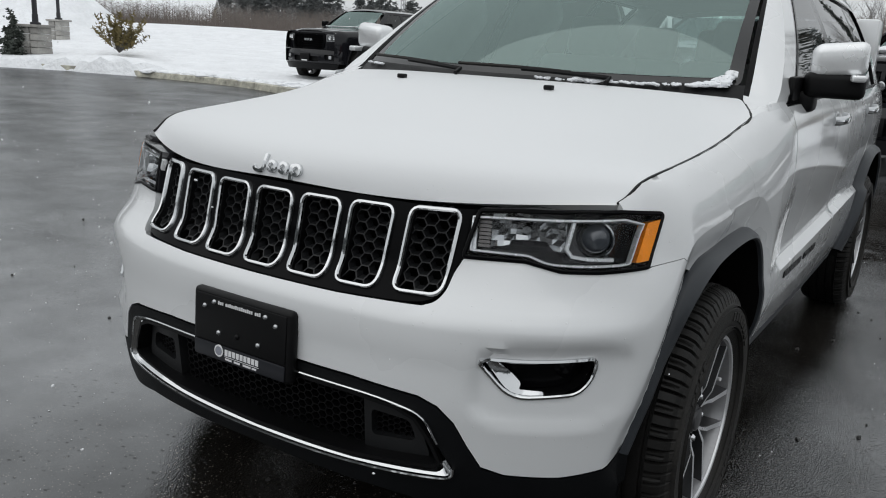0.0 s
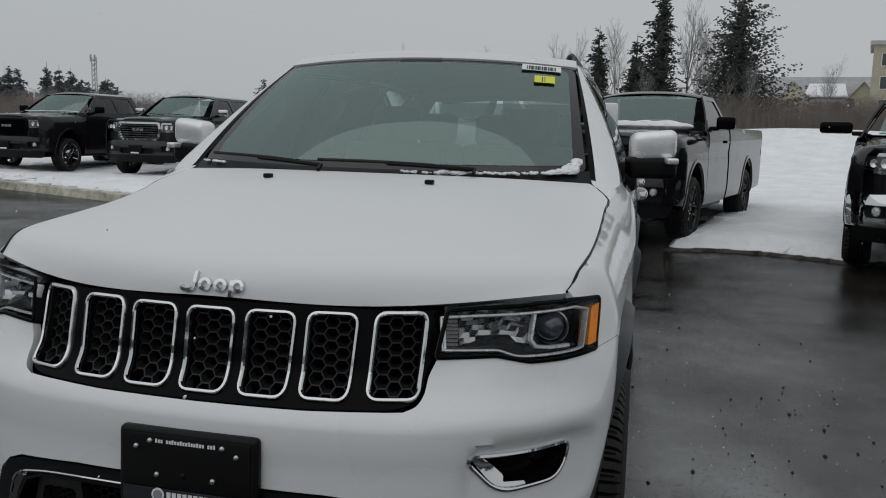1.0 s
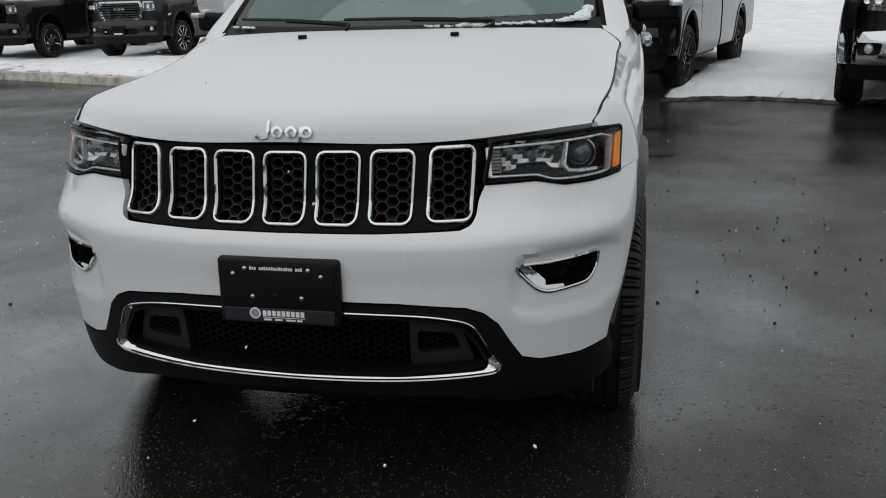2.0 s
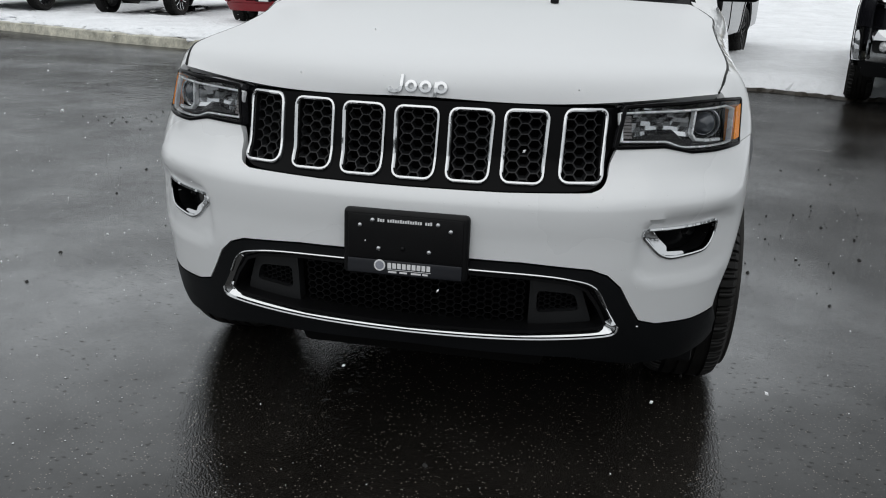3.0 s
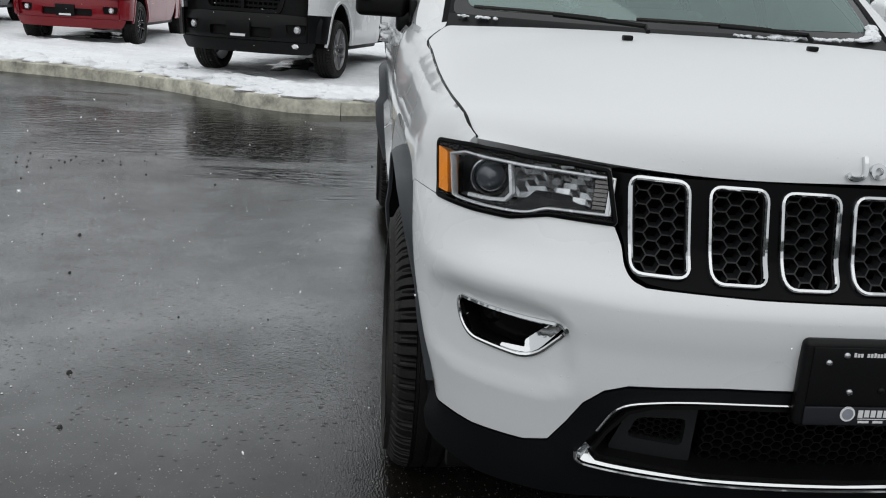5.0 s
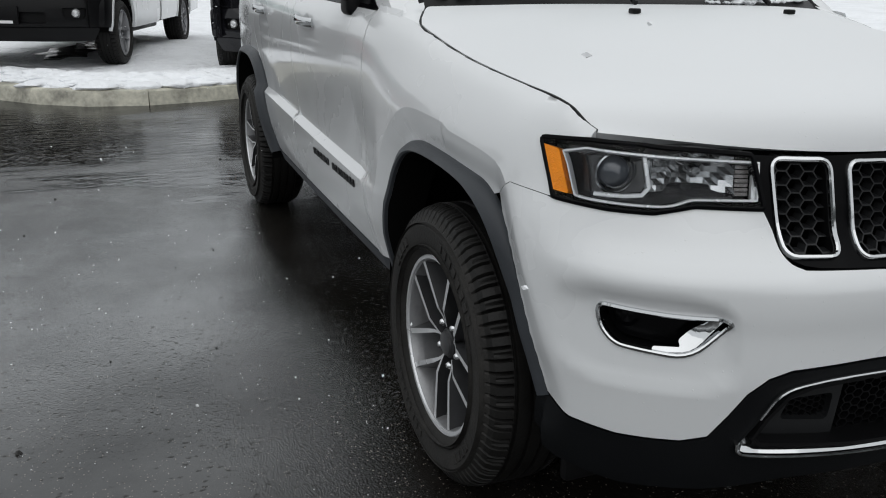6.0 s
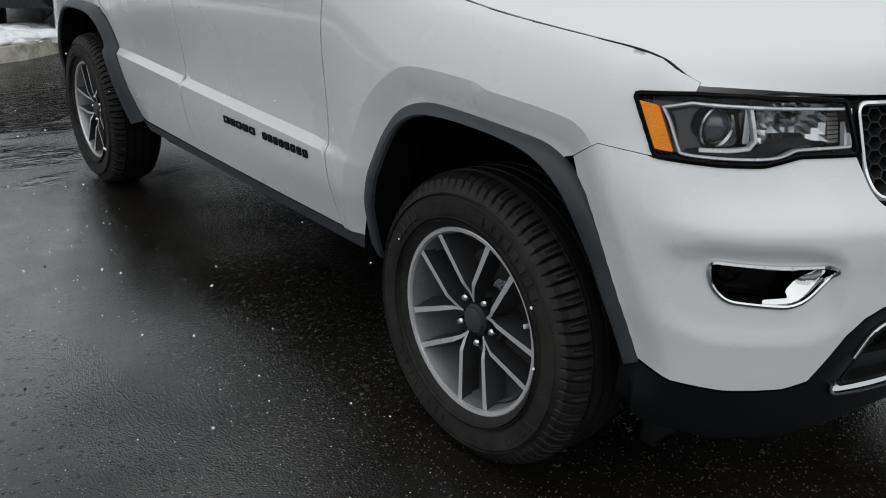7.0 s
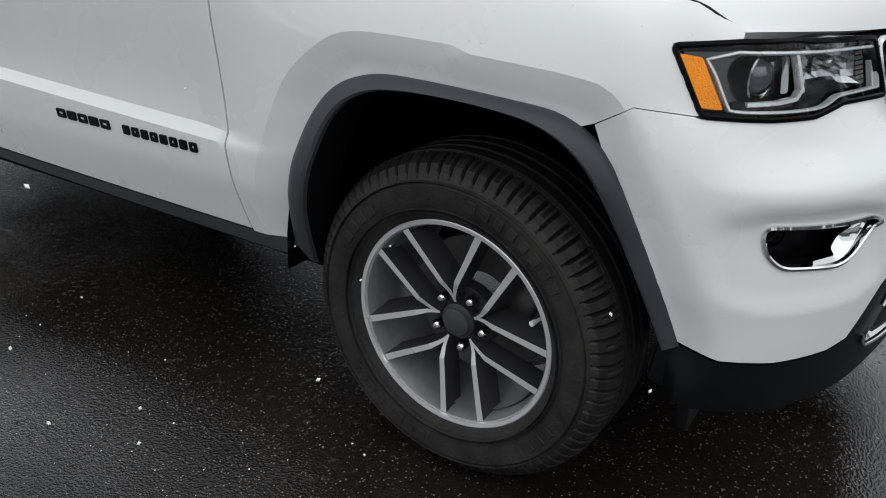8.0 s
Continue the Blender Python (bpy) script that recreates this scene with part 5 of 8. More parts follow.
def wheel(parent, m, r=0.238, R=TYRE_R, w=0.250, face=0.072, bright=None, dim=None, label="black all-season tyre on a five-pair spoke alloy rim"):
    """A wheel about x, outer side at +x, with five pairs of machined spokes."""
    ALLOY_, DIM_ = bright or ALLOY, dim or ALLOY_DARK
    vs, side, tread = tyre_geo(R, r + 0.005, w) if dim is None else tyre_geo(R, r + 0.005, w, 240, 5)
    wh = part("wheel", (vs, side), RUBBER, parent, label, m, smooth=30)
    part("tread", (vs, tread), TREAD, wh, "wet black tread blocks, arch shade put into their colour", smooth=22)
    barrel = lathe([(face + 0.026, r + 0.002), (face + 0.034, r - 0.002), (face + 0.030, r - 0.012), (face + 0.008, r - 0.018), (-0.06, r - 0.03), (-0.12, r - 0.028), (-0.12, r - 0.034), (-0.06, r - 0.036), (face, r - 0.024)], 72)
    rim = part("rim", barrel, BARREL if dim is None else DIM_, wh)
    lipg = lathe([(face + 0.0262, r + 0.004), (face + 0.036, r + 0.003), (face + 0.038, r), (face + 0.037, r - 0.008), (face + 0.026, r - 0.011)], 72)
    part("rim_lip", lipg, ALLOY_, wh, "machined rim edge")
    faces_, flanks = [], []
    for k in range(5):
        a0 = math.radians(62 + 72 * k)
        for q in (-1, 1):
            # a twin pair, parallel to the rim, each bending at the hub to meet its neighbour
            k_r = r / 0.245
            px = np.array([0.038, 0.050, 0.066, 0.092, 0.160, 0.2290]) * k_r
            py = q * np.array([0.0285, 0.0340, 0.0390, 0.0425, 0.0460, 0.0500]) * k_r
            wid = np.array([0.0030, 0.0036, 0.0046, 0.0064, 0.0070, 0.0080]) * k_r
            x = face + np.array([0.006, 0.009, 0.013, 0.022, 0.026, 0.030])
            dep = np.array([0.030, 0.034, 0.042, 0.052, 0.054, 0.054])
            c = np.stack([math.cos(a0) * px - math.sin(a0) * py, math.sin(a0) * px + math.cos(a0) * py], 1)
            t = np.gradient(c, axis=0)
            t /= np.linalg.norm(t, axis=1)[:, None]
            nrm = np.stack([-t[:, 1], t[:, 0]], 1)
            lo, hi = c - nrm * wid[:, None], c + nrm * wid[:, None]
            inner, outer = wid + 0.004, wid + np.array([0.004, 0.006, 0.010, 0.016, 0.016, 0.014])
            lo2, hi2 = c - nrm * (outer if q < 0 else inner)[:, None], c + nrm * (inner if q < 0 else outer)[:, None]
            vs = [(x[i], *p) for i in range(6) for p in (lo[i], hi[i])]
            faces_.append((vs, [(2 * i, 2 * i + 2, 2 * i + 3, 2 * i + 1) for i in range(5)]))
            v2 = []
            for i in range(6):
                v2 += [(x[i] - 0.0006, *lo[i]), (x[i] - dep[i], *lo2[i]), (x[i] - dep[i], *hi2[i]), (x[i] - 0.0006, *hi[i])]
            f2 = []
            for i in range(5):
                b = 4 * i
                f2 += [(b, b + 1, b + 5, b + 4), (b + 1, b + 2, b + 6, b + 5), (b + 2, b + 3, b + 7, b + 6)]
            flanks.append((v2, f2))
    for g in flanks:
        part("spoke", g, DIM_, rim, smooth=30)
    for vs, fs in faces_:
        part("spoke_face", (vs, [f[::-1] for f in fs]), ALLOY_, rim, smooth=0)
    hub = lathe([(face - 0.05, 0.078), (face - 0.022, 0.074), (face - 0.020, 0.044), (face + 0.004, 0.040), (face + 0.008, 0.032)], 40)
    part("hub", hub, DIM_, wh)
    part("centre_cap", lathe([(face + 0.008, 0.0325), (face + 0.014, 0.031), (face + 0.016, 0.026), (face + 0.0165, 0.0005)], 32), mat("cap_grey", (0.06, 0.06, 0.063), 0.35, 0.3), wh)
    for k in range(5):
        a = math.radians(62 + 72 * k)
        nut = lathe([(-0.03, 0.0125), (0.010, 0.0125), (0.018, 0.0105), (0.023, 0.006), (0.0235, 0.0005)], 8)
        nut = moved(nut, pose(face - 0.012, 0.0615 * math.cos(a), 0.0615 * math.sin(a)))
        part("lug_nut", nut, CHROME, wh)
    a = math.radians(30)
    part("valve", moved(lathe([(-0.02, 0.004), (0.014, 0.004), (0.02, 0.006), (0.03, 0.006), (0.031, 0.0005)], 10), pose(face - 0.012, 0.188, 0.058, 0, 0, -12)), PRINT_WHITE, wh)
    part("brake_disc", lathe([(face - 0.09, 0.08), (face - 0.085, 0.165), (face - 0.115, 0.165), (face - 0.115, 0.08)], 48), CAST, wh)
    part("caliper", moved(box(-0.03, 0.035, -0.06, 0.06, -0.035, 0.035, 0.012, 3), pose(face - 0.09, 0.12, 0.06, 65)), CAST, wh)
    for rr in (r + 0.022, r + 0.030, R - 0.048):
        part("sidewall_rib", lathe([(w / 2 - 0.003, rr - 0.002), (w / 2 + 0.006, rr), (w / 2 - 0.003, rr + 0.002)], 72), RUBBER, wh)
    # raised sidewall lettering as plain blocks
    for a0, cnt in ((35, 8), (215, 8), (130, 4), (310, 4)):
        for k in range(cnt):
            a = math.radians(a0 + 6.2 * k)
            rr = r + 0.058
            part("raised_block", moved(box(-0.002, 0.003, -0.010, 0.010, -0.012, 0.012, 0.001, 1), pose(w / 2 + 0.003, rr * math.cos(a), rr * math.sin(a), math.degrees(a) - 90)), RUBBER, wh, smooth=0)
    return wh


wx = 0.786
w_fl = wheel(car, pose(wx, -0.010, WHEEL_Z))
for m in (pose(wx, REAR_AXLE, WHEEL_Z, 24), pose(-wx, -0.010, WHEEL_Z, 0, 0, 180), pose(-wx, REAR_AXLE, WHEEL_Z, 40, 0, 180)):
    dup = copy_thing(w_fl, m)
    dup.parent = car

# chrome bead on the lower lip of the intake
lip_pts = [(-s, z + 0.004) for s, z in U_OUT[5:]] + [(s, z + 0.004) for s, z in reversed(U_OUT[5:-1])]
part("intake_bead", ring(smooth_line(lip_pts, 4), lambda s, z: wrap(s, z, 0.004), [(0.0045 * math.cos(a), 0.0055 * math.sin(a)) for a in np.linspace(0, 2 * math.pi, 8, False)], False, 0.03), CHROME, car, "chrome bead along the lower lip")
top_pts = [(-s, z) for s, z in reversed(U_OUT[1:5])] + list(U_OUT[0:5])
part("intake_bead", ring(smooth_line(top_pts, 4), lambda s, z: wrap(s, z, 0.005), [(0.0035 * math.cos(a), 0.005 * math.sin(a)) for a in np.linspace(0, 2 * math.pi, 8, False)], False, 0.03), CHROME, car, "chrome bead along the upper lip")

# wet snow left along the foot of the windscreen
r2 = random.Random(22)


def snow_clump(spots):
    """Lumps of wet snow at (place, size) spots, run together."""
    geos = []
    for p, sc in spots:
        bm = bmesh.new()
        bmesh.ops.create_icosphere(bm, subdivisions=2, radius=1)
        for v in bm.verts:
            k = 0.8 + 0.5 * noise.noise(v.co * 1.7 + Vector(p) * 30)
            v.co = Vector(p) + Vector((v.co.x * 1.5, v.co.y * 1.1, v.co.z * 0.75)) * sc * k
        bm.verts.ensure_lookup_table()
        geos.append(([v.co[:] for v in bm.verts], [[v.index for v in f.verts] for f in bm.faces]))
        bm.free()
    ob = part("snow_clump", join(*geos), SNOW, None)
    return tagged(ob, "wet snow left along the foot of the windscreen", "snow", kind="stuff")


spots = []
for k in range(110):
    u = 0.16 + 0.78 * r2.random() ** 0.8
    s_ = r2.uniform(0.003, 0.008) + (0.010 * r2.random() if 0.33 < u < 0.45 else 0)
    spots.append((screen(u, 0.004 + 0.010 * r2.random()) + np.array([0, -0.010, 0.006]), s_))
for k in range(46):
    t_ = r2.random()
    spots.append((screen(0.80 + 0.165 * t_, 0.008 + 0.10 * t_**2 * r2.uniform(0.3, 1.1)) + np.array([0, -0.012, 0.006]), r2.uniform(0.005, 0.011) + 0.009 * t_))
for k in range(14):
    spots.append((screen(-0.80 - 0.16 * r2.random(), 0.01) + np.array([0, -0.012, 0.004]), r2.uniform(0.004, 0.009)))
snow_clump(spots)


# ---------------------------------------------------------------- ground
def wet_ground(name, col, dry, rough, gloss, rip, pool=False):
    """Dark stony ground under a film of water: gloss grows toward a flat view, as on water."""
    m = bpy.data.materials.new(name)
    m.use_nodes = True
    n, l = m.node_tree.nodes, m.node_tree.links
    n.clear()
    co = n.new("ShaderNodeTexCoord")

    def noise_at(scale, detail=4.0, stretch=None, rgh=0.5):
        t = n.new("ShaderNodeTexNoise")
        t.inputs["Scale"].default_value, t.inputs["Detail"].default_value, t.inputs["Roughness"].default_value = scale, detail, rgh
        if stretch:
            mp = n.new("ShaderNodeMapping")
            mp.inputs["Scale"].default_value = stretch
            mp.inputs["Rotation"].default_value = (0, 0, radians(-18))
            l.new(co.outputs["Object"], mp.inputs["Vector"])
            l.new(mp.outputs[0], t.inputs["Vector"])
        else:
            l.new(co.outputs["Object"], t.inputs["Vector"])
        return t.outputs[0]

    def ramp(src, a, b_, lo, hi):
        r = n.new("ShaderNodeMapRange")
        r.inputs["From Min"].default_value, r.inputs["From Max"].default_value = a, b_
        r.inputs["To Min"].default_value, r.inputs["To Max"].default_value = lo, hi
        l.new(src, r.inputs["Value"])
        return r.outputs[0]

    def calc(op, a, b_):
        k = n.new("ShaderNodeMath")
        k.operation = op
        for i, v in enumerate((a, b_)):
            if isinstance(v, float):
                k.inputs[i].default_value = v
            else:
                l.new(v, k.inputs[i])
        return k.outputs[0]

    wet = noise_at(0.35, 3, (0.6, 1.7, 1))
    patch = noise_at(1.6, 6, None, 0.62)
    fine = noise_at(90, 3, None, 0.7)
    stone = n.new("ShaderNodeTexVoronoi")
    stone.inputs["Scale"].default_value = 170
    l.new(co.outputs["Object"], stone.inputs["Vector"])
    sep = n.new("ShaderNodeSeparateColor")
    l.new(stone.outputs["Color"], sep.inputs[0])
    chip = calc("MULTIPLY", ramp(sep.outputs[0], 0.87, 0.97, 0.0, 1.0), ramp(stone.outputs["Distance"], 0.25, 0.45, 1.0, 0.0))
    tone = calc("MULTIPLY", ramp(patch, 0.3, 0.7, 0.55, 1.4), ramp(sep.outputs[1], 0.0, 1.0, 0.65, 1.35))
    tone = calc("ADD", tone, calc("MULTIPLY", chip, dry))
    # open pores between the stones, where the film breaks
    pore = n.new("ShaderNodeTexVoronoi")
    pore.inputs["Scale"].default_value = 50
    pmap = n.new("ShaderNodeMapping")
    pmap.inputs["Scale"].default_value, pmap.inputs["Rotation"].default_value = (0.8, 1.25, 1), (0, 0, radians(12))
    l.new(co.outputs["Object"], pmap.inputs["Vector"])
    l.new(pmap.outputs[0], pore.inputs["Vector"])
    psep = n.new("ShaderNodeSeparateColor")
    l.new(pore.outputs["Color"], psep.inputs[0])
    coarse = ramp(noise_at(0.8, 4, None, 0.6), 0.42, 0.64, 0.985, 0.62)
    pit = calc("MULTIPLY", calc("GREATER_THAN", psep.outputs[0], coarse), ramp(calc("ADD", pore.outputs["Distance"], ramp(fine, 0.3, 0.7, -0.22, 0.22)), 0.14, 0.36, 1.0, 0.0))
    sc = n.new("ShaderNodeVectorMath")
    sc.operation = "SCALE"
    sc.inputs[0].default_value = col
    l.new(tone, sc.inputs["Scale"])
    if pool:
        mp, ln = n.new("ShaderNodeMapping"), n.new("ShaderNodeVectorMath")
        mp.vector_type = "TEXTURE"
        mp.inputs["Location"].default_value, mp.inputs["Rotation"].default_value, mp.inputs["Scale"].default_value = (-2.3, 5.5, 0), (0, 0, radians(-20)), (3.1, 1.45, 1)
        l.new(co.outputs["Object"], mp.inputs["Vector"])
        ln.operation = "LENGTH"
        l.new(mp.outputs[0], ln.inputs[0])
        wob = calc("ADD", ln.outputs["Value"], ramp(noise_at(0.9, 5, (0.7, 2.4, 1), 0.6), 0.3, 0.7, -0.75, 0.75))
        flood = ramp(wob, 0.85, 1.10, 1.0, 0.0)
    else:
        flood = None
    out, mix, df, gl, fr = (n.new("ShaderNode" + k) for k in ("OutputMaterial", "MixShader", "BsdfDiffuse", "BsdfGlossy", "Fresnel"))
    l.new(sc.outputs[0], df.inputs["Color"])
    gl.inputs["Color"].default_value = (0.97, 0.985, 1, 1)
    rg_ = ramp(wet, 0.40, 0.62, rough[0], rough[1])
    if flood is not None:
        # the film drains away from the car, and the open surface there is rougher
        gy = n.new("ShaderNodeSeparateXYZ")
        l.new(co.outputs["Object"], gy.inputs[0])
        rg_ = calc("MULTIPLY", rg_, ramp(calc("ADD", gy.outputs[1], ramp(noise_at(0.7, 3), 0.3, 0.7, -0.6, 0.6)), 0.2, 2.6, 1.0, 2.3))
        rg_ = calc("MULTIPLY", rg_, ramp(flood, 0.0, 1.0, 1.0, 0.16))
    l.new(rg_, gl.inputs["Roughness"])
    fr.inputs["IOR"].default_value = 1.33
    g = calc("MINIMUM", ramp(fr.outputs[0], 0.014, 0.114, 0.002, 0.36 * gloss), ramp(fr.outputs[0], 0.09, 0.54, 0.32 * gloss, 0.98 * gloss))
    if pool:
        # Gloss weakens towards +x, along an edge broken by noise.
        sx_ = n.new("ShaderNodeSeparateXYZ")
        l.new(co.outputs["Object"], sx_.inputs[0])
        gloss_fade = ramp(calc("ADD", sx_.outputs[0], ramp(noise_at(0.5, 4), 0.3, 0.7, -0.8, 0.8)), 0.5, 1.7, 1.0, 0.55)
        g = calc("MULTIPLY", g, gloss_fade)
    g = calc("MULTIPLY", g, ramp(patch, 0.35, 0.65, 0.80, 1.16))
    l.new(calc("MULTIPLY", g, ramp(pit, 0.0, 1.0, 1.0, 0.5)), mix.inputs[0])
    bp = n.new("ShaderNodeBump")
    bp.inputs["Distance"].default_value = 0.004
    st_ = ramp(wet, 0.40, 0.62, rip[0], rip[1])
    if flood is not None:
        st_ = calc("MULTIPLY", st_, ramp(flood, 0.0, 1.0, 1.0, 0.16))
    l.new(st_, bp.inputs["Strength"])
    l.new(calc("ADD", calc("ADD", stone.outputs["Distance"], fine), calc("MULTIPLY", pit, -1.6)), bp.inputs["Height"])
    if flood is not None:
        # wind ripples on the standing water
        rp = n.new("ShaderNodeBump")
        rp.inputs["Distance"].default_value = 0.012
        l.new(ramp(flood, 0.0, 1.0, 0.0, 0.55), rp.inputs["Strength"])
        l.new(noise_at(9.0, 3, (0.6, 1.6, 1), 0.6), rp.inputs["Height"])
        l.new(rp.outputs[0], bp.inputs["Normal"])
    for k in (df, gl):
        l.new(bp.outputs[0], k.inputs["Normal"])
    l.new(df.outputs[0], mix.inputs[1])
    l.new(gl.outputs[0], mix.inputs[2])
    l.new(mix.outputs[0], out.inputs[0])
    return m


ASPHALT = wet_ground("wet_asphalt", (0.0140, 0.0125, 0.0109), 13.0, (0.105, 0.05), 1.0, (0.36, 0.16), True)
ground = part("ground", ([(-400, -300, 0), (400, -300, 0), (400, 600, 0), (-400, 600, 0)], [(0, 1, 2, 3)]), ASPHALT, smooth=0)
tagged(ground, "dark wet asphalt of the car park", "ground", kind="structure")

KERB = smooth_line([(-60, -6.0), (-40, 2.6), (-27.0, 8.9), (-22.6, 11.0), (-20.4, 11.9), (-18.6, 12.3), (-16.6, 12.4), (-14.2, 12.3), (-11.1, 11.35), (-7.6, 10.0), (-5.65, 9.42), (-3.9, 8.6), (-2.7, 7.6), (-2.1, 7.02), (-1.45, 6.86), (-0.9, 6.95), (-0.3, 7.17), (0.05, 7.42), (0.30, 7.9), (0.35, 8.8)], 10)
KP = np.array(KERB)
ks = np.r_[0, np.cumsum(np.hypot(*np.diff(KP, axis=0).T))]


def kerb_at(s):
    return np.stack([np.interp(s, ks, KP[:, 0]), np.interp(s, ks, KP[:, 1])], -1)


kerb = thing("kerb", "pale concrete kerb with worn stained edges beside the snow", "kerb", kind="structure")
s, kk = 30.0, 0
rnd = random.Random(4)
while s < ks[-1] - 0.1:
    L = min(2.4 + 0.4 * rnd.random(), ks[-1] - s)
    line = kerb_at(np.linspace(s + 0.002, s + L - 0.002, 6))
    pts = [(x, y, 0) for x, y in line]
    g = sweep(pts, [(0, 0, 1)] * 6, [(0.03, -0.05), (0.0, 0.13 + 0.006 * rnd.random()), (-0.012, 0.147), (-0.04, 0.152), (-0.18, 0.152), (-0.19, -0.05)])
    part("kerb_stone", g, CONCRETE, kerb, smooth=30)
    s += L


# standing water along the kerb


# flakes that have just settled
rs = random.Random(12)
geos = []
SETTLED = mat("settled_flakes", (0.82, 0.84, 0.86), 0.7, 0, 0.03)
while len(geos) < 2600:
    x, y = rs.gauss(-1.0, 2.6), rs.gauss(-0.2, 2.4)
    if abs(x) < 0.93 and -0.9 < y < 3.9:
        continue
    s = rs.uniform(0.0008, 0.0022) * (1 if rs.random() < 0.9 else 1.9)
    a0 = rs.random() * 6
    vs = [(x + s * rs.uniform(0.6, 1.3) * math.cos(a0 + a), y + s * rs.uniform(0.6, 1.3) * math.sin(a0 + a), 0.0015) for a in (0, 1.26, 2.5, 3.8, 5.0)] + [(x, y, 0.0015 + 0.7 * s)]
    geos.append((vs, [(0, 1, 5), (1, 2, 5), (2, 3, 5), (3, 4, 5), (4, 0, 5)]))
tagged(part("settled_snow", join(*geos), SETTLED, smooth=0), "small wet snow flakes settled on the asphalt", "snow", kind="stuff")

# loose grit on the asphalt
GRIT = mat("dark_grit", (0.02, 0.019, 0.018), 0.6, 0, 0.3)
rg = random.Random(31)
geos = []
for cx, cy, sx, sy, n in ((-3.2, 3.8, 0.35, 0.22, 46), (1.6, 1.7, 0.35, 0.5, 34), (1.7, 2.6, 0.5, 0.9, 22), (-2.0, 1.2, 1.2, 1.6, 40), (-3.5, 5.0, 2.0, 1.5, 40), (2.2, 0.5, 1.0, 1.5, 30), (0.0, -2.4, 2.5, 1.0, 40)):
    for _ in range(n):
        x, y, s = rg.gauss(cx, sx), rg.gauss(cy, sy), rg.uniform(0.0025, 0.011)
        vs = [(x + s * rg.uniform(0.7, 1.2) * math.cos(a), y + s * rg.uniform(0.7, 1.2) * math.sin(a), 0.001) for a in (0, 1.3, 2.6, 3.9, 5.2)]
        vs += [(x + 0.5 * s * math.cos(a), y + 0.5 * s * math.sin(a), s * rg.uniform(0.7, 1.1)) for a in (0.6, 2.6, 4.6)]
        geos.append((vs, [(0, 1, 5), (1, 2, 6, 5), (2, 3, 6), (3, 4, 7, 6), (4, 0, 5, 7), (5, 6, 7)]))
tagged(part("grit", join(*geos), GRIT, smooth=0), "scattered dark grit on wet asphalt", "grit", kind="stuff")


def snow_sheet(name, outline, step, height, label, rim=0.12, base=0.0, holes=(), material=None):
    """Snow that lies over a stretch of ground, thinning at its edge."""
    o = np.array(dense(outline, step))

    def place(x, y):
        P = np.stack([x, y], -1).reshape(-1, 2)
        inn = inside(P, o)
        g = np.where(inn, edge_gap(P, o), 0)
        f = np.clip(g / rim, 0, 1)
        h = np.array([noise.noise((a * 0.35, b * 0.35, 1.3)) * 0.6 + noise.noise((a * 1.6, b * 1.6, 4.0)) * 0.26 + abs(noise.noise((a * 2.6, b * 2.6, 2.0))) * 0.34 for a, b in P])
        return np.stack([P[:, 0], P[:, 1], base + height(P[:, 0], P[:, 1], h) * np.sqrt(f) * (1.0) - 0.004], -1)

    vs, fs = sheet(outline, list(holes), step, place, 0.0)
    return tagged(part(name, (vs, fs), material or SNOW), label, "slush" if material else "snow", kind="stuff")


# ---------------------------------------------------------------- pickup trucks
PK_TOP = pchip([-1.0, -0.6, 0.0, 0.5, 0.62, 1.2, 5.0], [1.13, 1.16, 1.185, 1.20, 1.26, 1.29, 1.34])


def flank(y, z):
    """A pickup's side skin, car's left."""
    y, z = np.asarray(y, float), np.asarray(z, float)
    top = PK_TOP(y)
    q = np.clip((z - (top - 0.22)) / 0.22, 0, 1)
    nose = np.clip((0.62 - y) / 0.12, 0, 1)
    roll = (0.13 * nose + 0.03 * (1 - nose)) * (1 - np.sqrt(np.clip(1 - 0.97 * q * q, 0, 1)))
    low = 0.05 * np.clip((0.62 - z) / 0.25, 0, 1) ** 2
    waist = 0.012 * np.exp(-(((z - 0.98) / 0.05) ** 2))
    corner = 1.1 * np.clip(-0.50 - y, 0, 1) ** 2
    return np.stack([1.0 - roll - low - waist - corner, y, z], -1)


def face(x, z, off=0.0):
    """A pickup's nose."""
    x, z = np.asarray(x, float), np.asarray(z, float)
    return np.stack([x, -0.90 + 0.30 * np.abs(x) ** 3 + 0.05 * (z - 0.8) + 0.06 * np.clip(z - 1.0, 0, 1) - off, z], -1)


def mesh_bars(x0, x1, z0, z1, rows, cols, off, mtl, parent):
    for k in range(rows):
        z = z0 + (z1 - z0) * (k + 0.5) / rows
        part("grille_bar", sweep([tuple(face(x, z, off)) for x in np.linspace(x0, x1, 13)], [(0, -1, 0)] * 13, [(0.012, -0.01), (0.012, 0.006), (-0.012, 0.006), (-0.012, -0.01)]), mtl, parent, smooth=0)
    for k in range(cols):
        x = x0 + (x1 - x0) * (k + 0.5) / cols
        part("grille_bar", sweep([tuple(face(x, z, off - 0.008)) for z in np.linspace(z0, z1, 4)], [(0, -1, 0)] * 4, [(0.008, -0.01), (0.008, 0.006), (-0.008, 0.006), (-0.008, -0.01)]), mtl, parent, smooth=0)


LAMP_MASK = mat("smoked_lamp_mask", (0.06, 0.062, 0.066), 0.15, 0, 0.2, 8, 60, 0, 1.0)
STEEL = mat("grey_steel_wheel", (0.32, 0.32, 0.33), 0.4, 0.6, 0.1)


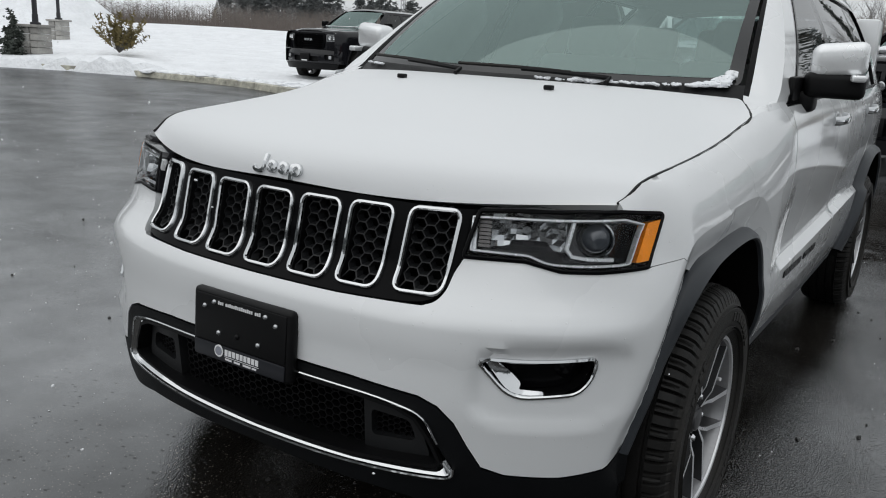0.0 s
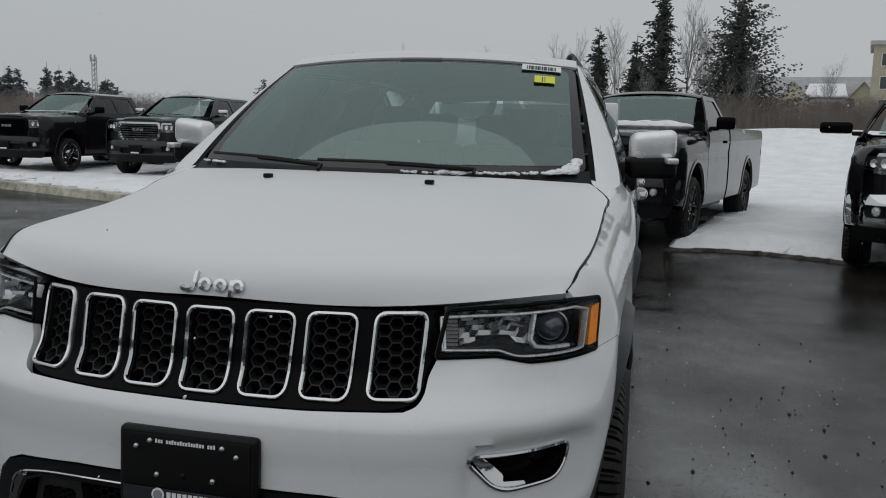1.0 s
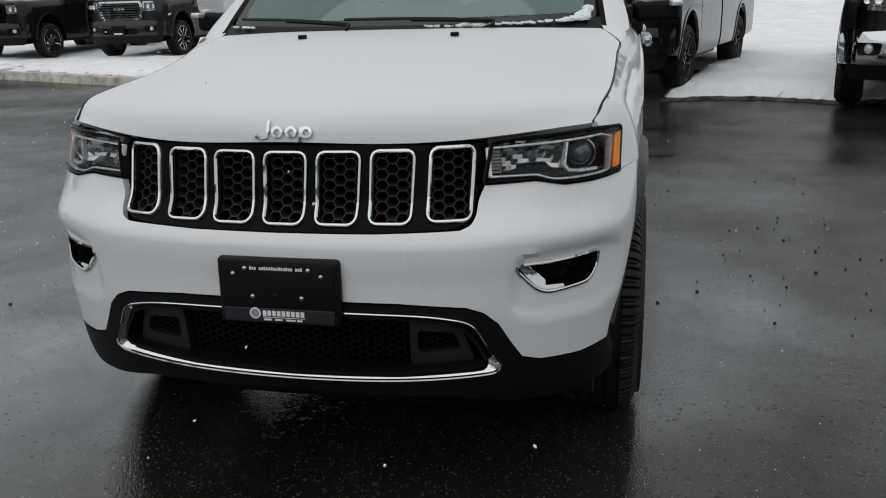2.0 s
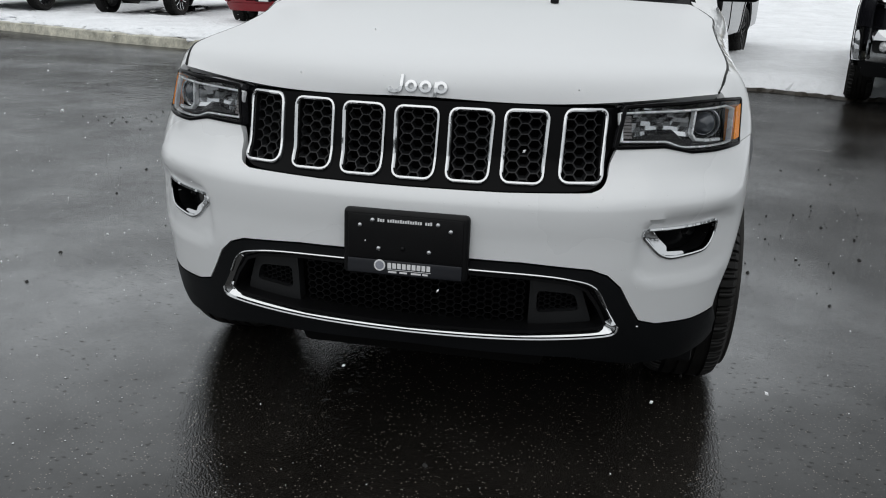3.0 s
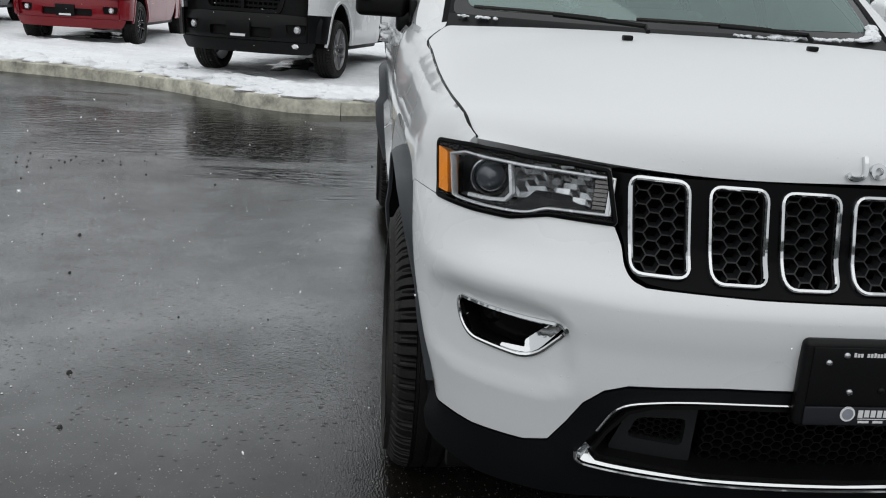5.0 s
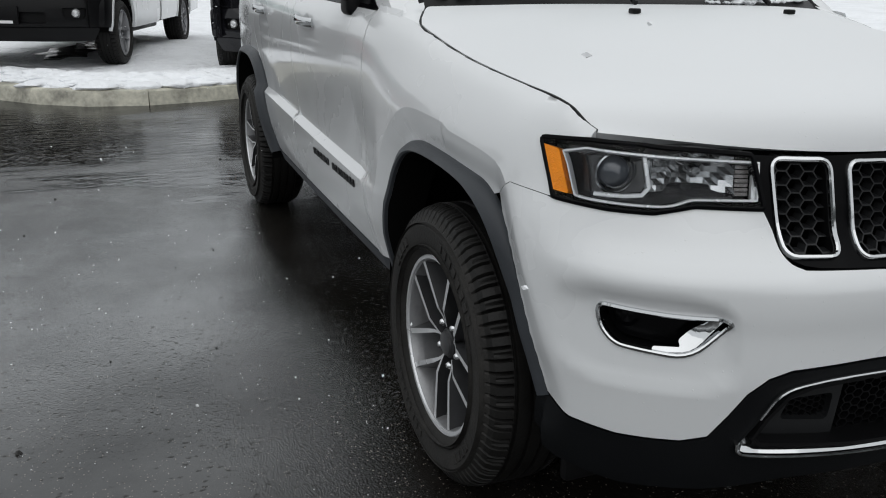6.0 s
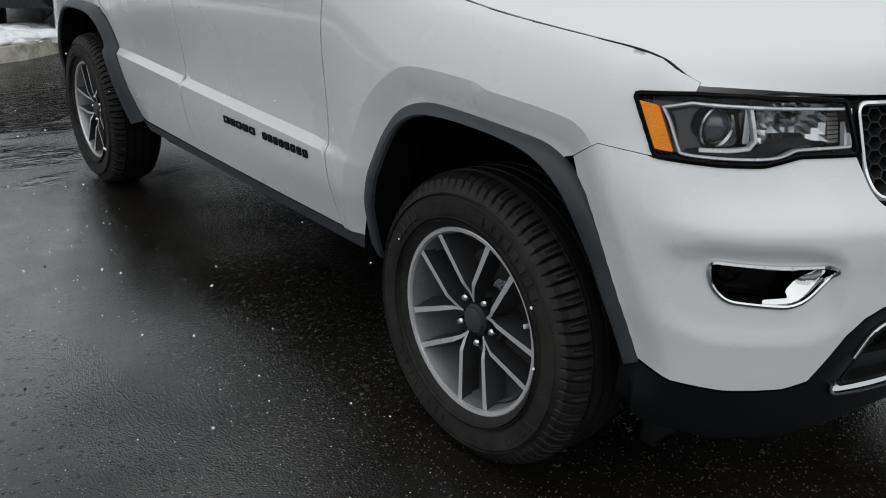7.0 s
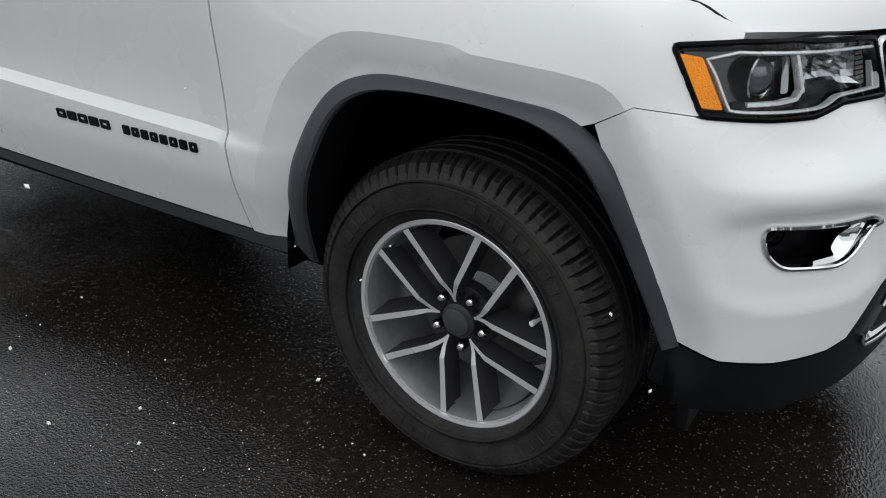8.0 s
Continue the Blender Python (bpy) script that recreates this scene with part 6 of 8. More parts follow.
def pickup(m, paint, cab_end, label, grille_frame, bumper, rim_bright, rim_dim, style="bars", tow_mirror=False, snow=False, R=0.40, lamps="clear"):
    tk = thing("pickup_truck", label, "truck", m, group="parked pickup trucks")
    arch = lambda c, r=0.50: [(c + r * math.cos(a), 0.42 + r * 0.98 * math.sin(a)) for a in np.linspace(math.pi, 0, 13)]
    front = [(-0.86, 0.775)] + arch(0.0)[3:] + [(0.60, 0.42), (0.60, 1.20), (0.50, 1.198), (0.0, 1.183), (-0.6, 1.158), (-0.84, 1.14)]
    doors = [[(0.606, 0.42), (min(cab_end, 1.9), 0.42), (min(cab_end, 1.9), 1.30), (1.2, 1.288), (0.64, 1.262)]]
    if cab_end > 2.0:
        doors.append([(1.906, 0.42), (cab_end - 0.38, 0.42), (cab_end, 0.72), (cab_end, 1.31), (1.906, 1.30)])
    bed = [(cab_end + 0.02, 0.44), (3.57 - 0.50, 0.44)] + arch(3.57)[1:-1] + [(3.57 + 0.5, 0.46), (4.74, 0.50), (4.78, 1.33), (cab_end + 0.02, 1.315)]
    if cab_end > 2.9:
        bed = [(cab_end + 0.02, 0.72)] + arch(3.57)[2:-1] + [(4.07, 0.46), (4.74, 0.50), (4.78, 1.33), (cab_end + 0.02, 1.315)]
    for nm, o in [("bumper_end", [(-0.86, 0.50), (-0.52, 0.48)] + arch(0.0)[0:4] + [(-0.42, 0.768), (-0.86, 0.768)]), ("front_wing", front)] + [("door", d) for d in doors] + [("bed_side", bed)]:
        g = sheet(o, [], 0.06, flank, 0.02)
        for sx in (1, -1):
            ob = part(nm, g if sx > 0 else mirrored(g), bumper if nm == "bumper_end" else paint, tk)
            if nm == "door":
                yh = max(q[0] for q in o) - 0.22
                pull = moved(box(-0.012, 0.02, -0.09, 0.09, -0.018, 0.018, 0.008), pose(float(flank(yh, 1.12)[0]) + 0.01, yh, 1.12))
                part("door_handle", pull if sx > 0 else mirrored(pull), paint, ob)
    lipg = []
    for c in (0.0, 3.57):
        ln = [tuple(flank(c + 0.505 * math.cos(a), 0.42 + 0.495 * math.sin(a))) for a in np.linspace(math.pi * 0.99, 0.01, 20)]
        ln = sweep(ln, [(1, 0, 0)] * 20, [(0.02, -0.02), (0.012, 0.012), (-0.02, 0.010), (-0.03, -0.02)])
        part("arch_lip", ln, paint, tk), part("arch_lip", mirrored(ln), paint, tk)
        pr = [(c + 0.50 * math.cos(a), 0.42 + 0.49 * math.sin(a)) for a in np.linspace(0, math.pi, 16)]
        vs = [(x, y, z) for y, z in pr for x in (0.96, 0.45)]
        k = len(vs)
        fs = [(2 * i, 2 * i + 1, 2 * i + 3, 2 * i + 2) for i in range(15)]
        vs += [(0.45, y, z) for y, z in pr]
        fs.append(tuple(range(k, k + 16)))
        part("wheel_well", (vs, fs), WELL, tk), part("wheel_well", mirrored((vs, fs)), WELL, tk)
    part("chassis", box(-0.62, 0.62, -0.72, 4.6, 0.34, 0.60, 0.03), WELL, tk)
    part("rocker", box(-0.94, 0.94, 0.52, cab_end - 0.1 if cab_end < 2.9 else 3.02, 0.36, 0.47, 0.03), BLACK_PLASTIC, tk)

    # bonnet with its raised middle
    def hood(x, y):
        a = np.abs(x)
        t = np.clip((y + 0.86) / 1.42, 0, 1)
        lead = np.clip((y + 0.86 - 0.25 * a**3) / 0.10, 0, 1)
        dome = 0.035 / (1 + np.exp((a - 0.42 - 0.1 * t) / 0.03))
        return np.stack([x, y + 0.25 * a**3 * (1 - t), 1.165 + 0.085 * t + 0.02 * (1 - (a / 0.88) ** 2) + dome - 0.045 * (1 - lead) ** 2 - 0.05 * np.clip((a - 0.70) / 0.2, 0, 1) ** 2], -1)

    part("bonnet", sheet(rounded([(-0.875, -0.86), (0.875, -0.86), (0.875, 0.55), (-0.875, 0.55)], 0.03, 3), [], 0.05, hood, 0.03), paint, tk)

    # nose
    gf = rounded([(-0.50, 0.77), (0.50, 0.77), (0.56, 0.95), (0.53, 1.11), (-0.53, 1.11), (-0.56, 0.95)], 0.05, 4)
    gi = rounded([(-0.455, 0.805), (0.455, 0.805), (0.505, 0.95), (0.485, 1.075), (-0.485, 1.075), (-0.505, 0.95)], 0.045, 4)
    gr_ = part("grille", sheet(gf, [gi], 0.06, lambda x, z: face(x, z, 0.03), 0.06), grille_frame, tk, "grille surround")
    part("grille_back", sheet(gi, [], 0.1, lambda x, z: face(x, z, -0.05), 0.0), WELL, gr_)
    if style == "cross":
        mesh_bars(-0.48, 0.48, 0.81, 1.07, 5, 15, -0.02, BLACK_PLASTIC, gr_)
        for x0, x1, z0, z1 in ((-0.50, 0.50, 0.925, 0.96), (-0.022, 0.022, 0.80, 1.08)):
            part("cross_bar", sheet([(x0, z0), (x1, z0), (x1, z1), (x0, z1)], [], 0.06, lambda x, z: face(x, z, 0.02), 0.05), grille_frame, gr_)
        part("emblem", moved(lathe([(-0.012, 0.0005), (-0.01, 0.035), (0.0, 0.045)], 20, "y"), pose(0, float(face(0, 0.94, 0.025)[1]), 0.945)), DARK_CHROME, gr_)
    else:
        mesh_bars(-0.48, 0.48, 0.81, 1.07, 6, 0, -0.01, BLACK_GLOSS if style == "bars" else CHROME, gr_)
        for k in range(3):
            part("emblem_bar", sheet([(-0.135 + 0.095 * k, 0.945), (-0.055 + 0.095 * k, 0.945), (-0.055 + 0.095 * k, 0.99), (-0.135 + 0.095 * k, 0.99)], [], 0.06, lambda x, z: face(x, z, 0.022), 0.02), DARK_CHROME, gr_)
    part("nose_panel", sheet([(-0.86, 0.74), (0.86, 0.74), (0.86, 1.145), (-0.86, 1.145)], [gf], 0.07, face, 0.03), bumper if bumper is BLACK_PLASTIC else paint, tk)
    for sx in (1, -1):
        ho = rounded([(0.575, 0.93), (0.90, 0.955), (0.92, 1.085), (0.565, 1.085)], 0.02, 3)
        g = sheet(ho, [], 0.05, lambda x, z: face(x, z, 0.012), 0.03)
        lamp = part("head_lamp", g if sx > 0 else mirrored(g), LAMP_BLACK, tk, "head lamp with chrome bowl")
        if style == "chrome":
            g = ring(ho, lambda x, z: face(x, z, 0.016), [(0.014, -0.01), (0.014, 0.006), (-0.014, 0.006), (-0.014, -0.01)], True, 0.05)
            part("lamp_surround", g if sx > 0 else mirrored(g), CHROME, lamp, "chrome head lamp surround")
        g = sheet(rounded([(0.585, 0.945), (0.885, 0.968), (0.90, 1.072), (0.58, 1.072)], 0.02, 3), [], 0.05, lambda x, z: face(x, z, 0.0135), 0.004)
        part("lamp_mask", g if sx > 0 else mirrored(g), LAMP_MASK, lamp)
        for cx, rr in ((0.665, 0.038), (0.765, 0.034)):
            g = moved(lathe([(0.0, 0.0005), (-0.006, rr * 0.6), (-0.012, rr), (0.004, rr + 0.004)], 18, "y"), pose(cx, float(face(cx, 1.012, 0.016)[1]), 1.012))
            part("lamp_bowl", g if sx > 0 else mirrored(g), REFLECTOR, lamp)
        g = sheet([(0.59, 0.952), (0.88, 0.975), (0.88, 0.990), (0.59, 0.967)], [], 0.05, lambda x, z: face(x, z, 0.018), 0.008)
        part("lamp_strip", g if sx > 0 else mirrored(g), CHROME, lamp)
        g = sheet([(0.83, 0.965), (0.895, 0.975), (0.91, 1.07), (0.835, 1.07)], [], 0.05, lambda x, z: face(x, z, 0.017), 0.01)
        part("corner_lamp", g if sx > 0 else mirrored(g), AMBER if lamps == "amber" else REFLECTOR, lamp)
    bo = rounded([(-0.97, 0.50), (-0.60, 0.47), (0.60, 0.47), (0.97, 0.50), (0.985, 0.74), (0.55, 0.765), (-0.55, 0.765), (-0.985, 0.74)], 0.03, 3)
    bh = rounded([(-0.42, 0.53), (0.42, 0.53), (0.42, 0.63), (-0.42, 0.63)], 0.03, 3)
    fh = [rounded([(sx * 0.60, 0.57), (sx * 0.80, 0.57), (sx * 0.82, 0.67), (sx * 0.58, 0.67)], 0.03, 3) for sx in (1, -1)]
    bump = part("front_bumper", sheet(bo, [bh] + fh, 0.05, lambda x, z: face(x, z, 0.085 - 0.04 * np.clip((z - 0.66) / 0.1, 0, 1) ** 2 - 0.05 * np.clip((0.54 - z) / 0.07, 0, 1) ** 2), 0.09), bumper, tk, "front bumper")
    part("bumper_inlay", sheet([(-0.9, 0.50), (0.9, 0.50), (0.9, 0.72), (-0.9, 0.72)], [], 0.1, lambda x, z: face(x, z, 0.03), 0.0), BLACK_PLASTIC, bump)
    for sx in (1, -1):
        part("fog_lamp", moved(lathe([(-0.02, 0.0005), (-0.016, 0.03), (0.0, 0.042), (0.03, 0.045)], 20, "y"), pose(sx * 0.70, float(face(0.70, 0.62, 0.05)[1]), 0.62)), REFLECTOR, bump)
    part("plate_bracket", moved(box(-0.16, 0.16, -0.02, 0.02, -0.08, 0.08, 0.008), pose(-0.02, -1.0, 0.60)), BLACK_PLASTIC, bump)
    part("print_bar", moved(box(-0.10, 0.10, -0.024, -0.019, -0.07, -0.045), pose(-0.02, -1.0, 0.60)), PRINT_WHITE, bump, smooth=0)
    part("valance", sheet(rounded([(-0.85, 0.34), (0.85, 0.34), (0.93, 0.49), (-0.93, 0.49)], 0.04, 3), [], 0.08, lambda x, z: face(x, z, 0.02 + 0.05 * np.clip((z - 0.34) / 0.15, 0, 1)), 0.08), paint if bumper is paint and style == "cross" else BLACK_PLASTIC, tk)

    # cab
    wb, wt = (0.80, 0.60, 1.285), (0.665, 1.28, 1.80)

    def glass(u, w):
        hx = wb[0] + (wt[0] - wb[0]) * w
        bow = 0.02 * np.sin(np.pi * w)
        return np.stack([u * hx, wb[1] - 0.10 * (1 - u * u) + (wt[1] - wb[1]) * w - bow, wb[2] + (wt[2] - wb[2]) * w + 0.02 * (1 - u * u) * w], -1)

    def side(y, w):
        xb, zb = 0.955, PK_TOP(np.clip(y, 0.7, 5)) + 0.0
        return np.stack([xb + (0.715 - xb) * w + 0.015 * np.sin(np.pi * w), y, zb + (1.815 - zb) * w], -1)

    part("windscreen", sheet(rounded([(-0.97, 0.02), (0.97, 0.02), (0.97, 0.97), (-0.97, 0.97)], 0.05, 3), [], 0.15, glass, 0.0), GLASS, tk).visible_shadow = False
    rf = lambda u, y: np.stack([u * 0.72, y, 1.82 + 0.075 * (1 - np.abs(u) ** 2.6) - 0.05 * np.clip((1.45 - y) / 0.22, 0, 1) ** 2], -1)
    part("roof", sheet(rounded([(-1, 1.24), (1, 1.24), (1, cab_end), (-1, cab_end)], 0.06, 3), [], 0.1, rf, 0.03), paint, tk)
    ye = cab_end
    wins = [[(0.95, 0.05), (min(ye - 0.10, 1.84), 0.05), (min(ye - 0.12, 1.84), 0.88), (1.36, 0.88), (0.98, 0.22)]]
    if ye > 2.0:
        wins.append([(1.95, 0.05), (ye - 0.14, 0.05), (ye - 0.2, 0.88), (1.95, 0.88)])
    wins = [rounded(w, 0.03, 2) for w in wins]
    frame_ = [(0.60, 0.0), (ye, 0.0), (ye, 1.0), (1.28, 1.0)]
    g = sheet(frame_, wins, 0.08, side, 0.02)
    part("cab_side", g, paint, tk), part("cab_side", mirrored(g), paint, tk)
    for w in wins:
        g = sheet(w, [], 0.15, side, 0.0, -0.012)
        part("side_window", g, SIDE_GLASS, tk), part("side_window", mirrored(g), SIDE_GLASS, tk)
    part("cab_back", box(-0.92, 0.92, ye - 0.05, ye - 0.01, 0.6, 1.32, 0.01), paint, tk)
    part("rear_window", box(-0.66, 0.66, ye - 0.035, ye - 0.03, 1.32, 1.80, 0.0), SIDE_GLASS, tk)
    part("dashboard", box(-0.84, 0.84, 0.62, 1.05, 0.95, 1.27, 0.05), TRIM_DARK, tk)
    for x in (-0.42, 0.42):
        part("seat", join(box(x - 0.27, x + 0.27, 1.55, 1.72, 0.8, 1.42, 0.06), box(x - 0.13, x + 0.13, 1.58, 1.70, 1.44, 1.62, 0.05)), TRIM_DARK, tk)
    for u0, u1 in ((0.45, -0.15), (-0.25, -0.85)):
        part("wiper", tube([glass(u0 + (u1 - u0) * t, 0.02 + 0.05 * t) + np.array([0, -0.025, 0.02]) for t in np.linspace(0, 1, 6)], 0.01, 5), BLACK_PLASTIC, tk)
    # bed
    part("bed_floor", box(-0.90, 0.90, ye + 0.03, 4.74, 0.78, 0.84, 0.01), BLACK_PLASTIC, tk)
    for sx in (1, -1):
        part("bed_rail", box(sx * 0.93 - 0.045, sx * 0.93 + 0.045, ye + 0.03, 4.77, 0.84, 1.338, 0.015), paint, tk)
    part("tailgate", box(-0.90, 0.90, 4.71, 4.78, 0.62, 1.33, 0.02), paint, tk)
    part("rear_bumper", box(-0.95, 0.95, 4.78, 4.95, 0.50, 0.70, 0.03), bumper, tk)
    # mirrors
    for sx in (1, -1):
        hgt = 0.16 if tow_mirror else 0.19
        cap = moved(box(-0.11, 0.13, -0.055, 0.055, 0, hgt, 0.04, 4), pose(1.12, 0.90, 1.30, 0, 0, 8)) if not tow_mirror else moved(box(-0.16, 0.20, -0.06, 0.06, 0, hgt, 0.045, 4), pose(1.20, 0.90, 1.31, 0, 0, 8))
        arm = box(0.92, 1.05, 0.87, 0.93, 1.285, 1.345, 0.02)
        mi = part("door_mirror", cap if sx > 0 else mirrored(cap), CHROME if style == "chrome" and not tow_mirror else BLACK_GLOSS, tk)
        part("mirror_arm", arm if sx > 0 else mirrored(arm), BLACK_PLASTIC, mi)
    if snow:
        pts = [tuple(glass(u, 0.0) + np.array([0, -0.04, 0.045])) for u in np.linspace(-0.94, 0.98, 22)]
        r = random.Random(7)
        prof = [(math.cos(a), math.sin(a)) for a in np.linspace(0, 2 * math.pi, 10, False)]
        P = np.array(pts)
        vs, fs = [], []
        for i, p in enumerate(P):
            k = 0.3 + 0.7 * min(1, 6 * i / 21, 6 * (21 - i) / 21) if snow > 0.5 else 0.5
            sc = (0.10 * snow) * k * (0.85 + 0.3 * r.random())
            vs += [(p[0], p[1] + a * sc * 1.4, p[2] + b * sc * 0.75) for a, b in prof]
        for i in range(21):
            fs += [(i * 10 + q, i * 10 + (q + 1) % 10, (i + 1) * 10 + (q + 1) % 10, (i + 1) * 10 + q) for q in range(10)]
        fs += [tuple(range(10)), tuple(range(219, 209, -1))]
        part("snow_roll", (vs, fs), SNOW, tk, "snow swept to the foot of the windscreen")
    # real heights: a tall bonnet and a shallow cab
    for ob in tk.children_recursive:
        for v in ob.data.vertices:
            v.co.z = float(np.interp(v.co.z, [0, 0.5, 0.80, 1.13, 1.30, 1.9, 3], [0, 0.5, 0.87, 1.26, 1.41, 1.94, 3.04]))
    # wheels
    w0 = wheel(tk, pose(0.855, 0, R), r=R * 0.69, R=R, w=0.27, face=0.085, bright=rim_bright, dim=rim_dim, label="truck tyre on a spoked rim")
    for mm in (pose(0.855, 3.57, R, 30), pose(-0.855, 0, R, 0, 0, 180), pose(-0.855, 3.57, R, 17, 0, 180)):
        copy_thing(w0, mm).parent = tk
    return tk


P_BLACK = car_paint("black_paint", (0.008, 0.008, 0.010), 0.12, 0.0, 0.45, 0.05, 0.15)
P_GREY = car_paint("granite_paint", (0.020, 0.021, 0.023), 0.16, 0.0, 0.5, 0.05, 0.15)
P_RED = car_paint("deep_red_paint", (0.17, 0.007, 0.012), 0.16, 0.0, 0.4, 0.05, 0.15)
P_WHITE = car_paint("work_white_paint", (0.72, 0.73, 0.74), 0.25)
BLACK_RIM = mat("black_rim", (0.012, 0.012, 0.013), 0.3, 0.2, 0.2)
LOT = 0.09
pickup(pose(-13.33, 14.83, 0.16, 0, 0, -2), P_BLACK, 2.75, "black crew-cab pickup truck with bright spoked rims in snow", BLACK_GLOSS, P_BLACK, CHROME, ALLOY_DARK, "bars", snow=0.4)
pickup(pose(-10.05, 15.0, 0.15, 0, 0, 0), P_GREY, 3.0, "dark grey pickup truck with a chrome grille surround in snow", CHROME, P_GREY, CHROME, ALLOY_DARK, "chrome")
pickup(pose(-6.20, 13.95, LOT, 0, 0, 0), P_RED, 2.75, "deep red pickup truck with black wheels and grille", P_BLACK, P_RED, BLACK_RIM, BLACK_RIM, "cross", R=0.41)
pickup(pose(-2.34, 9.60, 0.15, 0, 0, -16.5), P_WHITE, 1.98, "white work pickup truck with black bumper and steel wheels", BLACK_PLASTIC, BLACK_PLASTIC, STEEL, STEEL, "cross", lamps="amber", R=0.39)
pickup(pose(0.66, 8.60, 0.07, 0, 0, -16.5), P_BLACK, 1.98, "glossy black single-cab pickup truck with snow below its windscreen", P_BLACK, P_BLACK, BLACK_RIM, BLACK_RIM, "cross", snow=1.1, lamps="amber", R=0.41)
pickup(pose(4.12, 7.15, 0.04, 0, 0, -15), P_BLACK, 3.0, "black heavy-duty pickup truck with chrome bumper and tow mirrors", CHROME, CHROME, BLACK_RIM, BLACK_RIM, "chrome", tow_mirror=True, R=0.42, snow=0.4)


# ---------------------------------------------------------------- snow, trees and buildings
def bearing(az, dist, eye=(1.0, -2.2)):
    """A place at a bearing (degrees from +y towards +x) and distance from the camera's start."""
    a = radians(az)
    return eye[0] + dist * math.sin(a), eye[1] + dist * math.cos(a)


def step01(x, a, b):
    t = np.clip((x - a) / (b - a), 0, 1)
    return t * t * (3 - 2 * t)


MOUND = [(*bearing(9.5, 40), 14, 5, 1.15), (*bearing(12.5, 36), 7, 4, 0.5), (*bearing(-57.4, 48), 2.5, 2.2, 1.25), (*bearing(-59.6, 49), 2.6, 2.4, 1.45), (*bearing(-58.5, 46.5), 3.2, 2.4, 0.55), (*bearing(-55.6, 47), 1.7, 2.0, 0.75), (*bearing(-54.0, 25.2), 1.9, 0.9, 0.14), (*bearing(-48, 62), 22, 14, 0.55), (*bearing(-53.5, 31), 6, 4, 0.25)]


def land(x, y):
    """Height of the ground under the snow beyond the kerb."""
    r = np.hypot(x, y + 2)
    h = 0.10 + 0.25 * step01(r, 20, 40) + 0.75 * step01(r, 35, 80)
    for mx, my, sx, sy, a in MOUND:
        h = h + a * np.exp(-(((x - mx) / sx) ** 2) - ((y - my) / sy) ** 2)
    return h


KB = np.array(KERB)
_t2 = np.gradient(KB, axis=0)
_t2 /= np.linalg.norm(_t2, axis=1)[:, None]
_over = np.array([0.15 - 0.42 * step01(-x, 16.2, 19.5) * (0.75 + 0.7 * noise.noise((x * 1.3, y * 1.3, 3.1))) for x, y in KB])
back = KB + np.stack([-_t2[:, 1], _t2[:, 0]], 1) * _over[:, None]
near = [tuple(p) for p in back if p[0] > -45][:-3]
shore = [(0.36, 8.95), (0.75, 10.4), (1.35, 12.0), (2.1, 11.9), (1.75, 10.2), (1.45, 8.9), (1.30, 8.2), (1.25, 7.85), (1.7, 7.95), (2.4, 7.98), (2.9, 7.7), (3.3, 7.45), (4.4, 7.9), (5.4, 7.2), (8, 6.6), (14, 5.5)]
_sh, _rs = dense(shore[6:], 0.16, False), random.Random(17)
shore = shore[:6] + [(x + _rs.uniform(-0.05, 0.05), y + 0.10 * noise.noise((x * 2.1, y * 2.1, 0.4)) + _rs.uniform(-0.05, 0.05)) for x, y in _sh]
near_o = near + shore + [(20, 14), (22, 26), (8, 34), (-12, 36), (-34, 34), (-46, 26)]


def near_h(x, y, h):
    drift = 0.05 + 0.15 * np.clip(h, -0.6, 1)
    return land(x, y) + drift + 0.03


snow_sheet("snow_field", near_o, 0.22, near_h, "trodden snow lying on the truck park behind the kerb", rim=0.22)
far_o = [(-170, 12), (-60, 15.2), (-45, 14.2), (-44, 26), (-33, 33.5), (-12, 35.5), (8, 33.5), (21.5, 25.5), (19.5, 13.5), (13.8, 5.6), (40, 2), (170, -5), (190, 190), (-190, 190)]
snow_sheet("snow_field", far_o, 2.2, lambda x, y, h: land(x, y) + 0.16 + 0.25 * h * 0.4, "open snowy ground below the trees", rim=1.5)
# lumps of shovelled snow along the kerb
rl = random.Random(61)
lumps = []
for k in range(430):
    i = rl.randrange(len(near) - 2)
    t_ = rl.random()
    px, py = near[i][0] * (1 - t_) + near[i + 1][0] * t_, near[i][1] * (1 - t_) + near[i + 1][1] * t_
    if px < -18:
        continue
    tx, ty = near[i + 1][0] - near[i][0], near[i + 1][1] - near[i][1]
    L_ = math.hypot(tx, ty)
    d_ = rl.uniform(0.02, 0.9) * rl.random() ** 0.4
    px, py = px - ty / L_ * d_, py + tx / L_ * d_
    sc = rl.uniform(0.07, 0.20)
    bm = bmesh.new()
    bmesh.ops.create_icosphere(bm, subdivisions=3, radius=1)
    for v in bm.verts:
        q = 0.85 + 0.45 * noise.noise(v.co * 1.2 + Vector((px * 9, py * 9, k))) + 0.14 * noise.noise(v.co * 4.0 + Vector((k, px, py)))
        v.co = Vector((px, py, 0.15 + 0.03 * d_)) + Vector((v.co.x * 1.6, v.co.y * 1.2, v.co.z * 0.42)) * sc * q
    bm.verts.ensure_lookup_table()
    lumps.append(([v.co[:] for v in bm.verts], [[v.index for v in f.verts] for f in bm.faces]))
    bm.free()
tagged(part("snow_bank", join(*lumps), SNOW, smooth=85), "ragged lumps of shovelled snow along the kerb", "snow", kind="stuff")
